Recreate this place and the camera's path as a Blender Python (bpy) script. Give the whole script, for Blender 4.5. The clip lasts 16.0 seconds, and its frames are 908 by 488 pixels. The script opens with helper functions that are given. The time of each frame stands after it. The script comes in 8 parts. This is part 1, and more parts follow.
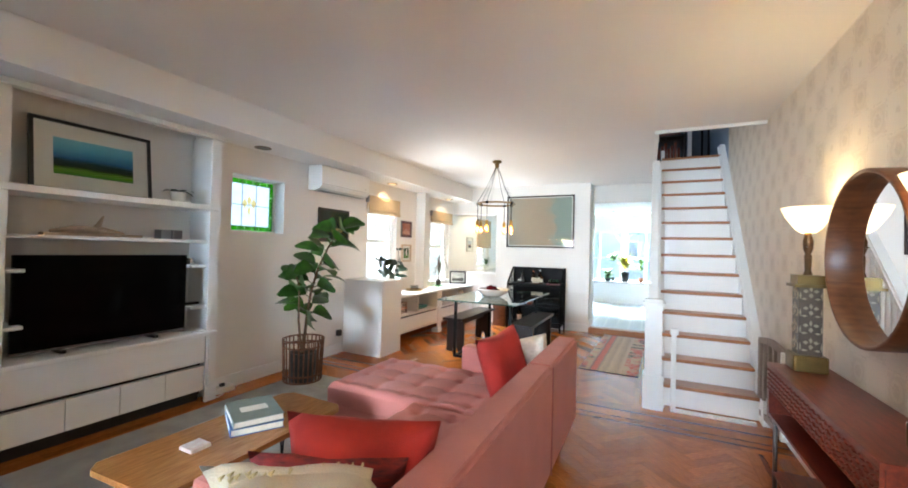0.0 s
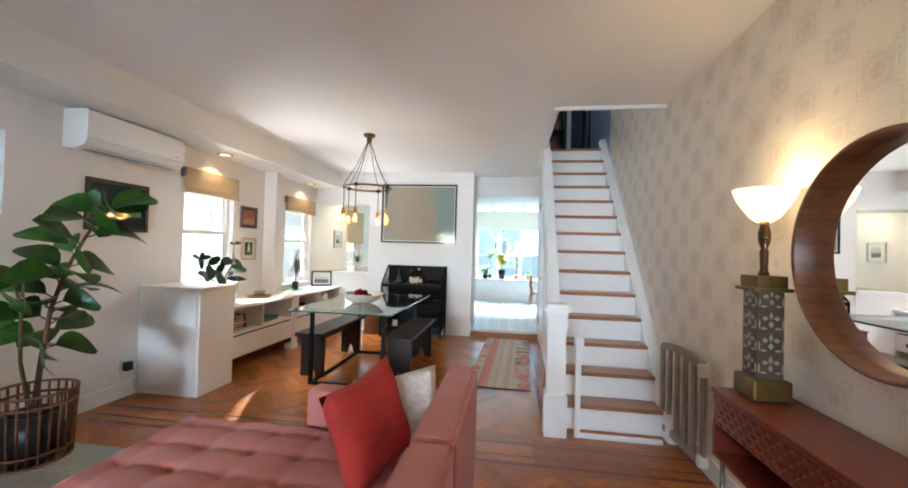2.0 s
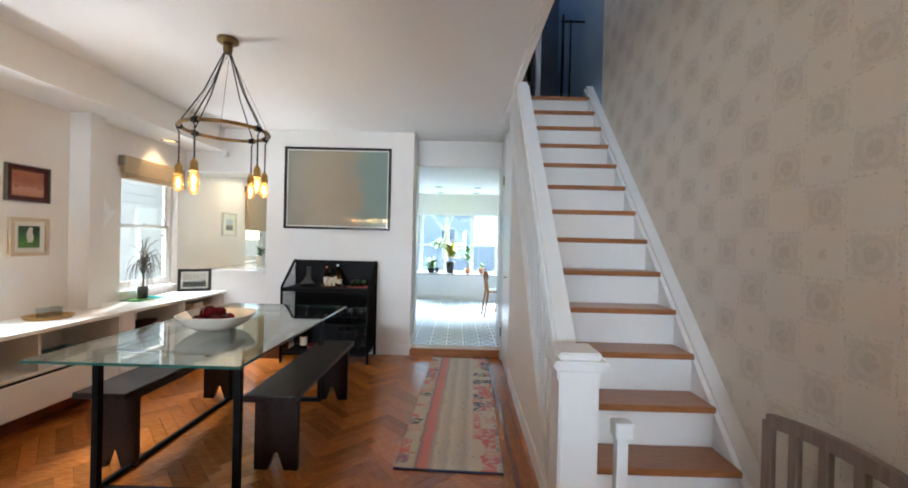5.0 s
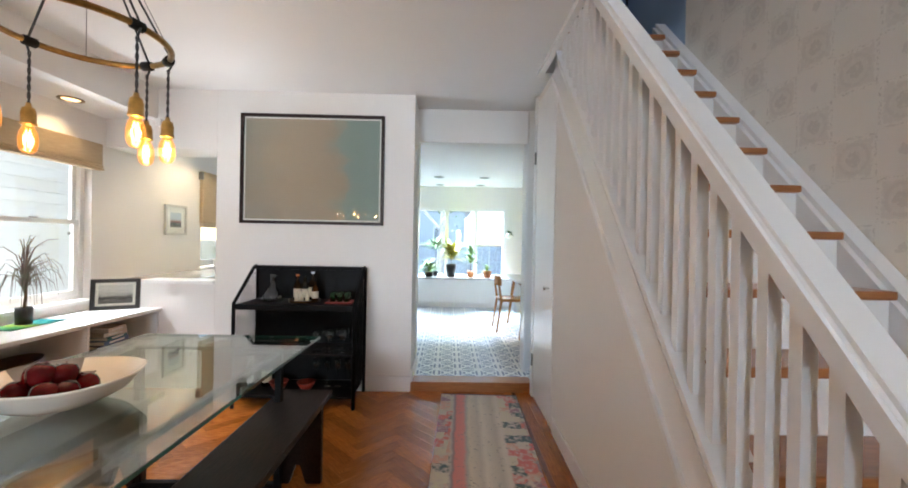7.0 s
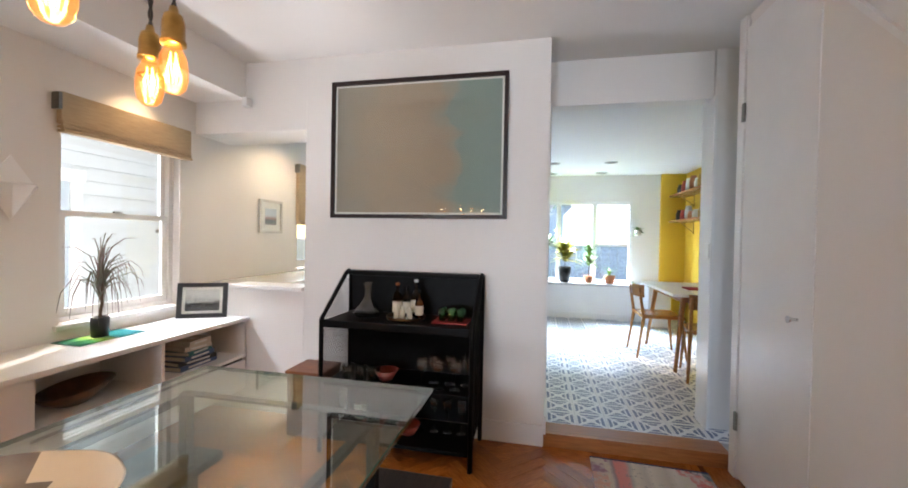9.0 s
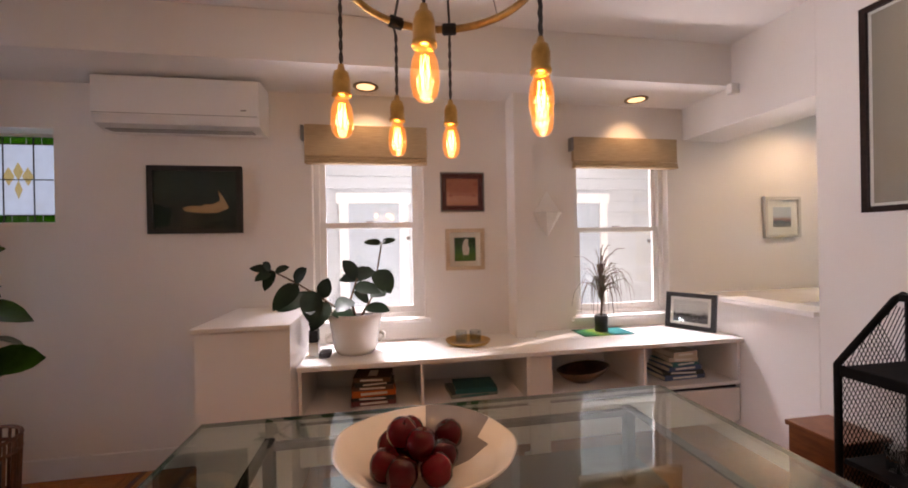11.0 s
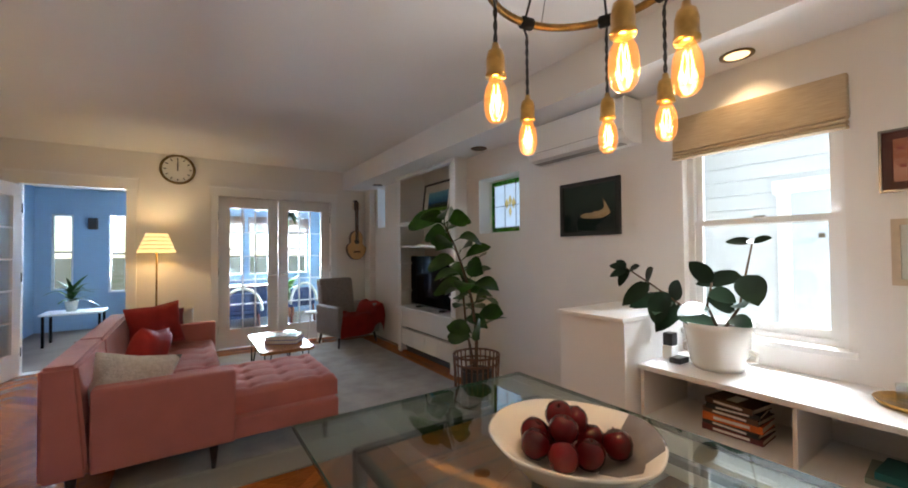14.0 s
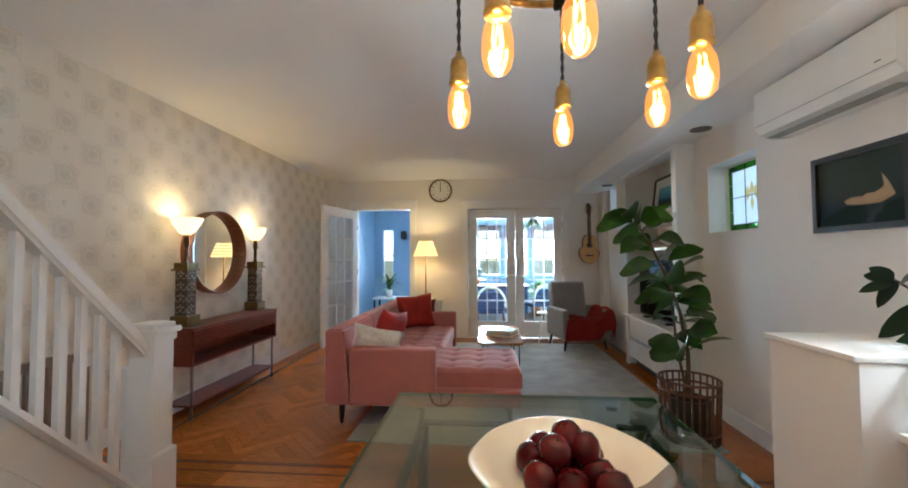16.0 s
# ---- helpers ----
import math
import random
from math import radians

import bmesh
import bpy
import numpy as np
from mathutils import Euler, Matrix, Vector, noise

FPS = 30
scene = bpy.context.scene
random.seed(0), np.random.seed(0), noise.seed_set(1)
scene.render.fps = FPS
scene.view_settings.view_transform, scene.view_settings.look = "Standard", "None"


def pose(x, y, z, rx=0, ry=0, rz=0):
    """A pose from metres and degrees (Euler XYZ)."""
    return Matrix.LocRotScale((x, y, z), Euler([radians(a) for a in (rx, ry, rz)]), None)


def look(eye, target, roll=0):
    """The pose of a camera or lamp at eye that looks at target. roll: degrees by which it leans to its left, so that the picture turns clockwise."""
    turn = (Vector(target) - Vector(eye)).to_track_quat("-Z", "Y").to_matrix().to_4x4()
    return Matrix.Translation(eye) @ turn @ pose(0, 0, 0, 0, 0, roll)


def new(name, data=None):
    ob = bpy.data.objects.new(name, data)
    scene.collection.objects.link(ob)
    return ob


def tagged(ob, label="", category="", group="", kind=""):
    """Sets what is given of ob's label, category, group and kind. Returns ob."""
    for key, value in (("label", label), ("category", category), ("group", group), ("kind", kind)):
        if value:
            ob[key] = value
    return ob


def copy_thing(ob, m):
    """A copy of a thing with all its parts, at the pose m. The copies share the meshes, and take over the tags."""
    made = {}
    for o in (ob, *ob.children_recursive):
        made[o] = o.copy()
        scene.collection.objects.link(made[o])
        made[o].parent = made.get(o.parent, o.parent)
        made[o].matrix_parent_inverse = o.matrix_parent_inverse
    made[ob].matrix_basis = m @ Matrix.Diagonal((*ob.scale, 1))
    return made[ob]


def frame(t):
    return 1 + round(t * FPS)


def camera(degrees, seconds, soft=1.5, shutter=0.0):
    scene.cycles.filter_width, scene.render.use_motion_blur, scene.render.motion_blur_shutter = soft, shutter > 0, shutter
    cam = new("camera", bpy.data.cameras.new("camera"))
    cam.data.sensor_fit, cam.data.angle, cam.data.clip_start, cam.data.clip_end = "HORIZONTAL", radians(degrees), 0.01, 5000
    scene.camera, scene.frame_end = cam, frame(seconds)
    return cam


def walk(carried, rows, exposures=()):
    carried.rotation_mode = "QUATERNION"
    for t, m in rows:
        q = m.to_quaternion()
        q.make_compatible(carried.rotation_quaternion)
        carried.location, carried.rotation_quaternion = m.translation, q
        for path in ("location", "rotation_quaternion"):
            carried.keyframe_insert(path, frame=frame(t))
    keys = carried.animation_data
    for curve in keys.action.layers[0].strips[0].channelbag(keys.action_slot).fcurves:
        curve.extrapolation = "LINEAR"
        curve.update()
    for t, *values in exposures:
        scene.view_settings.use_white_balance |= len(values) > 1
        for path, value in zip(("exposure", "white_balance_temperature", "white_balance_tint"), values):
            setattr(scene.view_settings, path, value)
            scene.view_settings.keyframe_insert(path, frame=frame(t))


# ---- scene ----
cam = camera(97.7, 16.0, soft=1.8)
PATH = [
    (0, (0.033, -0.837, 1.344), (-0.846, 0.959, 1.376), 1.4),
    (0.5, (-0.057, -0.664, 1.349), (-0.919, 1.14, 1.376), 1.4),
    (1, (-0.145, -0.447, 1.324), (-0.855, 1.422, 1.356), 1.5),
    (1.5, (-0.216, -0.167, 1.316), (-0.699, 1.774, 1.351), 1.6),
    (2, (-0.254, 0.095, 1.324), (-0.543, 2.074, 1.359), 1.6),
    (2.5, (-0.289, 0.404, 1.316), (-0.488, 2.393, 1.338), 1.6),
    (3, (-0.347, 0.68, 1.319), (-0.453, 2.677, 1.335), 1.7),
    (3.5, (-0.333, 0.934, 1.32), (-0.399, 2.933, 1.329), 1.6),
    (4, (-0.297, 1.183, 1.327), (-0.353, 3.182, 1.329), 1.5),
    (4.2, (-0.297, 1.289, 1.327), (-0.348, 3.289, 1.318), 1.5),
    (6.5, (-0.514, 2.566, 1.296), (-0.487, 4.566, 1.286), 1.1),
    (7, (-0.563, 2.854, 1.3), (-0.534, 4.853, 1.291), 1.1),
    (7.5, (-0.575, 3.15, 1.277), (-0.547, 5.15, 1.268), 1.0),
    (8, (-0.645, 3.388, 1.284), (-0.607, 5.387, 1.271), 1.0),
    (8.5, (-0.818, 3.634, 1.3), (-0.829, 5.634, 1.28), 1.2),
    (9, (-0.919, 3.738, 1.297), (-1.339, 5.693, 1.272), 1.1),
    (9.5, (-0.883, 3.823, 1.322), (-1.941, 5.521, 1.3), 0.4),
    (10, (-0.846, 3.853, 1.349), (-2.412, 5.097, 1.327), -0.3),
    (10.2, (-0.855, 3.881, 1.347), (-2.554, 4.935, 1.326), -0.6),
    (12.3, (-0.851, 4.455, 1.283), (-2.749, 3.827, 1.313), -0.0),
    (12.5, (-0.878, 4.493, 1.281), (-2.727, 3.731, 1.317), 0.2),
    (13, (-0.905, 4.648, 1.284), (-2.591, 3.573, 1.324), 0.0),
    (13.5, (-0.933, 4.82, 1.311), (-2.378, 3.439, 1.331), -0.6),
    (14, (-1.011, 4.842, 1.297), (-2.128, 3.183, 1.337), -0.5),
    (14.5, (-1.145, 4.922, 1.3), (-1.892, 3.067, 1.354), -0.4),
    (15, (-1.292, 5.062, 1.292), (-1.674, 3.1, 1.357), -0.4),
    (15.5, (-1.477, 5.061, 1.272), (-1.547, 3.063, 1.338), -0.3),
    (16, (-1.647, 5.078, 1.281), (-1.486, 3.086, 1.353), -0.3),
]
EXPOSURE = [(0, 1.68, 6100, 6), (2, 1.33, 6150, 8), (4, 1.12, 6050, 7), (6.5, 0.98, 6350, 11), (8, 1.05, 6450, 13), (8.7, 1.0, 6450, 14), (9.1, 0.78, 6600, 17), (9.6, 0.34, 7000, 27), (10.2, 0.27, 7400, 34), (12.5, 0.82, 6950, 24), (14, 0.88, 6350, 11), (16, 1.2, 5900, 3)]
walk(cam, [(t, look(eye, target, roll)) for t, eye, target, roll in PATH], EXPOSURE)

# ---- sky, sun and the skylight at the openings ----
world = bpy.data.worlds.new("sky")
scene.world = world
world.use_nodes = True
sky = world.node_tree.nodes.new("ShaderNodeTexSky")
sky.sky_type, sky.sun_disc = "NISHITA", False
sky.dust_density, sky.ozone_density = 0.3, 2.0
sky.sun_elevation, sky.sun_rotation = radians(29), radians(-24)
background = world.node_tree.nodes["Background"]
background.inputs["Strength"].default_value = 0.15
world.node_tree.links.new(sky.outputs[0], background.inputs[0])


def lamp(name, kind, m, power, colour=(1, 1, 1), **settings):
    data = bpy.data.lights.new(name, kind)
    data.energy, data.color = power, colour
    if kind == "AREA":
        data.shape, data.size, data.size_y = "RECTANGLE", settings["size"], settings["size_y"]
        data.spread = settings.get("spread", math.pi)
    elif kind == "SUN":
        data.angle = settings["angle"]
    elif kind == "SPOT":
        data.spot_size, data.spot_blend, data.shadow_soft_size = settings["spread"], 0.6, 0.04
    else:
        data.shadow_soft_size = settings.get("radius", 0.03)
    ob = new(name, data)
    ob.matrix_world = m
    return ob


WARM, DAY = (1.0, 0.62, 0.3), (0.86, 0.93, 1.0)
BULB_W, CAN_W = 1.35, 4.5
sun_way = Vector((0.42, -1.0, -0.60)).normalized()
lamp("sun", "SUN", look((-4, 18, 8), Vector((-4, 18, 8)) + sun_way), 5.0, (1.0, 0.94, 0.85), angle=radians(0.6))
lamp("window_skylight", "AREA", look((-4.35, 3.98, 2.95), (-3.2, 3.98, 0.9)), 30, DAY, size=0.8, size_y=0.6, spread=radians(65))
lamp("window_skylight", "AREA", look((-4.35, 5.8, 2.95), (-3.2, 5.8, 0.9)), 26, DAY, size=0.8, size_y=0.6, spread=radians(65))
# unseen lamps between the houses, added as upward daylight for stair wall and ceiling
for _y in (3.98, 5.8):
    lamp("ground_bounce", "AREA", look((-4.45, _y, 0.28), (-1.0, _y, 1.5)), 25, (0.95, 0.97, 1.0), size=1.0, size_y=0.5, spread=radians(110))
lamp("kitchen_skylight", "AREA", look((-0.6, 11.7, 2.9), (-0.6, 9.0, 0.6)), 1250, (0.60, 0.80, 1.0), size=2.4, size_y=0.9)
lamp("sunroom_skylight", "AREA", look((-1.6, -4.9, 1.7), (-1.6, 0, 1.2)), 640, (0.72, 0.86, 1.0), size=3.6, size_y=1.6, spread=radians(105))

# ---- materials ----
def material(name, colour, rough=0.5, metal=0.0, vary=0.0, scale=8.0, bump=0.0, bump_scale=60.0, sheen=0.0, coat=0.0, glass=0.0, emit=None, power=0.0, stretch=(1, 1, 1), second=None, each=0.0):
    """Principled paint: colour with a soft large stain, a fine grain as relief, and a change from piece to piece."""
    m = bpy.data.materials.new(name)
    m.use_nodes = True
    nt = m.node_tree
    b = nt.nodes["Principled BSDF"]
    b.inputs["Roughness"].default_value, b.inputs["Metallic"].default_value = rough, metal
    b.inputs["Base Color"].default_value = (*colour, 1)
    b.inputs["Sheen Weight"].default_value, b.inputs["Coat Weight"].default_value = sheen, coat
    b.inputs["Transmission Weight"].default_value = glass
    if emit:
        b.inputs["Emission Color"].default_value, b.inputs["Emission Strength"].default_value = (*emit, 1), power
    where = nt.nodes.new("ShaderNodeTexCoord")
    place = nt.nodes.new("ShaderNodeMapping")
    place.inputs["Scale"].default_value = stretch
    nt.links.new(where.outputs["Object"], place.inputs[0])
    if vary or second:
        n = nt.nodes.new("ShaderNodeTexNoise")
        n.inputs["Scale"].default_value, n.inputs["Detail"].default_value = scale, 6
        nt.links.new(place.outputs[0], n.inputs[0])
        ramp = nt.nodes.new("ShaderNodeValToRGB")
        dark = second or tuple(c * (1 - vary) for c in colour)
        light = colour if second else tuple(min(1, c * (1 + vary)) for c in colour)
        ramp.color_ramp.elements[0].position, ramp.color_ramp.elements[0].color = 0.32, (*dark, 1)
        ramp.color_ramp.elements[1].position, ramp.color_ramp.elements[1].color = 0.68, (*light, 1)
        nt.links.new(n.outputs[0], ramp.inputs[0])
        out = ramp.outputs[0]
        if each:
            info, hue, span = nt.nodes.new("ShaderNodeObjectInfo"), nt.nodes.new("ShaderNodeHueSaturation"), nt.nodes.new("ShaderNodeMapRange")
            span.inputs["To Min"].default_value, span.inputs["To Max"].default_value = 1 - each, 1 + each
            nt.links.new(info.outputs["Random"], span.inputs[0])
            nt.links.new(span.outputs[0], hue.inputs["Value"])
            nt.links.new(out, hue.inputs["Color"])
            out = hue.outputs[0]
        nt.links.new(out, b.inputs["Base Color"])
    if bump:
        f = nt.nodes.new("ShaderNodeTexNoise")
        f.inputs["Scale"].default_value, f.inputs["Detail"].default_value = bump_scale, 4
        nt.links.new(place.outputs[0], f.inputs[0])
        r = nt.nodes.new("ShaderNodeBump")
        r.inputs["Strength"].default_value, r.inputs["Distance"].default_value = bump, 0.01
        nt.links.new(f.outputs[0], r.inputs["Height"])
        nt.links.new(r.outputs[0], b.inputs["Normal"])
    return m


WALL = material("wall_paint", (0.80, 0.77, 0.73), 0.75, vary=0.02, scale=1.2, bump=0.05, bump_scale=90)
CEIL = material("ceiling_paint", (0.80, 0.79, 0.77), 0.85, vary=0.02, scale=0.9, bump=0.06, bump_scale=25)
TRIM = material("white_gloss_paint", (0.82, 0.81, 0.79), 0.28, vary=0.02, scale=3, bump=0.03, bump_scale=30)
LAMINATE = material("white_lacquer", (0.83, 0.82, 0.80), 0.3, vary=0.015, scale=4)
OAK = material("oiled_oak", (0.47, 0.155, 0.030), 0.22, second=(0.28, 0.080, 0.014), scale=14, stretch=(1, 8, 8), bump=0.06, bump_scale=40, coat=0.1, each=0.28)
OAK_DARK = material("inlay_wood", (0.17, 0.056, 0.020), 0.22, vary=0.3, scale=14, stretch=(1, 8, 8), coat=0.25, each=0.1)
TREAD = material("tread_oak", (0.40, 0.155, 0.05), 0.3, second=(0.28, 0.10, 0.03), scale=10, stretch=(1, 9, 9), bump=0.05, each=0.1, coat=0.15)
EBONY = material("dark_stained_wood", (0.02, 0.010, 0.008), 0.34, vary=0.5, scale=10, stretch=(9, 1, 9), bump=0.12, bump_scale=30)
WALNUT = material("red_walnut", (0.21, 0.034, 0.015), 0.3, second=(0.11, 0.015, 0.008), scale=9, stretch=(9, 1, 9), bump=0.05, coat=0.2)
TEAK = material("teak", (0.42, 0.19, 0.06), 0.22, second=(0.28, 0.11, 0.03), scale=9, stretch=(9, 1, 9), bump=0.05)
BENTWOOD = material("bent_walnut_veneer", (0.20, 0.075, 0.028), 0.35, second=(0.11, 0.035, 0.014), scale=6, stretch=(2, 2, 9), bump=0.04)
BLACK = material("black_steel", (0.0035, 0.003, 0.003), 0.5, 0.0, vary=0.3, scale=20)
GREY_STEEL = material("brushed_steel", (0.22, 0.22, 0.21), 0.3, 1.0, vary=0.1, scale=30)
BRASS = material("aged_brass", (0.55, 0.33, 0.10), 0.28, 1.0, vary=0.25, scale=30)
BRONZE = material("dark_bronze", (0.10, 0.055, 0.025), 0.35, 0.9, vary=0.3, scale=30)
CHROME = material("chrome", (0.75, 0.75, 0.75), 0.12, 1.0)
MIRROR = material("mirror", (0.9, 0.9, 0.9), 0.01, 1.0)
PINK = material("rose_wool", (0.50, 0.165, 0.135), 0.85, vary=0.08, scale=5, bump=0.35, bump_scale=420, sheen=0.15)
RED = material("red_velvet", (0.40, 0.020, 0.013), 0.8, vary=0.2, scale=7, bump=0.3, bump_scale=260, sheen=0.02)
CREAM = material("cream_cotton", (0.72, 0.66, 0.54), 0.9, vary=0.06, scale=12, bump=0.5, bump_scale=160, sheen=0.2)
KNIT = material("knitted_cream_wool", (0.80, 0.76, 0.68), 0.95, second=(0.66, 0.61, 0.53), scale=38, bump=0.9, bump_scale=60, sheen=0.2)
GREY_CLOTH = material("grey_tweed", (0.30, 0.275, 0.26), 0.92, vary=0.12, scale=30, bump=0.5, bump_scale=320, sheen=0.2)
RUG_GREY = material("grey_wool_rug", (0.40, 0.375, 0.34), 0.97, second=(0.30, 0.28, 0.255), scale=5, bump=0.7, bump_scale=180)
TV = material("screen_glass", (0.002, 0.002, 0.002), 0.07)
TV.node_tree.nodes["Principled BSDF"].inputs["Specular IOR Level"].default_value = 0.05
PLASTIC_BLACK = material("black_plastic", (0.012, 0.012, 0.013), 0.4)
PLASTIC_WHITE = material("white_plastic", (0.82, 0.82, 0.80), 0.35)
CERAMIC = material("white_glazed_ceramic", (0.80, 0.77, 0.71), 0.15, vary=0.04, scale=6, coat=0.4)
TERRACOTTA = material("terracotta", (0.45, 0.17, 0.075), 0.8, vary=0.12, scale=10, bump=0.1)
WICKER = material("brown_rattan", (0.13, 0.05, 0.022), 0.6, vary=0.35, scale=25, bump=0.2)
LEAF = material("fig_leaf", (0.045, 0.13, 0.014), 0.3, second=(0.014, 0.046, 0.008), scale=9, bump=0.15, bump_scale=30, each=0.3)
LEAF_DARK = material("rubber_leaf", (0.012, 0.030, 0.012), 0.32, second=(0.007, 0.016, 0.008), scale=9, each=0.3)
LEAF_LIGHT = material("spring_leaf", (0.20, 0.34, 0.05), 0.5, second=(0.09, 0.2, 0.035), scale=8, each=0.3)
LEAF_YELLOW = material("yellow_croton_leaf", (0.75, 0.55, 0.06), 0.45, second=(0.30, 0.36, 0.05), scale=9, each=0.2)
STEM = material("brown_stem", (0.11, 0.065, 0.035), 0.8, vary=0.3, scale=30, bump=0.3)
SOIL = material("potting_soil", (0.03, 0.02, 0.014), 1.0, vary=0.5, scale=60, bump=0.8, bump_scale=80)
PLUM = material("dark_red_plum", (0.10, 0.0025, 0.005), 0.10, second=(0.035, 0.001, 0.002), scale=12, each=0.25)
SHADE_LINEN = material("woven_linen", (0.52, 0.40, 0.25), 0.9, second=(0.42, 0.31, 0.19), scale=30, stretch=(1, 0.4, 8), bump=0.4, bump_scale=120)
YELLOW = material("yellow_paint", (0.78, 0.50, 0.04), 0.5, vary=0.03, scale=2)
SIDING = material("painted_clapboard", (0.56, 0.585, 0.61), 0.6, vary=0.05, scale=2, stretch=(1, 0.3, 6), bump=0.05)
SUNROOM_AND_DAYLIGHT_BLUE = material("pale_blue_paint_and_daylight", (0.34, 0.48, 0.64), 0.5, vary=0.03, scale=2)
STONE = material("lamp_soapstone", (0.10, 0.07, 0.045), 0.35, second=(0.055, 0.038, 0.025), scale=14, bump=0.1)
BRASS_DARK = material("dull_brass", (0.17, 0.11, 0.035), 0.35, 0.8, vary=0.25, scale=12)
PAPER = material("book_paper", (0.70, 0.64, 0.52), 0.9, vary=0.06, scale=60)
GATE_WOOD = material("greyed_beech", (0.33, 0.255, 0.21), 0.55, second=(0.24, 0.18, 0.145), scale=10, stretch=(9, 9, 1), bump=0.08)
GUITAR_TOP = material("guitar_spruce", (0.70, 0.46, 0.22), 0.3, second=(0.6, 0.37, 0.16), scale=14, stretch=(9, 9, 1), coat=0.5)
NECK = material("guitar_neck", (0.06, 0.028, 0.014), 0.35, vary=0.3, scale=14)
CARD = material("white_mat_board", (0.78, 0.76, 0.71), 0.9, vary=0.02, scale=5)
NAVY = material("navy_cloth", (0.02, 0.035, 0.09), 0.85, vary=0.2, scale=12)
BULB_GLOW = material("filament", (1, 0.7, 0.3), 0.4, emit=(1.0, 0.46, 0.11), power=11)
SHADE_GLOW = material("lit_glass_shade", (0.85, 0.78, 0.62), 0.4, emit=(1.0, 0.74, 0.40), power=0.75)
LAMP_GLOW = material("lit_pleated_shade", (0.80, 0.62, 0.30), 0.8, emit=(1.0, 0.70, 0.26), power=0.75, vary=0.05, scale=5)
CAN_GLOW = material("lit_can_lens", (1, 0.9, 0.7), 0.5, emit=(1.0, 0.70, 0.36), power=1.0)

for _m, _s in ((BLACK, 0.12), (EBONY, 0.25), (PLUM, 0.3), (LEAF, 0.25), (LEAF_DARK, 0.22), (OAK, 0.4)):
    _m.node_tree.nodes["Principled BSDF"].inputs["Specular IOR Level"].default_value = _s


def flat(name, colour, rough=0.6, **more):
    return material(name, colour, rough, vary=0.06, scale=20, **more)


def glass(name, tint=(1, 1, 1), rough=0.0, ior=1.45):
    m = bpy.data.materials.new(name)
    m.use_nodes = True
    b = m.node_tree.nodes["Principled BSDF"]
    b.inputs["Base Color"].default_value, b.inputs["Roughness"].default_value = (*tint, 1), rough
    b.inputs["Transmission Weight"].default_value, b.inputs["IOR"].default_value = 1.0, ior
    return m


def pane_glass(name, tint=(1, 1, 1), gloss=0.04, most=0.9):
    """Thin clear glass: straight through, with a little mirror gloss that grows at grazing angles."""
    m = bpy.data.materials.new(name)
    m.use_nodes = True
    nt = m.node_tree
    nt.nodes.remove(nt.nodes["Principled BSDF"])
    clear, shine, mix, face, power, span = (nt.nodes.new("ShaderNode" + k) for k in ("BsdfTransparent", "BsdfGlossy", "MixShader", "LayerWeight", "Math", "MapRange"))
    clear.inputs[0].default_value = (*tint, 1)
    shine.inputs["Roughness"].default_value = 0.01
    face.inputs[0].default_value, power.operation, power.inputs[1].default_value = 0.5, "POWER", 3.4
    span.inputs["To Min"].default_value, span.inputs["To Max"].default_value = gloss, most
    nt.links.new(face.outputs["Facing"], power.inputs[0])
    nt.links.new(power.outputs[0], span.inputs[0])
    nt.links.new(span.outputs[0], mix.inputs[0])
    nt.links.new(clear.outputs[0], mix.inputs[1])
    nt.links.new(shine.outputs[0], mix.inputs[2])
    nt.links.new(mix.outputs[0], nt.nodes["Material Output"].inputs[0])
    return m


PANE = pane_glass("window_glass", (0.95, 0.98, 0.97))
PICTURE_GLASS = pane_glass("picture_glass", (0.97, 0.98, 0.97), 0.02, 0.14)
TABLE_GLASS = pane_glass("table_glass", (0.80, 0.90, 0.87), 0.13)
HAZED_PANE = pane_glass("hazed_window_glass", (0.95, 0.98, 0.97))
_nt = HAZED_PANE.node_tree
# faint bluish translucency added as a pale glare haze over the garden view
_haze, _both = _nt.nodes.new("ShaderNodeBsdfTranslucent"), _nt.nodes.new("ShaderNodeMixShader")
_haze.inputs[0].default_value, _both.inputs[0].default_value = (0.80, 0.90, 1.0, 1), 0.008
_nt.links.new(_nt.nodes["Mix Shader"].outputs[0], _both.inputs[1])
_nt.links.new(_haze.outputs[0], _both.inputs[2])
_nt.links.new(_both.outputs[0], _nt.nodes["Material Output"].inputs[0])
GLASS_EDGE = material("green_glass_edge", (0.03, 0.10, 0.075), 0.1, coat=0.5)
BULB_GLASS = pane_glass("amber_bulb_glass", (1.0, 0.80, 0.50), 0.05)
_nt = BULB_GLASS.node_tree
_glow, _both = _nt.nodes.new("ShaderNodeEmission"), _nt.nodes.new("ShaderNodeAddShader")
_glow.inputs[0].default_value, _glow.inputs[1].default_value = (1.0, 0.36, 0.07, 1), 0.22
_nt.links.new(_nt.nodes["Mix Shader"].outputs[0], _both.inputs[0])
_nt.links.new(_glow.outputs[0], _both.inputs[1])
_nt.links.new(_both.outputs[0], _nt.nodes["Material Output"].inputs[0])
CLEAR = pane_glass("clear_glass", (0.86, 0.88, 0.88), 0.07)
GREEN_GLASS = pane_glass("green_glass", (0.1, 0.55, 0.25), 0.08)
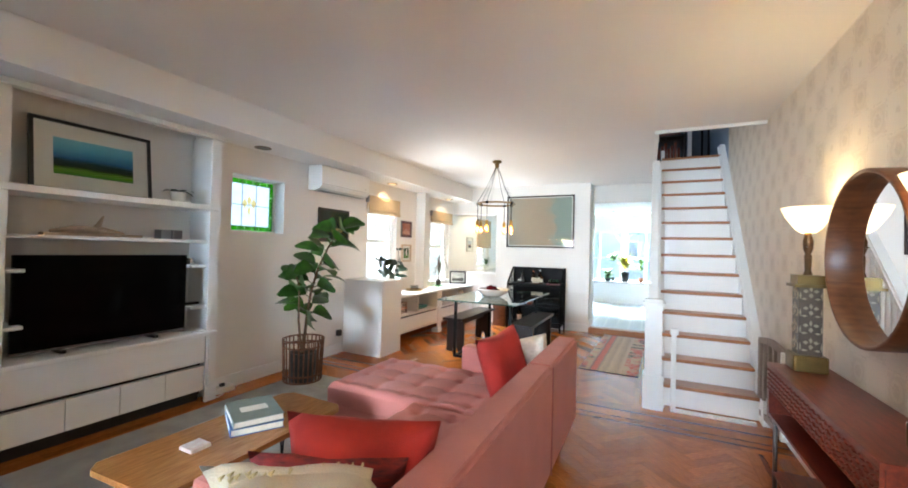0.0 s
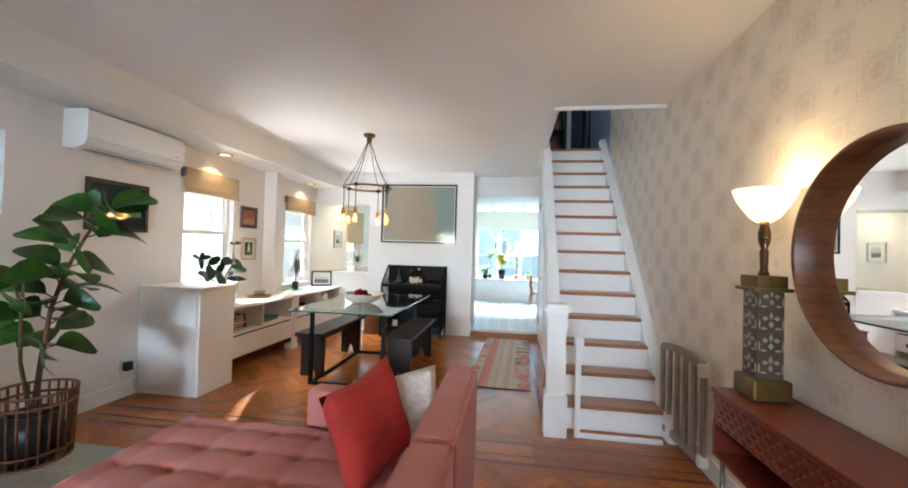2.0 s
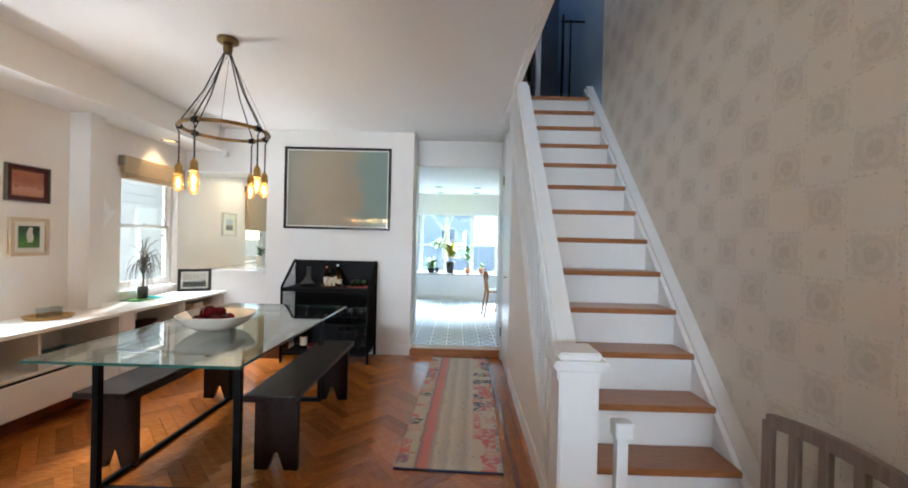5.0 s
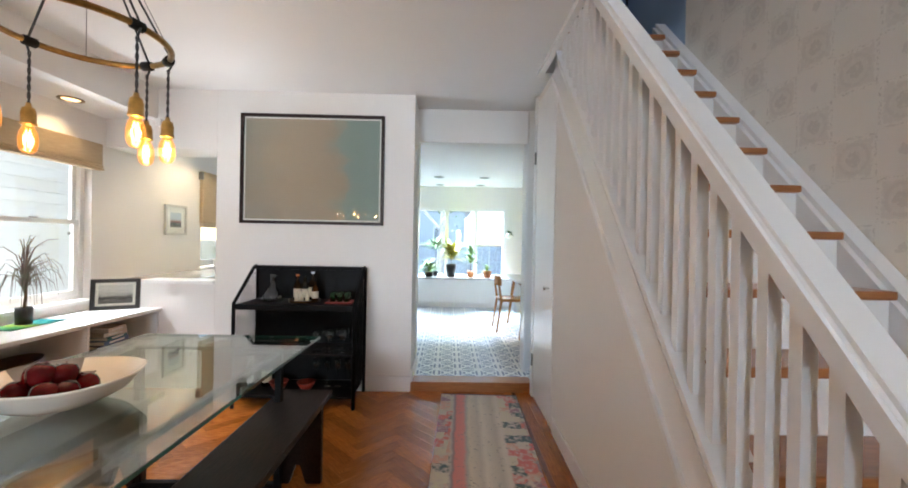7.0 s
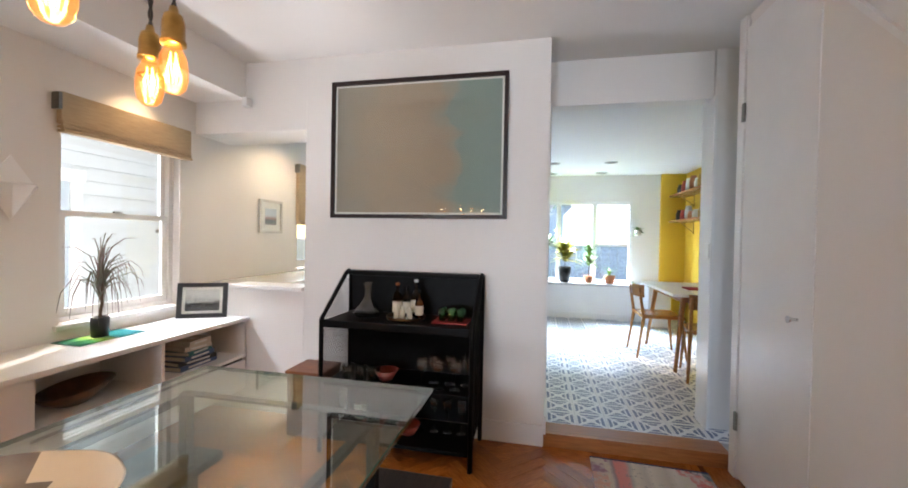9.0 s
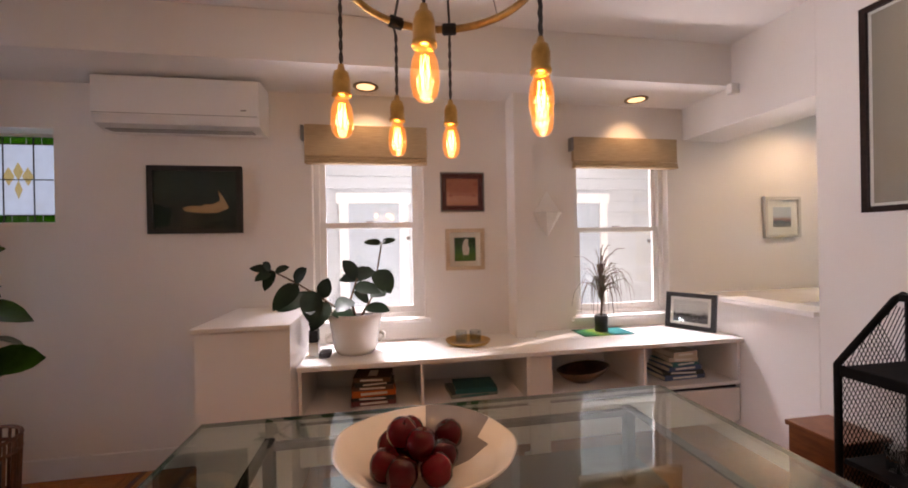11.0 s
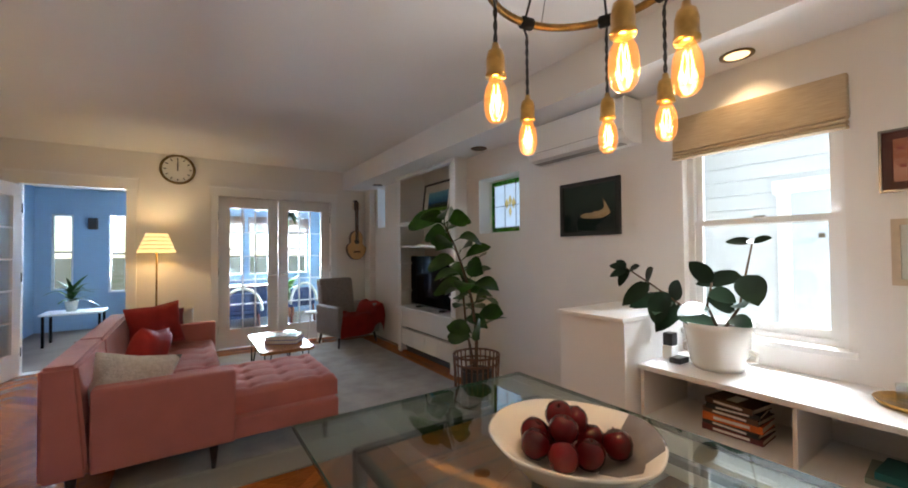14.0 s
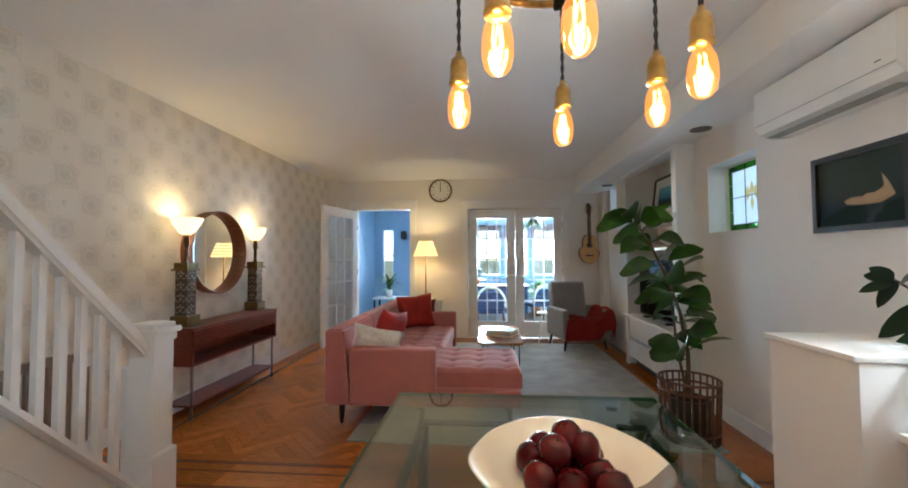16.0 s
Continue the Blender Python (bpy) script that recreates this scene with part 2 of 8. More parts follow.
BOTTLE_BROWN = glass("brown_bottle_glass", (0.35, 0.12, 0.03))
BOTTLE_CLEAR = glass("bottle_glass", (0.9, 0.92, 0.9))


# ---- builders ----
def box(bm, x0, x1, y0, y1, z0, z1, m=None):
    x0, x1, y0, y1, z0, z1 = min(x0, x1), max(x0, x1), min(y0, y1), max(y0, y1), min(z0, z1), max(z0, z1)
    co = [(x, y, z) for z in (z0, z1) for y in (y0, y1) for x in (x0, x1)]
    vs = [bm.verts.new(m @ Vector(c) if m else c) for c in co]
    for f in ((0, 2, 3, 1), (4, 5, 7, 6), (0, 1, 5, 4), (1, 3, 7, 5), (3, 2, 6, 7), (2, 0, 4, 6)):
        bm.faces.new([vs[i] for i in f])
    return vs


def boxes(*dims):
    bm = bmesh.new()
    for d in dims:
        box(bm, *d)
    return bm


def soft_box(x0, x1, y0, y1, z0, z1, r=0.01, seg=2):
    bm = boxes((x0, x1, y0, y1, z0, z1))
    bmesh.ops.bevel(bm, geom=bm.edges[:], offset=r, segments=seg, affect="EDGES", profile=0.6)
    return bm


def ring_frame(p):
    """Two vectors square to the way p."""
    p = Vector(p).normalized()
    a = p.orthogonal().normalized()
    return a, p.cross(a).normalized()


def tube(bm, points, r, seg=8, caps=True):
    """A round bar along points; r: one radius or one a point."""
    pts = [Vector(p) for p in points]
    rs = r if isinstance(r, (list, tuple)) else [r] * len(pts)
    rings, a = [], None
    for i, p in enumerate(pts):
        way = (pts[min(i + 1, len(pts) - 1)] - pts[max(i - 1, 0)]).normalized()
        if a is None:
            a, b = ring_frame(way)
        else:
            a = (a - way * a.dot(way)).normalized()
            b = way.cross(a)
        rings.append([bm.verts.new(p + rs[i] * (math.cos(k * math.tau / seg) * a + math.sin(k * math.tau / seg) * b)) for k in range(seg)])
    for u, v in zip(rings, rings[1:]):
        for k in range(seg):
            bm.faces.new((u[k], u[(k + 1) % seg], v[(k + 1) % seg], v[k])).smooth = True
    if caps:
        bm.faces.new(rings[0][::-1])
        bm.faces.new(rings[-1])
    return bm


def lathe(profile, at=(0, 0, 0), seg=24, bm=None, smooth=True):
    """Turns (radius, height) pairs round the upright through at."""
    bm = bm or bmesh.new()
    o, rings = Vector(at), []
    for r, z in profile:
        if r < 1e-5:
            rings.append([bm.verts.new(o + Vector((0, 0, z)))])
        else:
            rings.append([bm.verts.new(o + Vector((r * math.cos(k * math.tau / seg), r * math.sin(k * math.tau / seg), z))) for k in range(seg)])
    for u, v in zip(rings, rings[1:]):
        for k in range(seg):
            j = (k + 1) % seg
            if len(u) == 1 and len(v) == 1:
                continue
            if len(u) == 1:
                f = bm.faces.new((u[0], v[j], v[k]))
            elif len(v) == 1:
                f = bm.faces.new((u[k], u[j], v[0]))
            else:
                f = bm.faces.new((u[k], u[j], v[j], v[k]))
            f.smooth = smooth
    bmesh.ops.recalc_face_normals(bm, faces=bm.faces[:])
    return bm


def prism(bm, outline, axis, d0, d1):
    """An outline of 2D points pushed along an axis from d0 to d1."""
    def at(u, v, d):
        return {"x": (d, u, v), "y": (u, d, v), "z": (u, v, d)}[axis]
    a = [bm.verts.new(at(u, v, d0)) for u, v in outline]
    b = [bm.verts.new(at(u, v, d1)) for u, v in outline]
    n = len(a)
    for i in range(n):
        bm.faces.new((a[i], a[(i + 1) % n], b[(i + 1) % n], b[i]))
    bm.faces.new(a[::-1])
    bm.faces.new(b)
    bmesh.ops.recalc_face_normals(bm, faces=bm.faces[:])
    return bm


def mesh_of(name, bm, mat):
    me = bpy.data.meshes.new(name)
    bm.to_mesh(me)
    bm.free()
    for m in mat if isinstance(mat, (list, tuple)) else [mat]:
        me.materials.append(m)
    return me


def thing(name, at, label, category, group="", kind=""):
    ob = new(name)
    ob.empty_display_size = 0.05
    ob.location = at
    return tagged(ob, label, category, group, kind)


def part(name, bm, mat, parent, label=""):
    """One mesh under a thing or under a part, in the world's coordinates."""
    ob = new(name, mesh_of(name, bm, mat))
    ob.parent = parent
    if parent.parent is None:
        ob.matrix_parent_inverse = Matrix.Translation(-parent.location)
    return tagged(ob, label)


def solid(name, bm, mat, label="", category="", group="", kind=""):
    """A thing that is one mesh."""
    return tagged(new(name, mesh_of(name, bm, mat)), label, category, group, kind)


def setting(name, bm, mat, label=""):
    return solid(name, bm, mat, label, "", "", "structure")


def cut_wall(bm, axis, d0, d1, u0, u1, z0, z1, holes=()):
    """A wall slab square to axis, with rectangular openings (u0, u1, z0, z1) right through."""
    us = sorted({u0, u1, *(h[0] for h in holes), *(h[1] for h in holes)})
    zs = sorted({z0, z1, *(h[2] for h in holes), *(h[3] for h in holes)})
    def solid_cell(i, k):
        if not (0 <= i < len(us) - 1 and 0 <= k < len(zs) - 1):
            return False
        u, z = (us[i] + us[i + 1]) / 2, (zs[k] + zs[k + 1]) / 2
        return not any(h[0] < u < h[1] and h[2] < z < h[3] for h in holes)
    def p(u, d, z):
        return (d, u, z) if axis == "x" else (u, d, z)
    for i in range(len(us) - 1):
        for k in range(len(zs) - 1):
            if not solid_cell(i, k):
                continue
            a, b, c, e = us[i], us[i + 1], zs[k], zs[k + 1]
            quads = [((a, d0, c), (b, d0, c), (b, d0, e), (a, d0, e)), ((a, d1, c), (a, d1, e), (b, d1, e), (b, d1, c))]
            if not solid_cell(i - 1, k):
                quads.append(((a, d0, c), (a, d0, e), (a, d1, e), (a, d1, c)))
            if not solid_cell(i + 1, k):
                quads.append(((b, d0, c), (b, d1, c), (b, d1, e), (b, d0, e)))
            if not solid_cell(i, k - 1):
                quads.append(((a, d0, c), (a, d1, c), (b, d1, c), (b, d0, c)))
            if not solid_cell(i, k + 1):
                quads.append(((a, d0, e), (b, d0, e), (b, d1, e), (a, d1, e)))
            for q in quads:
                bm.faces.new([bm.verts.new(p(*v)) for v in q])
    bmesh.ops.remove_doubles(bm, verts=bm.verts[:], dist=1e-5)
    bmesh.ops.recalc_face_normals(bm, faces=bm.faces[:])
    return bm

# ---- the rooms ----
XL, XR, YF, YB, CZ = -3.51, 0.97, -1.365, 6.30, 2.57
SOFFIT_X, SOFFIT_Z = -3.07, 2.30
BACK_Y, KZ = 6.66, 0.08
RISE, RUN, TREAD_Y = 0.195, 0.1775, 3.208


def wallpaper():
    """Cream paper with a staggered print of grey-beige medallion squares and small rosettes between them."""
    m = bpy.data.materials.new("printed_wallpaper")
    m.use_nodes = True
    nt = m.node_tree
    b = nt.nodes["Principled BSDF"]
    b.inputs["Roughness"].default_value = 0.6
    geo, sep = nt.nodes.new("ShaderNodeNewGeometry"), nt.nodes.new("ShaderNodeSeparateXYZ")
    nt.links.new(geo.outputs["Position"], sep.inputs[0])

    def op(kind, a, c=0.0):
        n = nt.nodes.new("ShaderNodeMath")
        n.operation = kind
        for i, v in enumerate((a, c)):
            if isinstance(v, (int, float)):
                n.inputs[i].default_value = v
            else:
                nt.links.new(v, n.inputs[i])
        return n.outputs[0]

    def noise_of(scale, detail=4):
        n = nt.nodes.new("ShaderNodeTexNoise")
        n.inputs["Scale"].default_value, n.inputs["Detail"].default_value = scale, detail
        nt.links.new(geo.outputs["Position"], n.inputs[0])
        return n.outputs[0]

    PITCH = 0.338
    rag = op("MULTIPLY", op("SUBTRACT", noise_of(60), 0.5), 0.12)

    def cell(dy, dz):
        u = op("ABSOLUTE", op("SUBTRACT", op("FRACT", op("ADD", op("DIVIDE", sep.outputs["Y"], PITCH), 40 + dy)), 0.5))
        v = op("ABSOLUTE", op("SUBTRACT", op("FRACT", op("ADD", op("DIVIDE", sep.outputs["Z"], PITCH), 40 + dz)), 0.5))
        square = op("LESS_THAN", op("MAXIMUM", op("ADD", u, rag), op("ADD", v, rag)), 0.20)
        rad = op("SQRT", op("ADD", op("MULTIPLY", u, u), op("MULTIPLY", v, v)))
        disc = op("LESS_THAN", op("ADD", rad, rag), 0.085)
        ring = op("LESS_THAN", op("ABSOLUTE", op("SUBTRACT", rad, 0.16)), 0.02)
        dots = op("LESS_THAN", op("ABSOLUTE", op("SUBTRACT", op("MAXIMUM", u, v), 0.235)), 0.016)
        return square, disc, ring, dots
    s1, d1, r1, c1 = cell(0.654, 0.633)
    s2, d2, r2, c2 = cell(0.154, 0.133)
    small = op("LESS_THAN", op("ADD", op("SQRT", op("ADD", op("POWER", op("ABSOLUTE", op("SUBTRACT", op("FRACT", op("ADD", op("DIVIDE", sep.outputs["Y"], PITCH), 40.154)), 0.5)), 2.0),
                                                op("POWER", op("ABSOLUTE", op("SUBTRACT", op("FRACT", op("ADD", op("DIVIDE", sep.outputs["Z"], PITCH), 40.633)), 0.5)), 2.0))), rag), 0.05)
    fleck = op("GREATER_THAN", noise_of(150), 0.56)
    worn = op("MULTIPLY", op("GREATER_THAN", noise_of(70), 0.42), 1.0)
    print_ = op("ADD", op("MULTIPLY", op("ADD", s1, s2), 0.24), op("MULTIPLY", op("ADD", d1, d2), 0.26))
    print_ = op("ADD", print_, op("MULTIPLY", op("ADD", r1, r2), 0.12))
    print_ = op("ADD", print_, op("MULTIPLY", op("MULTIPLY", op("ADD", c1, c2), fleck), 0.55))
    print_ = op("MULTIPLY", op("ADD", print_, op("MULTIPLY", small, 0.32)), op("ADD", op("MULTIPLY", worn, 0.45), 0.55))
    mix = nt.nodes.new("ShaderNodeMix")
    mix.data_type = "RGBA"
    mix.inputs[6].default_value, mix.inputs[7].default_value = (0.84, 0.79, 0.70, 1), (0.53, 0.475, 0.40, 1)
    nt.links.new(print_, mix.inputs[0])
    nt.links.new(mix.outputs[2], b.inputs["Base Color"])
    return m


PAPERED = wallpaper()

# floors
setting("floor", boxes((XL - 0.3, XR + 0.2, YF - 0.14, YB + 0.02, -0.2, -0.012)), OAK_DARK, "honey-coloured oak parquet floor laid in herringbone")
setting("floor_kitchen", boxes((-3.8, 1.6, YB + 0.02, 11.2, -0.2, KZ - 0.008)), flat("grout", (0.45, 0.46, 0.47)), "blue and white patterned cement tile floor")
setting("floor_sunroom", boxes((-3.8, 1.4, -5.3, YF - 0.14, -0.2, 0.0)), material("painted_floor", (0.22, 0.16, 0.12), 0.4, vary=0.15, scale=3), "dark floor of the enclosed porch")

# left wall with windows, a small leaded window, the television recess and a narrow window
NICHE = (0.02, 1.39, 0.0, 2.40)
W1, W2 = (3.625, 4.34, 0.83, 2.06), (5.42, 6.17, 0.78, 2.04)
SG = (1.60, 2.20, 1.48, 2.03)
SLIT = (-1.02, -0.74, 1.68, 2.3)
setting("wall_west", cut_wall(bmesh.new(), "x", XL, XL - 0.17, YF - 0.14, 11.0, -0.1, 5.2, [W1, W2, SG, SLIT, NICHE, (7.62, 8.35, 0.95, 2.05)]), WALL)
setting("niche_back", boxes((-3.80, -3.745, -0.1, 1.5, -0.1, 2.6), (-3.80, -3.681, -0.1, 0.02, -0.1, 2.6), (-3.80, -3.681, 1.39, 1.5, -0.1, 2.6), (-3.80, -3.681, -0.1, 1.5, 2.40, 2.6)), WALL)
setting("soffit", boxes((XL + 0.001, SOFFIT_X, YF, YB, SOFFIT_Z, CZ - 0.002)), CEIL, "boxed ceiling beam along the window wall")
setting("pilaster", boxes((XL + 0.001, -3.34, 4.92, 5.05, 0.694, SOFFIT_Z - 0.001)), WALL)
setting("pilaster_front", boxes((XL + 0.001, -3.42, YF + 0.02, -1.12, 0.0, SOFFIT_Z - 0.001)), WALL)

# papered stair wall, plain at the head of the stairs
setting("wall_east", boxes((XR, XR + 0.15, YF - 0.14, 5.45, -0.1, 5.2)), PAPERED, "cream printed wallpaper with faded grey medallions")
# a white wall; the blue of the daylight on it is in its colour
setting("wall_upstairs", boxes((XR - 0.002, XR + 0.15, 5.45, 7.6, 2.3, 5.2)), SUNROOM_AND_DAYLIGHT_BLUE)
setting("wall_north", boxes((0.19, 1.12, BACK_Y - 0.02, BACK_Y + 0.1, 0, 2.72)), WALL)
setting("chase", boxes((XR - 0.16, XR - 0.001, YF + 0.001, YF + 0.10, 0, CZ - 0.001)), WALL)

# front wall with a doorway and the French doors
D1, FD = (-0.40, 0.50, 0.0, 2.09), (-2.87, -1.36, 0.0, 2.08)
setting("wall_south", cut_wall(bmesh.new(), "y", YF, YF - 0.14, XL, XR + 0.15, -0.1, 2.9, [D1, FD]), WALL)

# chimney-breast wall, header over the passage, half wall and header of the pass-through
setting("wall_breast", boxes((-2.565, -0.87, YB, BACK_Y, 0, CZ - 0.001)), WALL, "plain white wall block between dining room and kitchen")
setting("header_passage", boxes((-0.868, 0.185, BACK_Y, BACK_Y + 0.12, 2.255, CZ + 0.1)), WALL)
setting("half_wall", boxes((XL + 0.001, -2.567, YB, YB + 0.12, 0, 0.90)), WALL)
setting("ledge", soft_box(-3.17, -2.566, YB - 0.035, YB + 0.17, 0.902, 0.93, 0.004), TRIM, "white painted ledge on the half wall")
setting("header_pass_through", boxes((XL + 0.001, -2.567, YB + 0.001, BACK_Y, 2.06, CZ - 0.001)), WALL)

# ceilings
cut = boxes((XL - 0.15, 0.10, YF - 0.1, BACK_Y + 0.1, CZ, 2.72), (0.10, XR + 0.1, YF - 0.1, 3.54, CZ, 2.72), (0.10, XR + 0.1, 5.80, BACK_Y + 0.1, CZ, 2.72))
setting("ceiling", cut, CEIL)
setting("ceiling_kitchen", boxes((-3.8, 1.6, BACK_Y + 0.1, 11.2, 2.40, 2.6)), CEIL)
setting("ceiling_sunroom", boxes((-3.8, 1.4, -5.3, YF - 0.14, 2.45, 2.6)), CEIL)
setting("ceiling_upstairs", boxes((-0.6, 1.4, 3.2, 4.4, 5.0, 5.15), (-0.6, 0.2, 4.4, 7.1, 5.0, 5.15), (-0.6, 1.4, 7.1, 8.0, 5.0, 5.15), (0.95, 1.4, 4.4, 7.1, 5.0, 5.15)), CEIL)
setting("wall_shaft", boxes((0.0, 0.10, 3.3, 5.80, 2.722, 5.0), (0.10, XR, 3.42, 3.54, 2.722, 5.0)), WALL)
setting("trim_stair_opening", boxes((0.075, 0.115, 3.525, 5.80, CZ - 0.035, CZ - 0.002), (0.115, XR, 3.515, 3.545, CZ - 0.03, CZ - 0.002)), TRIM)

# baseboards and door casings
bm = boxes((XL + 0.001, XL + 0.018, 1.45, 3.17, 0, 0.12), (-2.56, -0.874, YB - 0.015, YB - 0.001, 0, 0.13), (-0.869, -0.855, YB - 0.015, BACK_Y, KZ, KZ + 0.11),
           (XR - 0.016, XR - 0.001, -1.2, 3.1, 0, 0.12), (-1.2, -0.63, YF + 0.001, YF + 0.016, 0, 0.13), (XL + 0.02, -3.02, YF + 0.001, YF + 0.016, 0, 0.13))
setting("baseboard", bm, TRIM)
STAIR_BASE = (0.176, 0.189, 3.25, 5.56, 0, 0.11)


def casing(bm, u0, u1, z1, y, w=0.10, d=0.022):
    box(bm, u0 - w, u0, y, y + d, 0, z1)
    box(bm, u1, u1 + w, y, y + d, 0, z1)
    box(bm, u0 - w - 0.015, u1 + w + 0.015, y, y + d + 0.008, z1, z1 + w + 0.03)
    box(bm, u0 - w - 0.025, u1 + w + 0.025, y, y + d + 0.022, z1 + w + 0.03, z1 + w + 0.05)


bm = bmesh.new()
casing(bm, D1[0], D1[1], D1[3], YF + 0.001)
casing(bm, FD[0], FD[1], FD[3], YF + 0.001, 0.085)
setting("trim_front_doors", bm, TRIM)
setting("trim_door_stop", boxes((FD[0], FD[1], YF - 0.13, YF - 0.071, 2.035, FD[3] - 0.001), (FD[0] + 0.001, FD[0] + 0.025, YF - 0.13, YF - 0.071, 0, 2.035), (FD[1] - 0.025, FD[1] - 0.001, YF - 0.13, YF - 0.071, 0, 2.035)), TRIM)
setting("threshold", boxes((-0.868, 0.185, YB - 0.002, YB + 0.03, 0.0, KZ + 0.004), (-0.868, 0.185, YB + 0.03, YB + 0.155, KZ - 0.006, KZ + 0.005)), TREAD, "oak step at the kitchen doorway")
bm = boxes((-0.866, -0.852, BACK_Y - 0.06, BACK_Y + 0.13, KZ, 2.25), (0.168, 0.185, BACK_Y - 0.06, BACK_Y + 0.13, KZ, 2.25))
setting("trim_passage", bm, TRIM)

# ---- staircase ----
stair = thing("staircase", (0.55, 3.2, 0), "steep white staircase with oak treads and white balusters", "staircase", kind="structure")


def lean(bm):
    """The stair's open side runs a little askew to the party wall."""
    for v in bm.verts:
        v.co.x += 0.02 * min(0, v.co.y - 5.9)
    return bm


def nosing(y):
    return RISE + (y - TREAD_Y) * RISE / RUN


for i in range(1, 15):
    y = TREAD_Y + (i - 1) * RUN
    bm = soft_box(0.20 + 0.02 * (y - 5.9), 0.875, y, y + RUN + (0.03 if i < 14 else 0.05), i * RISE - 0.03, i * RISE, 0.008)
    part("tread", bm, TREAD, stair)
    part("riser", boxes((0.20 + 0.02 * (y - 5.9), 0.875, y + 0.028, y + 0.045, (i - 1) * RISE, i * RISE - 0.03)), TRIM, stair)
bm = bmesh.new()
y0, y1 = 3.16, 5.72
prism(bm, [(y0, 0), (y0, nosing(y0) - 0.07), (y1, nosing(y1) - 0.07), (y1, 2.56), (6.28, 2.56), (6.28, 0)], "x", 0.19, 0.235)
part("side_wall", lean(bm), WALL, stair)
bm = bmesh.new()
prism(bm, [(y0, 0.02), (y0, nosing(y0) - 0.065), (5.38, nosing(5.38) - 0.065), (5.70, 2.545), (5.70, nosing(5.70) - 0.46), (3.45, 0.02)], "x", 0.176, 0.19)
prism(bm, [(3.2, nosing(3.2) - 0.064), (3.2, nosing(3.2) - 0.034), (5.36, nosing(5.36) - 0.034), (5.36, nosing(5.36) - 0.064)], "x", 0.105, 0.20)
part("stringer", lean(bm), TRIM, stair, "white stringer board")
bm = bmesh.new()
prism(bm, [(3.75, nosing(3.75) - 0.47), (3.75, nosing(3.75) - 0.44), (5.70, nosing(5.70) - 0.44), (5.70, nosing(5.70) - 0.47)], "x", 0.160, 0.176)
prism(bm, [(3.5, nosing(3.5) - 0.25), (3.5, nosing(3.5) - 0.235), (5.60, nosing(5.60) - 0.235), (5.60, nosing(5.60) - 0.25)], "x", 0.168, 0.176)
part("moulding", lean(bm), TRIM, stair)
bm = bmesh.new()
prism(bm, [(3.12, 0), (3.12, 0.20), (3.25, nosing(3.25) - 0.06), (5.7, nosing(5.7) - 0.06), (5.7, nosing(5.7) - 0.4), (3.5, 0)], "x", 0.876, XR - 0.004)
prism(bm, [(3.10, 0.20), (3.10, 0.225), (3.24, nosing(3.24) - 0.03), (5.7, nosing(5.7) - 0.03), (5.7, nosing(5.7) - 0.06), (3.25, nosing(3.25) - 0.06)], "x", 0.90, XR - 0.003)
part("baseboard", lean(boxes(STAIR_BASE)), TRIM, stair)
part("skirt_board", bm, TRIM, stair)
# newel post with a panelled base and a moulded cap
bm = boxes((0.06, 0.225, 3.05, 3.215, 0, 0.30), (0.075, 0.21, 3.065, 3.20, 0.30, 0.90), (0.065, 0.22, 3.055, 3.21, 0.86, 0.90), (0.05, 0.235, 3.04, 3.225, 0.90, 0.93), (0.07, 0.215, 3.06, 3.205, 0.93, 0.955))
bmesh.ops.bevel(bm, geom=bm.edges[:], offset=0.006, segments=2, affect="EDGES")
part("newel_post", lean(bm), TRIM, stair)
top = 4.70
rail = bmesh.new()
prism(rail, [(3.19, nosing(3.19) + 0.605), (3.19, nosing(3.19) + 0.70), (top, nosing(top) + 0.70), (top, nosing(top) + 0.605)], "x", 0.095, 0.185)
bmesh.ops.bevel(rail, geom=rail.edges[:], offset=0.014, segments=3, affect="EDGES")
part("handrail", lean(rail), TRIM, stair)
for i in range(25):
    y = 3.331 + i * 0.081
    z1 = min(nosing(y) + 0.615, CZ - 0.03)
    part("baluster", lean(boxes((0.126, 0.156, y - 0.0145, y + 0.0145, nosing(y) - 0.04, z1))), TRIM, stair)

# cupboard door under the stairs
door = thing("door_under_stairs", (0.17, 5.9, 0), "flush white cupboard door under the stairs with a small chrome knob", "door", kind="structure")
bm = bmesh.new()
prism(bm, [(5.62, 0.015), (5.62, 2.48), (6.20, 2.48), (6.20, 0.015)], "x", 0.158, 0.172)
part("door_panel", bm, TRIM, door)
part("jamb", boxes((0.150, 0.189, 6.215, 6.28, 0, 2.555), (0.160, 0.174, 6.202, 6.214, 0.0, 2.53)), TRIM, door)
part("knob", tube(bmesh.new(), [(0.150, 5.70, 0.98), (0.13, 5.70, 0.98), (0.112, 5.70, 0.98)], [0.006, 0.008, 0.016], 12), CHROME, door, "small chrome knob")
for z in (0.32, 2.02):
    part("hinge", boxes((0.140, 0.152, 6.193, 6.216, z - 0.05, z + 0.05)), GREY_STEEL, door)

door.location.x += 0.016

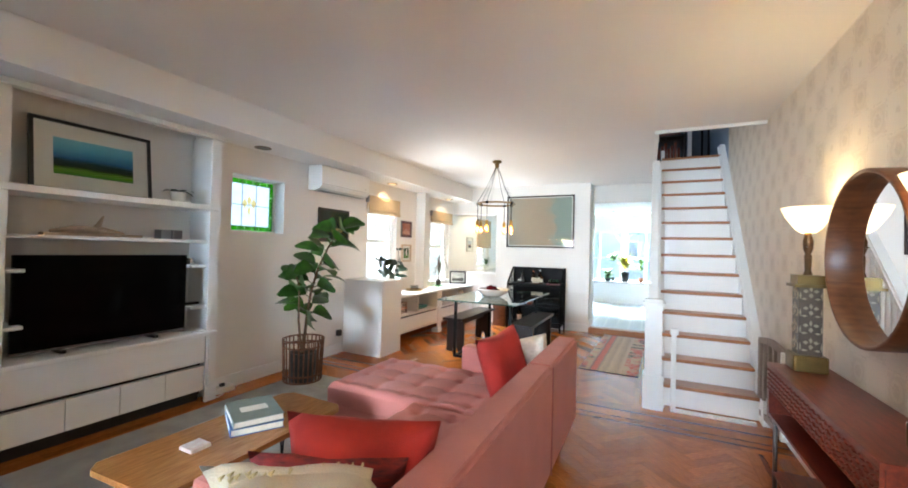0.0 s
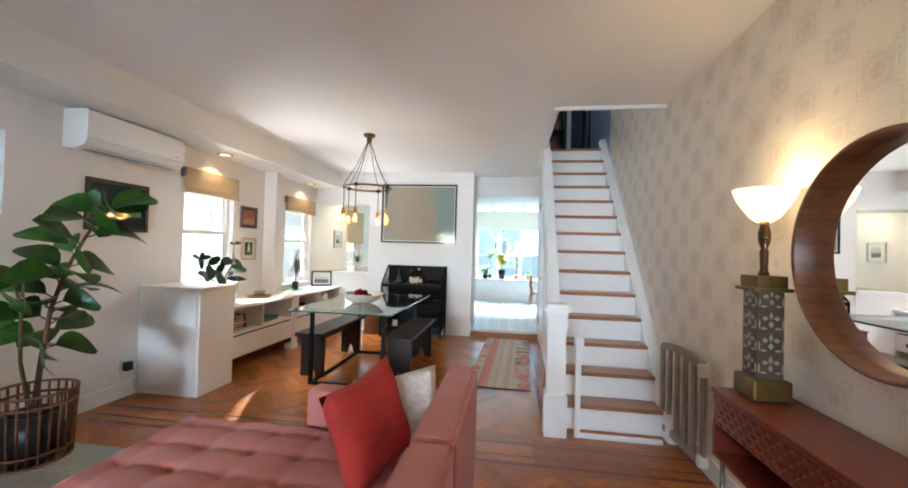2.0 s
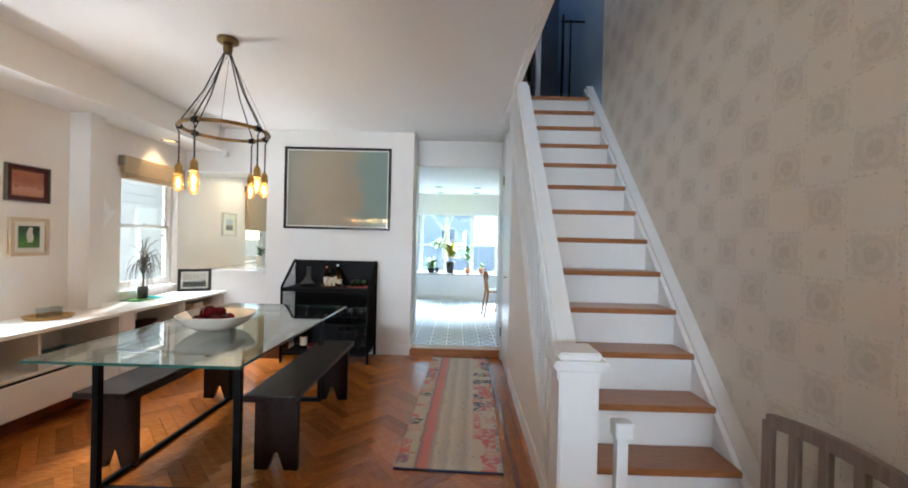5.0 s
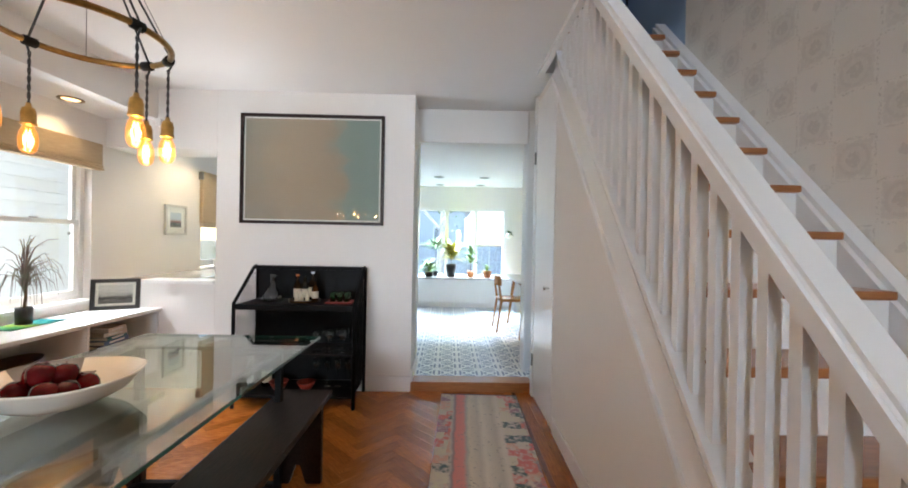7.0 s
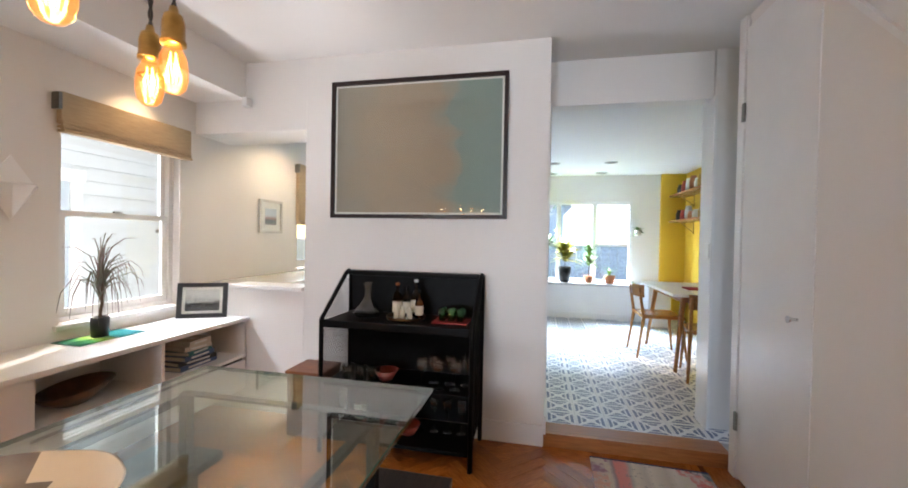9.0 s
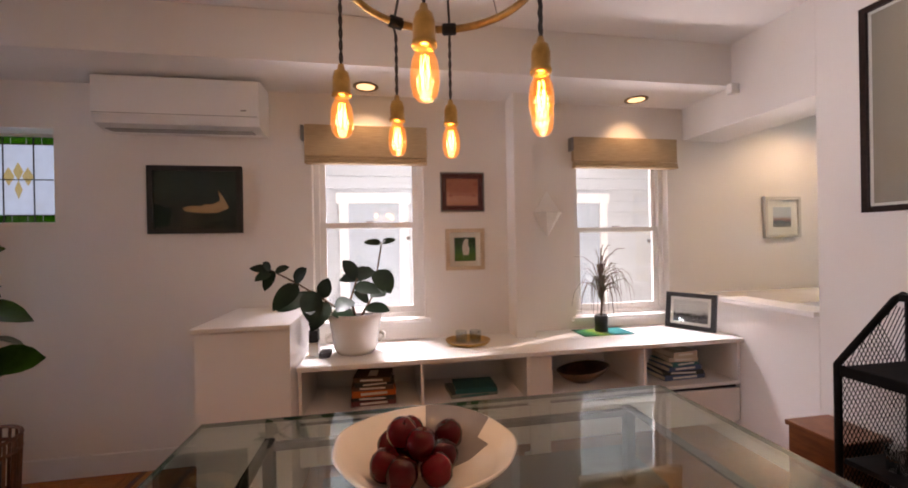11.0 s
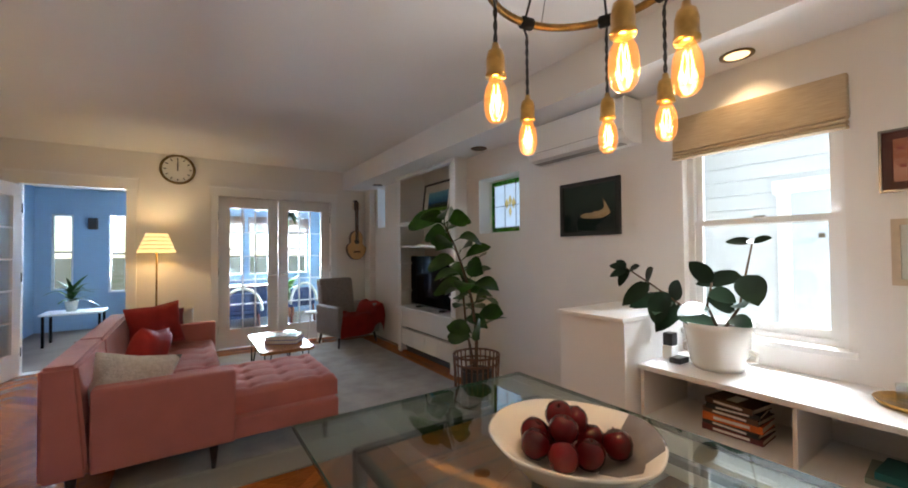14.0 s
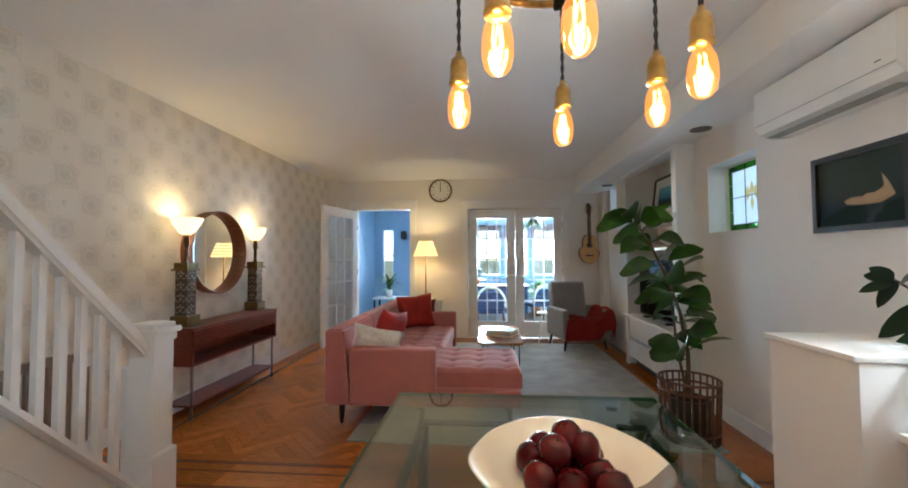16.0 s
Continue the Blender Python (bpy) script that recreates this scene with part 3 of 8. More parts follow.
# upstairs landing
setting("landing", boxes((0.101, XR, 5.80, 7.6, 2.722, 2.732), (0.24, XR, 5.562, 5.80, 2.57, 2.732)), TREAD)
# walls behind the landing, near-black blue grey all over
setting("wall_landing", boxes((-0.2, XR, 7.2, 7.3, 2.72, 5.0), (0.0, 0.10, 5.81, 7.2, 2.733, 5.0)), material("dark_hall_wall", (0.06, 0.07, 0.09), 0.6, vary=0.2, scale=3))
upper = thing("bookcase_upstairs", (0.4, 7.0, 2.733), "dark bookcase at the head of the stairs", "bookcase")
part("body", boxes((0.12, 0.14, 6.9, 7.19, 2.733, 4.6), (0.56, 0.58, 6.9, 7.19, 2.733, 4.6), (0.14, 0.56, 6.9, 7.19, 4.58, 4.6)), EBONY, upper)
for z in (3.0, 3.4, 3.8, 4.2):
    part("shelf", boxes((0.14, 0.56, 6.9, 7.19, z, z + 0.02)), EBONY, upper)
    part("books", boxes(*[(0.16 + k * 0.05, 0.2 + k * 0.05, 6.95, 7.15, z + 0.02, z + 0.2 + 0.05 * (k % 3)) for k in range(7)]), WALNUT, upper)
post = thing("stair_gate_upstairs", (0.72, 5.9, 2.733), "black metal gate post at the head of the stairs", "stair gate")
part("post", tube(bmesh.new(), [(0.72, 5.95, 2.733), (0.72, 5.95, 3.75)], 0.014), BLACK, post)
part("post", tube(bmesh.new(), [(0.80, 5.95, 2.733), (0.80, 5.95, 3.7)], 0.01), BLACK, post)
part("rail", tube(bmesh.new(), [(0.70, 5.95, 3.68), (0.95, 5.95, 3.68)], 0.012), BLACK, post)
part("jamb", boxes((0.60, 0.66, 6.8, 6.88, 2.733, 4.9)), TRIM, post)


# ---- windows ----
def sash_window(name, x, y0, y1, z0, z1, mid, label):
    """A white double-hung window in the depth of the wall."""
    win = thing(name, (x, (y0 + y1) / 2, z0), label, "window", "double-hung windows", "structure")
    bm = boxes((x - 0.02, x + 0.06, y0, y0 + 0.035, z0, z1), (x - 0.02, x + 0.06, y1 - 0.035, y1, z0, z1), (x - 0.02, x + 0.06, y0 + 0.035, y1 - 0.035, z1 - 0.035, z1), (x - 0.02, x + 0.06, y0 + 0.035, y1 - 0.035, z0, z0 + 0.03))
    part("window_frame", bm, TRIM, win)
    part("window_sill", soft_box(x + 0.06, XL + 0.03, y0 - 0.03, y1 + 0.03, z0 - 0.03, z0 - 0.002, 0.005), TRIM, win)
    for k, (a, b, dx) in enumerate(((z0 + 0.03, mid + 0.02, 0.025), (mid - 0.02, z1 - 0.035, 0.0))):
        u0, u1 = y0 + 0.035, y1 - 0.035
        w = 0.035 if k else 0.04
        bm = boxes((x + dx, x + dx + 0.024, u0, u0 + w, a, b), (x + dx, x + dx + 0.024, u1 - w, u1, a, b), (x + dx, x + dx + 0.024, u0 + w, u1 - w, a, a + w * 1.1), (x + dx, x + dx + 0.024, u0 + w, u1 - w, b - 0.032, b))
        sash = part("sash", bm, TRIM, win)
        pane = part("pane", boxes((x + dx + 0.010, x + dx + 0.014, u0 + w, u1 - w, a + w * 1.1, b - 0.032)), PANE, sash)
        pane.visible_shadow = False
    part("sash_lock", boxes((x + 0.026, x + 0.046, (y0 + y1) / 2 - 0.025, (y0 + y1) / 2 + 0.025, mid + 0.02, mid + 0.032)), GREY_STEEL, win)
    part("sensor", boxes((x + 0.036, x + 0.042, y1 - 0.115, y1 - 0.09, mid - 0.10, mid - 0.075)), GREY_STEEL, win)
    return win


sash_window("window_1", -3.63, *W1[:2], W1[2], W1[3], 1.45, "white double-hung window looking on a clapboard wall")
sash_window("window_2", -3.63, *W2[:2], W2[2], W2[3], 1.40, "white double-hung window beside the half wall")
sash_window("window_3", -3.63, 7.62, 8.35, 0.95, 2.05, 1.45, "white double-hung window in the kitchen alcove")


def roman_shade(y0, y1, z0, z1):
    ob = thing("roman_shade", (XL + 0.03, (y0 + y1) / 2, z0), "woven beige roman shade, folded up", "window shade", "roman shades")
    part("cloth", soft_box(XL + 0.004, XL + 0.045, y0, y1, z0 + 0.05, z1, 0.006), SHADE_LINEN, ob)
    for k in range(3):
        part("fold", soft_box(XL + 0.006, XL + 0.062 - 0.006 * k, y0 + 0.002, y1 - 0.002, z0 + 0.022 * k, z0 + 0.022 * k + 0.018, 0.006), SHADE_LINEN, ob)
    part("bracket", boxes((XL + 0.002, XL + 0.055, y0 - 0.02, y0 - 0.003, z1 - 0.10, z1 - 0.01)), GREY_STEEL, ob)
    return ob


roman_shade(3.59, 4.365, 1.84, 2.09)
roman_shade(5.40, 6.22, 1.84, 2.06)
roman_shade(7.58, 8.38, 1.42, 2.08)

# leaded window in its deep reveal
win = thing("window_leaded", (-3.66, 1.9, SG[2]), "small leaded window with a green border and a lily motif", "window", kind="structure")
part("window_frame", boxes((-3.69, -3.655, 1.60, 1.615, 1.48, 2.03), (-3.69, -3.655, 2.185, 2.20, 1.48, 2.03), (-3.69, -3.655, 1.615, 2.185, 2.015, 2.03), (-3.69, -3.655, 1.615, 2.185, 1.48, 1.495)), TRIM, win)
MILK = material("milky_glass_with_daylight", (0.62, 0.75, 0.85), 0.25, vary=0.08, scale=9, glass=0.5)
# a weak blue emission puts the daylight into the panes themselves
MILK.node_tree.nodes["Principled BSDF"].inputs["Emission Color"].default_value = (0.62, 0.8, 1.0, 1)
MILK.node_tree.nodes["Principled BSDF"].inputs["Emission Strength"].default_value = 0.22
GREEN_PANE = pane_glass("green_stained_glass", (0.16, 0.52, 0.05), 0.05)
AMBER_PANE = pane_glass("amber_stained_glass", (0.98, 0.82, 0.50), 0.05)
LEAD = material("lead_came", (0.06, 0.06, 0.065), 0.5, 0.7)
gx, ga, gb, gc, ge = -3.675, 1.615, 2.185, 1.495, 2.015
cols, rows_ = [ga + 0.045 + k * (gb - ga - 0.09) / 3 for k in range(4)], [gc + 0.045, (gc + ge) / 2, ge - 0.045]
for i in range(3):
    for k in range(2):
        part("pane", boxes((gx, gx + 0.004, cols[i] + 0.003, cols[i + 1] - 0.003, rows_[k] + 0.003, rows_[k + 1] - 0.003)), MILK, win)
for k in range(7):
    u = ga + k * (gb - ga) / 7
    for z in (gc, ge - 0.042):
        part("border_pane", boxes((gx, gx + 0.004, u + 0.003, u + (gb - ga) / 7 - 0.003, z, z + 0.042)), GREEN_PANE, win)
for k in range(4):
    z = gc + 0.045 + k * (ge - gc - 0.09) / 4
    for u in (ga, gb - 0.042):
        part("border_pane", boxes((gx, gx + 0.004, u, u + 0.042, z + 0.003, z + (ge - gc - 0.09) / 4 - 0.003)), GREEN_PANE, win)
bm = bmesh.new()
for u in cols:
    box(bm, gx - 0.002, gx + 0.007, u - 0.003, u + 0.003, gc, ge)
for z in rows_:
    box(bm, gx - 0.002, gx + 0.007, ga, gb, z - 0.003, z + 0.003)
part("came", bm, LEAD, win, "lead cames")
bm = bmesh.new()
mid_y, mid_z = (ga + gb) / 2, (gc + ge) / 2
for dy, h, w in ((-0.05, 0.02, 0.03), (0.05, 0.02, 0.03), (0, 0.05, 0.026), (0, -0.06, 0.02)):
    prism(bm, [(mid_y + dy - w, mid_z + h), (mid_y + dy, mid_z + h + 0.055), (mid_y + dy + w, mid_z + h), (mid_y + dy, mid_z + h - 0.055)], "x", gx + 0.005, gx + 0.009)
part("lily", bm, AMBER_PANE, win, "amber lily motif")

win = thing("window_slit", (-3.66, -0.88, SLIT[2]), "narrow frosted window behind the shelving", "window", kind="structure")
part("window_frame", boxes((-3.69, -3.66, -1.02, -1.0, 1.68, 2.3), (-3.69, -3.66, -0.76, -0.74, 1.68, 2.3), (-3.69, -3.66, -1.0, -0.76, 2.28, 2.3), (-3.69, -3.66, -1.0, -0.76, 1.68, 1.70)), TRIM, win)
part("pane", boxes((-3.68, -3.676, -1.0, -0.76, 1.70, 2.28)), MILK, win)


# ---- French doors ----
def glazed_leaf(parent, w, h, cols, rows, stile=0.135, bottom=0.25, d=0.036):
    """A glazed door leaf standing on x from 0 to w, with panes in a grid of muntins."""
    leaf = part("leaf", boxes((0, stile, -d / 2, d / 2, 0, h), (w - stile, w, -d / 2, d / 2, 0, h), (stile, w - stile, -d / 2, d / 2, 0, bottom), (stile, w - stile, -d / 2, d / 2, h - stile, h)), TRIM, parent)
    gw, gh = (w - 2 * stile) / cols, (h - stile - bottom) / rows
    bm = bmesh.new()
    for k in range(1, cols):
        box(bm, stile + k * gw - 0.009, stile + k * gw + 0.009, -0.014, 0.014, bottom, h - stile)
    for k in range(1, rows):
        box(bm, stile, w - stile, -0.0135, 0.0135, bottom + k * gh - 0.009, bottom + k * gh + 0.009)
    part("muntins", bm, TRIM, leaf)
    for i in range(cols):
        for k in range(rows):
            p = part("pane", boxes((stile + i * gw + 0.009, stile + (i + 1) * gw - 0.009, -0.002, 0.002, bottom + k * gh + 0.009, bottom + (k + 1) * gh - 0.009)), PANE, leaf)
            p.visible_shadow = False
    return leaf


def french_leaf(name, m, w, label, handle_x, cols=3, rows=5):
    d = thing(name, (0, 0, 0), label, "door", "glazed doors", "structure")
    glazed_leaf(d, w, 2.05, cols, rows)
    bm = tube(bmesh.new(), [(handle_x, 0.018, 0.98), (handle_x, 0.05, 0.98)], 0.008)
    tube(bm, [(handle_x, 0.05, 0.98), (handle_x + (0.09 if handle_x < w / 2 else -0.09), 0.055, 0.98)], 0.008)
    tube(bm, [(handle_x, -0.018, 0.98), (handle_x, -0.05, 0.98)], 0.008)
    tube(bm, [(handle_x, -0.05, 0.98), (handle_x + (0.09 if handle_x < w / 2 else -0.09), -0.055, 0.98)], 0.008)
    part("door_handle", bm, CHROME, d, "chrome lever handle")
    for z in (0.25, 1.05, 1.8):
        part("hinge", tube(bmesh.new(), [(-0.004 if handle_x > w / 2 else w + 0.004, 0.02, z - 0.05), (-0.004 if handle_x > w / 2 else w + 0.004, 0.02, z + 0.05)], 0.007), GREY_STEEL, d)
    d.matrix_basis = m
    return d


french_leaf("door_1", pose(-2.865, YF - 0.05, 0.012), 0.748, "white glazed French door leaf with a grid of small panes, closed", 0.70)
french_leaf("door_2", pose(-2.113, YF - 0.05, 0.012), 0.748, "white glazed French door leaf with a grid of small panes, closed", 0.05)
french_leaf("door_3", pose(0.492, YF + 0.035, 0.012, 0, 0, 77), 0.92, "white glazed door standing open into the room", 0.86)

# ---- kitchen shell ----
KY = 10.72
KW = (-1.76, 0.56, 0.60, 1.97)
setting("wall_kitchen_north", cut_wall(bmesh.new(), "y", KY, KY + 0.14, -3.6, 1.6, -0.1, 2.6, [KW]), WALL)
setting("wall_kitchen_east", boxes((1.34, 1.5, BACK_Y + 0.12, KY, -0.1, 2.6)), YELLOW, "bright yellow kitchen wall")
setting("wall_kitchen_panel", boxes((0.98, 1.34, KY - 0.06, KY - 0.001, KZ, 2.4)), YELLOW)
setting("wall_kitchen_south", boxes((0.19, 1.5, BACK_Y + 0.101, BACK_Y + 0.13, KZ, 2.45)), WALL)
win = thing("window_kitchen", (-0.8, KY, KW[2]), "wide white kitchen window with three tall panes over the bench", "window", kind="structure")
xs = [-1.76, -1.18, -0.60, -0.02, 0.56]
part("window_frame", boxes((-1.76, 0.56, KY + 0.02, KY + 0.09, 1.92, 1.97), (-1.76, 0.56, KY + 0.02, KY + 0.09, 0.60, 0.66), *[(x - 0.035, x + 0.035, KY + 0.02, KY + 0.09, 0.66, 1.92) for x in xs]), TRIM, win)
for a, b in zip(xs, xs[1:]):
    part("sash", boxes((a + 0.035, b - 0.035, KY + 0.04, KY + 0.07, 1.22, 1.25)), TRIM, win)
    p = part("pane", boxes((a + 0.035, b - 0.035, KY + 0.05, KY + 0.054, 0.66, 1.92)), HAZED_PANE, win)
    p.visible_shadow = False


# ---- shared shapes ----
def leaf(bm, base, way, length, width, droop=0.25, belly=0.5, fold=0.18, up=(0, 0, 1)):
    """A leaf blade of five bent strips, folded along its midrib."""
    base, way = Vector(base), Vector(way).normalized()
    side = way.cross(Vector(up))
    side = side.normalized() if side.length > 0.05 else way.orthogonal().normalized()
    top = side.cross(way).normalized()
    n, rows = 7, []
    for i in range(n + 1):
        s = i / n
        w = width / 2 * (math.sin(math.pi * s ** belly) ** 0.62 if 0 < s < 1 else 0.04)
        mid = base + way * (length * s) - Vector((0, 0, 1)) * (droop * length * s * s)
        rows.append([bm.verts.new(mid - side * w + top * (w * fold)), bm.verts.new(mid), bm.verts.new(mid + side * w + top * (w * fold))])
    for a, b in zip(rows, rows[1:]):
        for k in range(2):
            bm.faces.new((a[k], a[k + 1], b[k + 1], b[k])).smooth = True


def cushion_mesh(w, h, t, seg=12, seed=0):
    """A stuffed square cushion in the x-z plane, centred on its base line, with pinched corners."""
    bm, rnd = bmesh.new(), random.Random(seed)
    off = rnd.random() * 10
    front, back = {}, {}
    for i in range(seg + 1):
        for k in range(seg + 1):
            u, v = 2 * i / seg - 1, 2 * k / seg - 1
            bulge = max(0.0, (1 - u ** 4) * (1 - v ** 4)) ** 0.55
            pinch = 1 - 0.07 * (u * u * (1 - abs(v)) + v * v * (1 - abs(u))) * 1.6
            ripple = 0.06 * noise.noise((u * 1.7 + off, v * 1.7, 0.3))
            x, z = u * w / 2 * pinch, h / 2 + v * h / 2 * pinch
            d = t / 2 * (bulge + ripple * bulge)
            front[i, k] = bm.verts.new((x, -d, z))
            back[i, k] = front[i, k] if i in (0, seg) or k in (0, seg) else bm.verts.new((x, d, z))
    for i in range(seg):
        for k in range(seg):
            bm.faces.new((front[i, k], front[i + 1, k], front[i + 1, k + 1], front[i, k + 1])).smooth = True
            bm.faces.new((back[i, k], back[i, k + 1], back[i + 1, k + 1], back[i + 1, k])).smooth = True
    return bm


def cushion(label, mat, m, w=0.45, h=0.45, t=0.16, seed=0, group="sofa cushions"):
    ob = solid("cushion", cushion_mesh(w, h, t, seed=seed), mat, label, "cushion", group)
    ob.matrix_world = m
    return ob


def tufted(x0, x1, y0, y1, z0, z1, nx, ny, dip=0.034, seg=12):
    """A seat pad with a grid of buttoned dimples and rounded edges."""
    bm = bmesh.new()
    nu, nv = nx * seg, ny * seg
    tops = {}
    for i in range(nu + 1):
        for k in range(nv + 1):
            u, v = i / nu, k / nv
            e = min(u, 1 - u) * (x1 - x0), min(v, 1 - v) * (y1 - y0)
            edge = 1 - max(0.0, 1 - min(e) / 0.035) ** 2
            du, dv = (u * nx) % 1 - 0.5, (v * ny) % 1 - 0.5
            hole = math.exp(-(du * du + dv * dv) / 0.012)
            seam = 0.12 * math.exp(-dv * dv / 0.006) * (1 - 0.5 * (2 * du) ** 2) + 0.10 * math.exp(-du * du / 0.006) * (1 - 0.5 * (2 * dv) ** 2)
            puff = 0.25 * ((2 * (0.5 - abs(du))) ** 2 + (2 * (0.5 - abs(dv))) ** 2)
            z = z1 - (1 - edge) * 0.045 - dip * min(1.15, 0.75 * hole + seam + puff) * edge
            tops[i, k] = bm.verts.new((x0 + u * (x1 - x0), y0 + v * (y1 - y0), z))
    for i in range(nu):
        for k in range(nv):
            bm.faces.new((tops[i, k], tops[i + 1, k], tops[i + 1, k + 1], tops[i, k + 1])).smooth = True
    rim = [tops[i, 0] for i in range(nu)] + [tops[nu, k] for k in range(nv)] + [tops[i, nv] for i in range(nu, 0, -1)] + [tops[0, k] for k in range(nv, 0, -1)]
    low = [bm.verts.new((v.co.x, v.co.y, z0)) for v in rim]
    for i in range(len(rim)):
        j = (i + 1) % len(rim)
        bm.faces.new((rim[j], rim[i], low[i], low[j]))
    bm.faces.new(low)
    return bm


def picture(name, m, w, h, frame_w, depth, frame_mat, art, label, mat_w=0.0, art_label="", mount=None):
    """A framed picture standing in x-z, facing -y, its base line at the origin."""
    p = thing(name, (0, 0, 0), label, "picture")
    bm = bmesh.new()
    for b in ((-w / 2, -w / 2 + frame_w, 0, h), (w / 2 - frame_w, w / 2, 0, h), (-w / 2 + frame_w, w / 2 - frame_w, 0, frame_w), (-w / 2 + frame_w, w / 2 - frame_w, h - frame_w, h)):
        box(bm, b[0], b[1], -depth, 0, b[2], b[3])
    part("picture_frame", bm, frame_mat, p)
    a, c = w / 2 - frame_w, frame_w
    if mat_w:
        part("mat", boxes((-a, a, -depth * 0.45, -depth * 0.3, c, h - c)), mount or CARD, p)
        part("print", boxes((-a + mat_w, a - mat_w, -depth * 0.5, -depth * 0.45, c + mat_w, h - c - mat_w)), art, p, art_label)
    else:
        part("print", boxes((-a, a, -depth * 0.45, -depth * 0.3, c, h - c)), art, p, art_label)
    g = part("glazing", boxes((-a, a, -depth * 0.62, -depth * 0.58, c, h - c)), PICTURE_GLASS, p)
    g.visible_shadow = False
    p.matrix_basis = m
    return p


def art_material(name, stops, axis="Z", scale=2.0, wobble=0.12, rough=0.7, span=(0, 1)):
    """A print: bands of colour along one way, bent by noise."""
    m = bpy.data.materials.new(name)
    m.use_nodes = True
    nt = m.node_tree
    b = nt.nodes["Principled BSDF"]
    b.inputs["Roughness"].default_value, b.inputs["Specular IOR Level"].default_value = rough, 0.06
    co, sep, n, add, ramp = (nt.nodes.new("ShaderNode" + k) for k in ("TexCoord", "SeparateXYZ", "TexNoise", "Math", "ValToRGB"))
    n.inputs["Scale"].default_value, n.inputs["Detail"].default_value = scale, 5
    nt.links.new(co.outputs["Generated"], sep.inputs[0])
    nt.links.new(co.outputs["Generated"], n.inputs[0])
    add.operation = "MULTIPLY_ADD"
    nt.links.new(n.outputs[0], add.inputs[0])
    add.inputs[1].default_value = wobble
    nt.links.new(sep.outputs[axis], add.inputs[2])
    el = ramp.color_ramp.elements
    while len(el) < len(stops):
        el.new(0.5)
    for e, (pos, col) in zip(el, stops):
        e.position, e.color = pos, (*col, 1)
    nt.links.new(add.outputs[0], ramp.inputs[0])
    nt.links.new(ramp.outputs[0], b.inputs["Base Color"])
    return m


# ---- living room: built-in shelving with the television ----
case = thing("media_cabinet", (-3.55, 0.7, 0), "white built-in shelving with drawers under the television", "cabinet", kind="structure")
part("face_frame", boxes((-3.37, -3.35, 0.02, 0.10, 0, 2.28), (-3.37, -3.35, 1.30, 1.39, 0, 2.28), (-3.372, -3.348, 0.02, 1.39, 2.28, 2.30 - 0.002)), TRIM, case)
part("crown", boxes((-3.40, -3.325, 0.0, 1.41, 2.255, 2.279)), TRIM, case)
part("side_panel", boxes((-3.744, -3.37, 0.021, 0.045, 0, 2.298)), TRIM, case)
part("side_panel", boxes((-3.744, -3.37, 1.365, 1.389, 0, 2.298)), TRIM, case)
part("plinth_block", boxes((-3.352, -3.335, 1.295, 1.392, 0, 0.13)), TRIM, case)
part("shelf", soft_box(-3.744, -3.325, 0.03, 1.375, 1.635, 1.68, 0.006), TRIM, case)
part("shelf", soft_box(-3.744, -3.40, 0.046, 1.364, 1.355, 1.38, 0.004), TRIM, case)
for y0_, y1_, zs in ((1.19, 1.364, (1.165, 0.815)), (0.046, 0.20, (1.165, 0.815))):
    for z in zs:
        part("shelf", soft_box(-3.744, -3.40, y0_, y1_, z - 0.022, z, 0.004), TRIM, case)
part("counter", soft_box(-3.744, -3.315, 0.03, 1.375, 0.565, 0.60, 0.008), LAMINATE, case)
part("upper_panel", boxes((-3.40, -3.365, 0.101, 1.299, 0.335, 0.564)), LAMINATE, case)
# black sheet set back behind the fronts puts the slit's shade into colour
part("shadow_gap", boxes((-3.44, -3.42, 0.101, 1.299, 0.05, 0.40)), PLASTIC_BLACK, case)
for k in range(4):
    y = 0.103 + k * 0.2995
    part("drawer_front", soft_box(-3.415, -3.365, y, y + 0.295, 0.10, 0.305, 0.003), LAMINATE, case)
# recessed toe kick, black for the shade under the drawers
part("toe_kick", boxes((-3.50, -3.44, 0.101, 1.299, 0, 0.099)), PLASTIC_BLACK, case)

tv = thing("television", (-3.52, 0.68, 0.60), "large flat television with a black screen on the counter", "television")
part("screen", soft_box(-3.505, -3.47, 0.165, 1.19, 0.635, 1.25, 0.006), TV, tv)
part("bezel", boxes((-3.508, -3.466, 0.163, 1.192, 0.622, 0.634)), GREY_STEEL, tv)
for y in (0.4, 0.95):
    part("foot", boxes((-3.60, -3.42, y - 0.015, y + 0.015, 0.601, 0.622)), PLASTIC_BLACK, tv)
part("back", boxes((-3.545, -3.506, 0.30, 1.05, 0.70, 1.15)), PLASTIC_BLACK, tv)

FIELD = art_material("meadow_print", [(0.06, (0.05, 0.22, 0.02)), (0.20, (0.16, 0.36, 0.03)), (0.30, (0.015, 0.03, 0.015)), (0.44, (0.015, 0.05, 0.06)), (0.52, (0.03, 0.14, 0.36)), (0.80, (0.10, 0.38, 0.60)), (1.0, (0.20, 0.52, 0.66))], scale=3.5, wobble=0.12)
picture("landscape_picture", pose(-3.60, 0.61, 1.682, -7, 0, 90), 0.71, 0.50, 0.022, 0.025, PLASTIC_BLACK, FIELD, "black-framed landscape of a green meadow and blue hills", 0.10, "green meadow under blue hills")


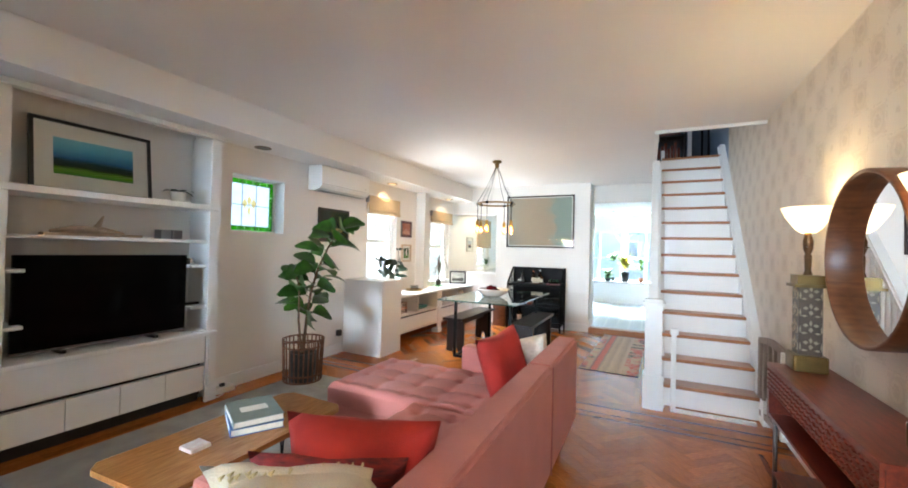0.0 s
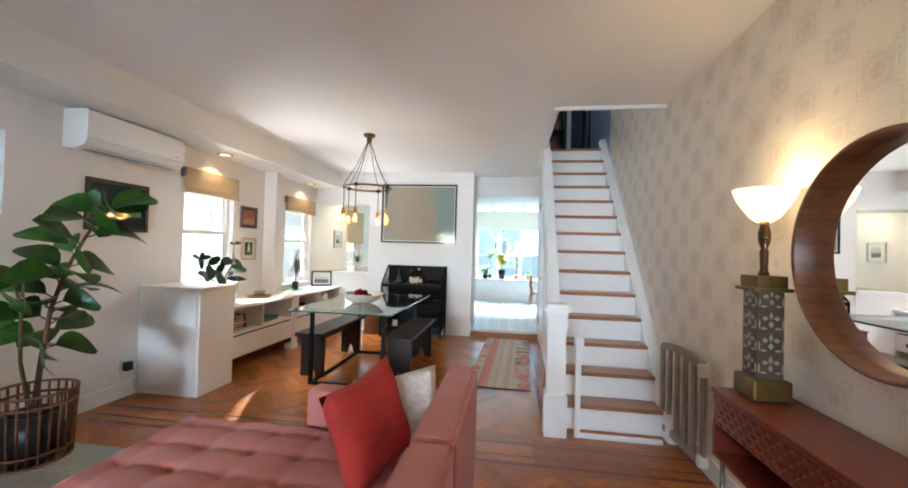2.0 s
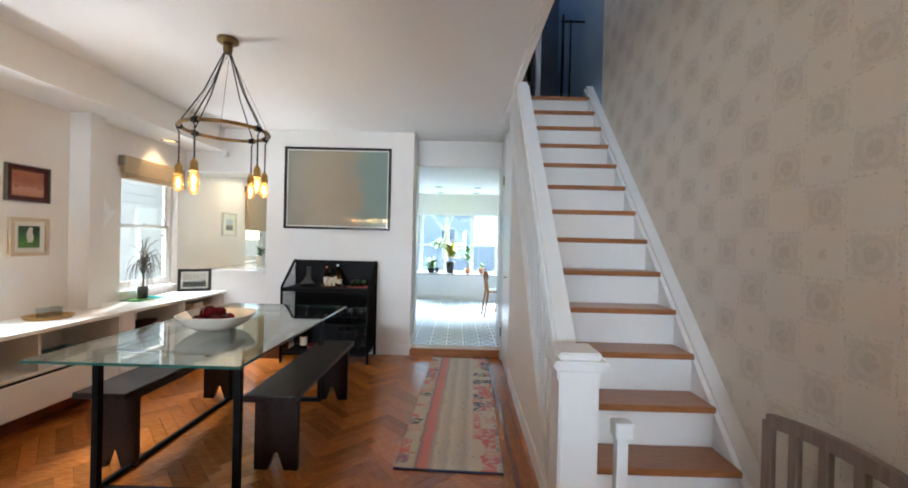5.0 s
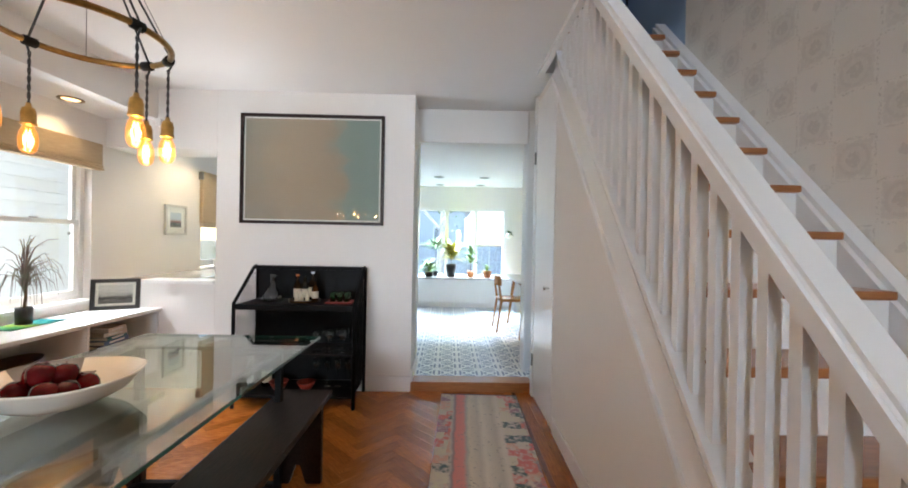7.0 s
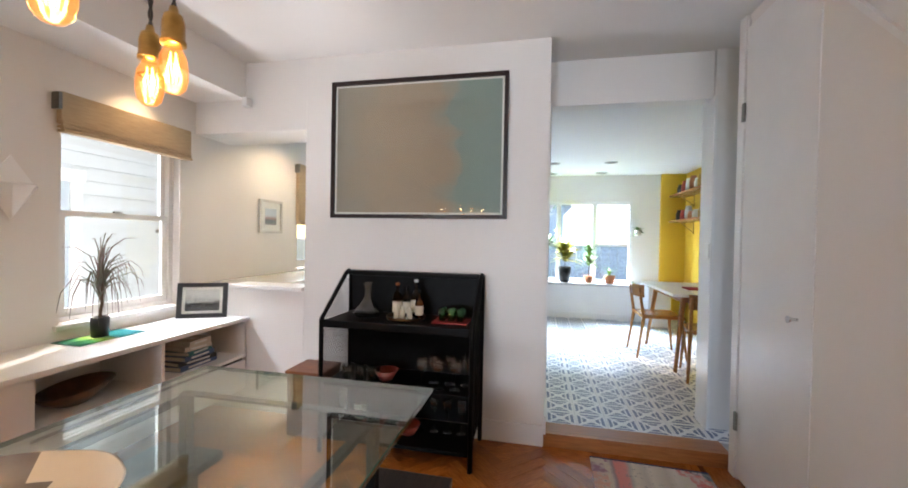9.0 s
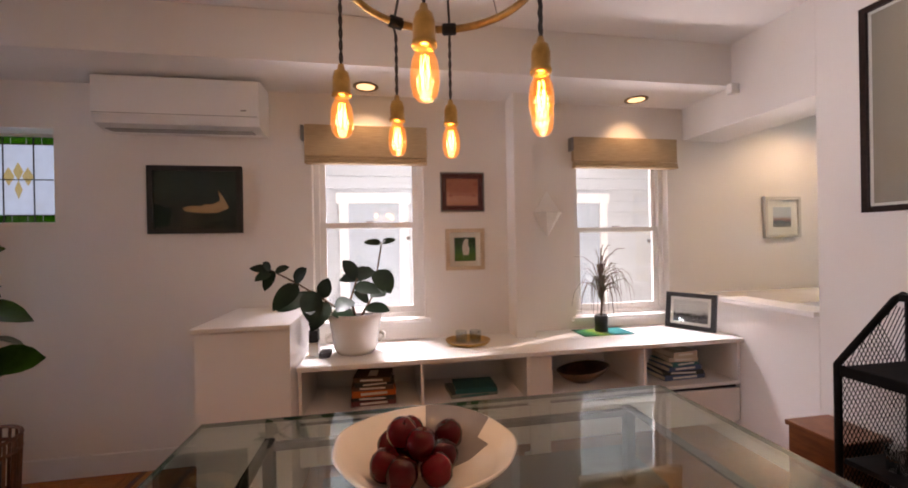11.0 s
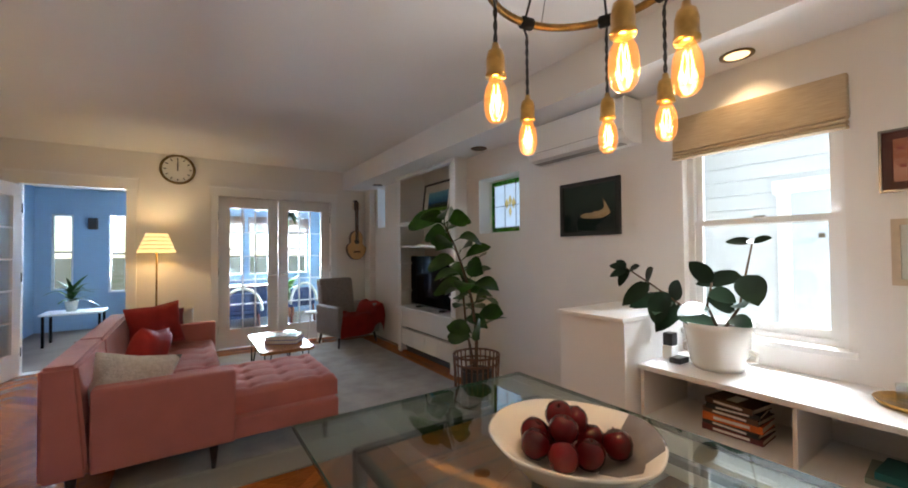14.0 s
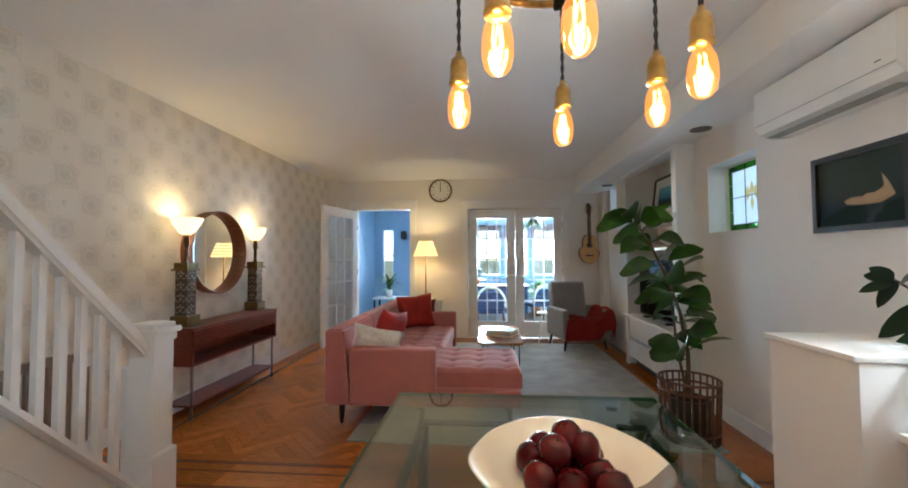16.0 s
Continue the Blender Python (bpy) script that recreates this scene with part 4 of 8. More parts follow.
def orchid_pot():
    p = thing("potted_orchid", (-3.52, 1.13, 1.68), "dark-leaved orchid in a small white pot on the shelf", "potted plant")
    part("pot", lathe([(0, 1.682), (0.045, 1.682), (0.058, 1.775), (0.052, 1.775), (0.045, 1.76), (0, 1.76)], (-3.52, 1.13, 0), 20), CERAMIC, p)
    bm = bmesh.new()
    for a, l, w in ((20, 0.17, 0.06), (100, 0.15, 0.055), (170, 0.19, 0.06), (250, 0.16, 0.055), (300, 0.2, 0.05), (60, 0.12, 0.05)):
        leaf(bm, (-3.52, 1.13, 1.765), (math.cos(radians(a)) * 0.8, math.sin(radians(a)), 0.55), l, w, 0.55)
    part("leaves", bm, LEAF_DARK, p, "dark strap leaves")


orchid_pot()
bird = bmesh.new()
tube(bird, [(-3.52, 0.34, 1.41), (-3.52, 0.46, 1.425), (-3.52, 0.62, 1.425), (-3.52, 0.76, 1.405)], [0.008, 0.03, 0.028, 0.006], 10)
tube(bird, [(-3.52, 0.58, 1.43), (-3.51, 0.60, 1.47), (-3.50, 0.62, 1.53)], [0.022, 0.018, 0.006], 8)
box(bird, -3.56, -3.48, 0.30, 0.86, 1.381, 1.40)
solid("bird_carving", bird, material("pale_driftwood", (0.42, 0.33, 0.24), 0.7, vary=0.15, scale=14), "carved driftwood bird on a long wooden base", "ornament")
for y in (1.00, 1.085):
    solid("storage_box", soft_box(-3.60, -3.50, y, y + 0.078, 1.381, 1.455, 0.004), flat("grey_card", (0.16, 0.16, 0.165)), "small dark grey box on the shelf", "box", "boxes on the shelf")
for y, z, nm, mt in ((1.27, 1.166, "ornament", CHROME), (1.23, 1.166, "ornament", PLASTIC_BLACK), (0.10, 1.166, "ornament", BRONZE), (0.12, 0.816, "ornament", BRONZE)):
    solid(nm, lathe([(0, z), (0.028, z), (0.033, z + 0.02), (0.018, z + 0.045), (0.022, z + 0.055), (0, z + 0.06)], (-3.55, y, 0), 14), mt, "small rounded metal ornament on the shelf", "ornament", "ornaments")
solid("remote_control", soft_box(-3.58, -3.53, 1.20, 1.34, 0.816, 0.835, 0.004), PLASTIC_BLACK, "black remote control on the small shelf", "remote control")
cab = tube(bmesh.new(), [(-3.40, 1.20, 0.606), (-3.37, 1.27, 0.608), (-3.345, 1.315, 0.60), (-3.338, 1.32, 0.40), (-3.338, 1.325, 0.06), (-3.33, 1.40, 0.012), (-3.36, 1.47, 0.012)], 0.006, 6)
solid("cable", cab, PLASTIC_WHITE, "white power cable hanging from the counter", "cable")
outlet = thing("power_strip", (-3.44, 1.50, 0), "white power strip with a plug on the floor", "power strip")
part("body", soft_box(-3.50, -3.40, 1.42, 1.62, 0.0, 0.05, 0.008), PLASTIC_WHITE, outlet)
part("plug", soft_box(-3.46, -3.43, 1.5, 1.54, 0.05, 0.08, 0.006), PLASTIC_BLACK, outlet)

# ---- rug and parquet furniture ----
RUG_FRINGE = art_material("faded_floral_rug", [(0.3, (0.42, 0.40, 0.34)), (0.45, (0.26, 0.26, 0.22)), (0.55, (0.45, 0.42, 0.35)), (0.7, (0.33, 0.32, 0.27))], "Y", 40, 1.0, 0.95)
rug = thing("area_rug", (-1.9, 0.7, 0), "large pale grey wool rug with a faded floral border", "rug")
bm = soft_box(-3.22, -0.66, -0.95, 2.02, 0.001, 0.012, 0.004)
part("field", bm, RUG_GREY, rug)
part("border", soft_box(-3.22, -0.66, 2.022, 2.32, 0.001, 0.012, 0.004), RUG_FRINGE, rug, "faded floral border")

# ---- the sofa ----
sofa = thing("sofa", (-1.0, 1.0, 0), "rose-pink corner sofa with a tufted chaise and dark wooden legs", "sofa")
part("base", soft_box(-1.22, -0.46, 0.02, 2.05, 0.16, 0.30, 0.015), PINK, sofa)
part("chaise_base", soft_box(-1.90, -1.10, 1.24, 2.06, 0.16, 0.285, 0.015), PINK, sofa)
for a, b in ((-0.03, 1.298), (1.302, 2.11)):
    bm = boxes((-0.60, -0.41, a, b, 0.17, 0.742))
    for v in bm.verts:
        if v.co.z > 0.5 and v.co.x < -0.5:
            v.co.x += 0.045
    bmesh.ops.bevel(bm, geom=bm.edges[:], offset=0.018, segments=3, affect="EDGES")
    part("back", bm, PINK, sofa)
# thin darker strip along the seam between the two back sections
part("back_piping", boxes((-0.4095, -0.4065, 1.294, 1.306, 0.17, 0.735)), material("dark_rose_cloth", (0.28, 0.08, 0.07), 0.9), sofa)
part("arm", soft_box(-1.26, -0.60, 1.985, 2.112, 0.17, 0.60, 0.02, 3), PINK, sofa)
part("arm", soft_box(-1.26, -0.60, -0.055, 0.065, 0.17, 0.60, 0.02, 3), PINK, sofa)
part("seat_pad", tufted(-1.24, -0.57, 0.07, 1.235, 0.29, 0.435, 3, 5), PINK, sofa)
part("chaise_pad", tufted(-1.915, -0.57, 1.24, 1.98, 0.285, 0.435, 6, 4), PINK, sofa, "tufted chaise cushion")
for x, y in ((-0.52, 2.03), (-0.52, 0.05), (-1.2, 0.05), (-1.82, 2.0), (-1.82, 1.32), (-1.15, 2.03), (-0.52, 1.0)):
    part("leg", tube(bmesh.new(), [(x, y, 0.165), (x, y, 0.013)], [0.026, 0.013], 12), EBONY, sofa)

cushion("red velvet cushion leaning in the sofa corner", RED, pose(-0.735, 1.64, 0.43, 0, -10, 70) @ pose(0, 0, 0, -14), 0.39, 0.41, 0.15, 1)
cushion("cream chunky knitted cushion by the sofa arm", KNIT, pose(-0.72, 1.88, 0.43, 0, -12, 10) @ pose(0, 0, 0, -14), 0.40, 0.32, 0.14, 2)
cushion("large red velvet cushion against the far sofa arm", RED, pose(-0.80, 0.20, 0.435, 0, 4, 30) @ pose(0, 0, 0, 10), 0.47, 0.40, 0.16, 3)
cushion("dark red plaid cushion on the sofa", material("red_plaid", (0.30, 0.03, 0.03), 0.9, second=(0.09, 0.02, 0.03), scale=24, stretch=(1, 1, 5), bump=0.3), pose(-0.84, 0.11, 0.44, 0, 3, 30) @ pose(0, 0, 0, 14), 0.46, 0.315, 0.10, 4)
cushion("cream cotton cushion on the sofa seat", CREAM, pose(-0.90, 0.045, 0.50, 0, 0, 27) @ pose(0, 0, 0, 22), 0.48, 0.25, 0.11, 5)
cushion("cream cushion with a row of tufted fringe", CREAM, pose(-0.90, 0.07, 0.63, 0, 0, 40) @ pose(0, 0, 0, 78), 0.46, 0.36, 0.12, 6)
fr = bmesh.new()
for k in range(26):
    a = Vector((-1.0 + k * 0.0115, -0.14 + k * 0.0095 + 0.010 * math.sin(k * 1.9), 0.712 + 0.004 * math.sin(k * 2.3)))
    tube(fr, [a, a + Vector((0.010, 0.009, 0.006)), a + Vector((0.016, -0.006, 0.002))], 0.004, 5)
solid("cushion_fringe", fr, material("pale_yellow_yarn", (0.66, 0.58, 0.34), 0.9, vary=0.1, scale=40), "pale yellow tufted yarn trim on the cushion", "trim")

# ---- coffee table ----
table = thing("coffee_table", (-1.79, 0.5, 0), "low teak coffee table with thin black hairpin legs", "coffee table")
bm = bmesh.new()
prism(bm, [(-2.03, 0.02), (-1.98, -0.02), (-1.60, 0.0), (-1.555, 0.05), (-1.555, 0.95), (-1.60, 0.99), (-1.97, 1.0), (-2.02, 0.95)], "z", 0.395, 0.42)
part("tabletop", bm, TEAK, table)
for x, y, dx, dy in ((-1.95, 0.08, -0.03, -0.03), (-1.62, 0.10, 0.03, -0.03), (-1.95, 0.9, -0.03, 0.03), (-1.63, 0.88, 0.03, 0.03)):
    bm = tube(bmesh.new(), [(x - 0.03, y, 0.396), (x + dx, y + dy, 0.018)], 0.005, 6)
    tube(bm, [(x + 0.03, y, 0.396), (x + dx, y + dy, 0.018)], 0.005, 6)
    part("leg", bm, BLACK, table)


def book(at, w, d, h, turn, cover, label, group="books", spine=None):
    b = thing("book", at, label, "book", group)
    x, y, z = at
    m = Matrix.Translation(at) @ pose(0, 0, 0, 0, 0, turn)
    bm = bmesh.new()
    box(bm, -w / 2, w / 2, -d / 2, d / 2, 0, 0.003, m)
    box(bm, -w / 2, w / 2, -d / 2, d / 2, h - 0.003, h, m)
    box(bm, -w / 2, -w / 2 + 0.003, -d / 2, d / 2, 0.003, h - 0.003, m)
    part("cover", bm, cover, b)
    pg = bmesh.new()
    box(pg, -w / 2 + 0.003, w / 2 - 0.004, -d / 2 + 0.004, d / 2 - 0.004, 0.003, h - 0.003, m)
    part("page_block", pg, PAPER, b)
    if spine:
        sp = bmesh.new()
        box(sp, -w / 2 - 0.001, -w / 2, -d * 0.3, d * 0.3, h * 0.3, h * 0.7, m)
        box(sp, -w * 0.28, w * 0.28, -d * 0.12, d * 0.12, h, h + 0.0006, m)
        part("title_bar", sp, spine, b)
    return b


WHITE_INK = flat("white_ink", (0.75, 0.73, 0.68))
MOSS, INK_BLUE = flat("patterned_grey_green_cover", (0.20, 0.24, 0.21)), flat("blue_cover", (0.04, 0.09, 0.22))
book((-1.82, 0.60, 0.421), 0.24, 0.31, 0.035, 60, INK_BLUE, "thick blue hardback on the coffee table", "books on the coffee table", WHITE_INK)
book((-1.82, 0.60, 0.4575), 0.23, 0.30, 0.032, 63, MOSS, "grey-green patterned art book on the coffee table", "books on the coffee table", WHITE_INK)
solid("coaster", soft_box(-1.84, -1.75, 0.24, 0.33, 0.421, 0.438, 0.003), material("pink_marble", (0.62, 0.42, 0.36), 0.35, second=(0.72, 0.66, 0.6), scale=30), "pink marbled block on the coffee table", "coaster")

# ---- fiddle-leaf fig in a rattan basket ----
BX, BY = -3.07, 2.11
basket = thing("planter_basket", (BX, BY, 0), "slatted brown rattan plant basket on the floor", "basket")
for k in range(26):
    a = k * math.tau / 26
    c, s = math.cos(a), math.sin(a)
    part("slat", tube(bmesh.new(), [(BX + 0.178 * c, BY + 0.178 * s, 0.02), (BX + 0.195 * c, BY + 0.195 * s, 0.42)], 0.007, 6), WICKER, basket)
for z, r in ((0.02, 0.179), (0.08, 0.182), (0.355, 0.193), (0.42, 0.196)):
    ring = bmesh.new()
    tube(ring, [(BX + r * math.cos(k * math.tau / 28), BY + r * math.sin(k * math.tau / 28), z) for k in range(29)], 0.009, 6, False)
    part("hoop", ring, WICKER, basket)
part("liner", lathe([(0, 0.012), (0.13, 0.012), (0.135, 0.29), (0.12, 0.29), (0.12, 0.27), (0, 0.27)], (BX, BY, 0), 24), PLASTIC_BLACK, basket)
part("soil", lathe([(0, 0.285), (0.119, 0.283), (0.119, 0.272)], (BX, BY, 0), 20), SOIL, basket)

fig = thing("fiddle_leaf_fig", (BX, BY, 0.285), "tall fiddle-leaf fig with large glossy green leaves", "potted plant")
trunk = bmesh.new()
spine_pts = [(BX, BY, 0.285), (BX + 0.01, BY + 0.02, 0.6), (BX + 0.06, BY + 0.02, 0.9), (BX + 0.15, BY + 0.03, 1.15), (BX + 0.25, BY + 0.05, 1.35), (BX + 0.36, BY + 0.07, 1.52)]
tube(trunk, spine_pts, [0.017, 0.014, 0.012, 0.011, 0.009, 0.006], 8)
tube(trunk, [(BX, BY - 0.02, 0.285), (BX + 0.03, BY - 0.10, 0.62), (BX + 0.05, BY - 0.12, 0.95), (BX + 0.02, BY - 0.16, 1.12)], [0.012, 0.010, 0.009, 0.005], 8)
part("trunk", trunk, STEM, fig)
rnd = random.Random(4)
spots = [(0.55, -30), (0.62, 150), (0.66, 60), (0.72, 240), (0.80, 10), (0.86, 120), (0.90, 300), (0.97, 200), (1.02, 45), (1.05, 160), (1.10, 270), (1.16, 90), (1.20, 340), (1.27, 210), (1.34, 30), (1.38, 130), (1.44, 260), (1.48, 70), (1.52, 170), (1.54, 320), (1.56, 100), (0.58, 330), (0.75, 100), (0.83, 200), (0.93, 30), (1.0, 110), (1.08, 350), (1.13, 190), (1.22, 150), (1.30, 280), (1.40, 350), (1.47, 205), (1.50, 20), (1.53, 60)]
for z, a in spots:
    k = next(i for i in range(len(spine_pts) - 1) if spine_pts[i + 1][2] >= z or i == len(spine_pts) - 2)
    p, q = Vector(spine_pts[k]), Vector(spine_pts[k + 1])
    at = p.lerp(q, min(1, max(0, (z - p.z) / (q.z - p.z))))
    bm = bmesh.new()
    way = Vector((math.cos(radians(a)), math.sin(radians(a)), 0.25 + 0.5 * rnd.random()))
    tube(bm, [at, at + way.normalized() * 0.06], 0.004, 5)
    leaf(bm, at + way.normalized() * 0.055, way, 0.20 + 0.10 * rnd.random(), 0.15 + 0.06 * rnd.random(), 0.2 + 0.5 * rnd.random(), 1.25, 0.22, up=(rnd.gauss(0.5, 0.6), rnd.gauss(0, 0.7), 0.6))
    part("leaf", bm, LEAF, fig)
for z, a in ((0.78, 190), (0.88, 250), (0.95, 150), (1.02, 220), (1.1, 290), (1.14, 180), (0.70, 110), (1.0, 330)):
    bm = bmesh.new()
    way = Vector((math.cos(radians(a)), math.sin(radians(a)), 0.3 + 0.4 * rnd.random()))
    leaf(bm, (BX + 0.04, BY - 0.12, z), way, 0.22 + 0.08 * rnd.random(), 0.15 + 0.05 * rnd.random(), 0.3 + 0.4 * rnd.random(), 1.25, 0.22, up=(rnd.gauss(0.5, 0.6), rnd.gauss(0, 0.7), 0.6))
    part("leaf", bm, LEAF, fig)

# ---- armchair, guitar, clock, floor lamp ----
chair = thing("armchair", (-3.08, -0.78, 0), "grey upholstered armchair with a red throw over its arm", "armchair")
m = pose(-2.93, -0.80, 0, 0, 0, 14)


def chair_box(x0, x1, y0, y1, z0, z1, r=0.03, lean=0.0):
    bm = soft_box(x0, x1, y0, y1, z0, z1, r, 3)
    for v in bm.verts:
        v.co.y -= lean * (v.co.z - z0)
    bmesh.ops.transform(bm, matrix=m, verts=bm.verts[:])
    return bm


part("backrest", chair_box(-0.27, 0.27, -0.28, -0.15, 0.30, 0.92, 0.04, 0.18), GREY_CLOTH, chair)
part("seat", chair_box(-0.255, 0.255, -0.20, 0.34, 0.26, 0.42, 0.04), GREY_CLOTH, chair)
part("base", chair_box(-0.33, 0.33, -0.25, 0.33, 0.16, 0.27, 0.02), GREY_CLOTH, chair)
for x in (-0.345, 0.26):
    part("arm", chair_box(x, x + 0.085, -0.25, 0.33, 0.18, 0.57, 0.03), GREY_CLOTH, chair)
for x in (-0.28, 0.28):
    for y in (-0.2, 0.26):
        p, q = m @ Vector((x, y, 0.17)), m @ Vector((x * 1.1, y * 1.1, 0.013))
        part("leg", tube(bmesh.new(), [p, q], [0.02, 0.012], 10), EBONY, chair)
bm = bmesh.new()
grid = {}
for i in range(25):
    for k in range(19):
        u, v = i / 24, k / 18
        x = -0.40 + 0.72 * u
        y = -0.05 + 0.42 * min(1, v / 0.7) + 0.012 * math.sin(14 * u)
        z = 0.585 if x < -0.26 else max(0.435, 0.585 - 2.2 * (x + 0.26))
        if x < -0.36:
            z = 0.585 - 5.0 * (-0.36 - x)
        if v > 0.7:
            z -= (0.22 + 0.10 * math.sin(2.4 * u + 0.4)) * (v - 0.7) / 0.3
        z += 0.012 * math.sin(13 * u + 4 * v) + 0.010 * math.sin(19 * v - 7 * u)
        grid[i, k] = bm.verts.new(m @ Vector((x + 0.02 * math.sin(8 * v), y, max(z, 0.16))))
for i in range(24):
    for k in range(18):
        bm.faces.new((grid[i, k], grid[i + 1, k], grid[i + 1, k + 1], grid[i, k + 1])).smooth = True
bmesh.ops.solidify(bm, geom=bm.faces[:], thickness=0.012)
solid("throw_blanket", bm, RED, "crumpled red throw draped over the armchair", "blanket")

guitar = thing("guitar", (-3.21, YF + 0.05, 1.19), "classical guitar hanging on the wall", "guitar")
outline = []
for k in range(40):
    a = k * math.tau / 40
    z = -math.cos(a)
    w = 0.165 if z < 0 else 0.125
    waist = 1 - 0.22 * math.exp(-((z - 0.18) / 0.28) ** 2)
    outline.append((math.sin(a) * w * waist, 1.42 + z * 0.235))
part("body", prism(bmesh.new(), [(x - 3.21, z) for x, z in outline], "y", YF + 0.022, YF + 0.105), NECK, guitar)
part("soundboard", prism(bmesh.new(), [(0.97 * x - 3.21, 1.42 + (z - 1.42) * 0.975) for x, z in outline], "y", YF + 0.105, YF + 0.109), GUITAR_TOP, guitar, "pale spruce soundboard")
part("sound_hole", tube(bmesh.new(), [(-3.21, YF + 0.109, 1.475), (-3.21, YF + 0.1105, 1.475)], 0.042, 20), PLASTIC_BLACK, guitar)
part("bridge", boxes((-3.265, -3.155, YF + 0.109, YF + 0.118, 1.30, 1.325)), NECK, guitar)
part("neck", boxes((-3.235, -3.185, YF + 0.095, YF + 0.118, 1.50, 1.97)), NECK, guitar)
part("headstock", boxes((-3.245, -3.175, YF + 0.08, YF + 0.10, 1.97, 2.11)), NECK, guitar)
for s in (-1, 1):
    for z in (2.0, 2.035, 2.07):
        part("peg", tube(bmesh.new(), [(-3.21 + s * 0.035, YF + 0.09, z), (-3.21 + s * 0.062, YF + 0.09, z)], [0.004, 0.009], 8), BRASS, guitar)
part("strings", boxes(*[(-3.212 + k * 0.008, -3.2112 + k * 0.008, YF + 0.119, YF + 0.120, 1.31, 1.98) for k in range(-3, 3)]), CHROME, guitar)
guitar.location.x -= 0.045
solid("guitar_hook", boxes((-3.275, -3.235, YF + 0.001, YF + 0.08, 2.112, 2.135)), EBONY, "dark wooden guitar hook on the wall", "wall hook")

clock = thing("wall_clock", (-0.91, YF + 0.02, 2.2), "round wall clock with a brass rim, hands at twelve", "clock")
cy, cz = -0.91, 2.385
def turned_disc(r0, r1, y0, y1, seg=36):
    return tube(bmesh.new(), [(cy, y0, cz), (cy, y1, cz)], [r0, r1], seg)
rim = bmesh.new()
tube(rim, [(cy + 0.178 * math.cos(k * math.tau / 40), YF + 0.035, cz + 0.178 * math.sin(k * math.tau / 40)) for k in range(41)], 0.016, 8, False)
part("rim", rim, BRASS_DARK, clock)
part("back", turned_disc(0.17, 0.175, YF + 0.001, YF + 0.03), BRASS_DARK, clock)
part("dial", turned_disc(0.165, 0.165, YF + 0.031, YF + 0.036), CARD, clock)
for k in range(12):
    a = k * math.tau / 12
    bm = bmesh.new()
    box(bm, -0.005, 0.005, 0, 0.002, 0.118, 0.148, Matrix.Translation((cy, YF + 0.037, cz)) @ Matrix.Rotation(a, 4, "Y"))
    part("hour_mark", bm, PLASTIC_BLACK, clock)
part("clock_pointer", boxes((cy - 0.005, cy + 0.005, YF + 0.040, YF + 0.042, cz - 0.02, cz + 0.125)), PLASTIC_BLACK, clock)
part("clock_pointer", boxes((cy - 0.007, cy + 0.007, YF + 0.044, YF + 0.046, cz - 0.02, cz + 0.085)), PLASTIC_BLACK, clock)

FLX, FLY = -0.715, -1.02
fl = thing("floor_lamp", (FLX, FLY, 0), "slim brass floor lamp with a lit yellow banded shade", "floor lamp")
part("base", lathe([(0, 0.0), (0.13, 0.0), (0.13, 0.012), (0.03, 0.03), (0, 0.03)], (FLX, FLY, 0), 28), BRASS_DARK, fl)
part("pole", tube(bmesh.new(), [(FLX, FLY, 0.02), (FLX, FLY, 1.36)], 0.010, 10), BRASS_DARK, fl)
for k in range(5):
    z = 1.32 + k * 0.046
    r = 0.19 - k * 0.017
    part("shade", lathe([(r, z), (r - 0.014, z + 0.042)], (FLX, FLY, 0), 32), LAMP_GLOW, fl, "lit yellow shade")
    part("band", lathe([(r - 0.012, z + 0.040), (r - 0.012, z + 0.047), (r - 0.02, z + 0.047)], (FLX, FLY, 0), 32), BRASS_DARK, fl)
part("bulb", lathe([(0, 1.34), (0.02, 1.36), (0.03, 1.41), (0.02, 1.44), (0, 1.45)], (FLX, FLY, 0), 14), SHADE_GLOW, fl)
lamp("floor_lamp_light", "POINT", pose(FLX, FLY, 1.47), 7.0, (1.0, 0.72, 0.36), radius=0.04)

stool = thing("side_table", (-2.55, -1.05, 0), "small round white side table beside the armchair", "side table")
part("tabletop", lathe([(0, 0.44), (0.14, 0.44), (0.145, 0.45), (0.14, 0.46), (0, 0.46)], (-2.55, -1.05, 0), 28), LAMINATE, stool)
for k in range(3):
    a = k * math.tau / 3
    part("leg", tube(bmesh.new(), [(-2.55 + 0.06 * math.cos(a), -1.05 + 0.06 * math.sin(a), 0.441), (-2.55 + 0.12 * math.cos(a), -1.05 + 0.12 * math.sin(a), 0.0)], 0.010, 8), TRIM, stool)

# ---- console with lamps and the round mirror ----
CX, CA, CB = 0.675, 0.82, 2.09
con = thing("console_table", (0.8, 1.47, 0), "red walnut console table with carved drawer fronts and thin steel legs", "console table")
part("top", soft_box(CX - 0.005, 0.955, CA, CB, 0.715, 0.735, 0.004), WALNUT, con)
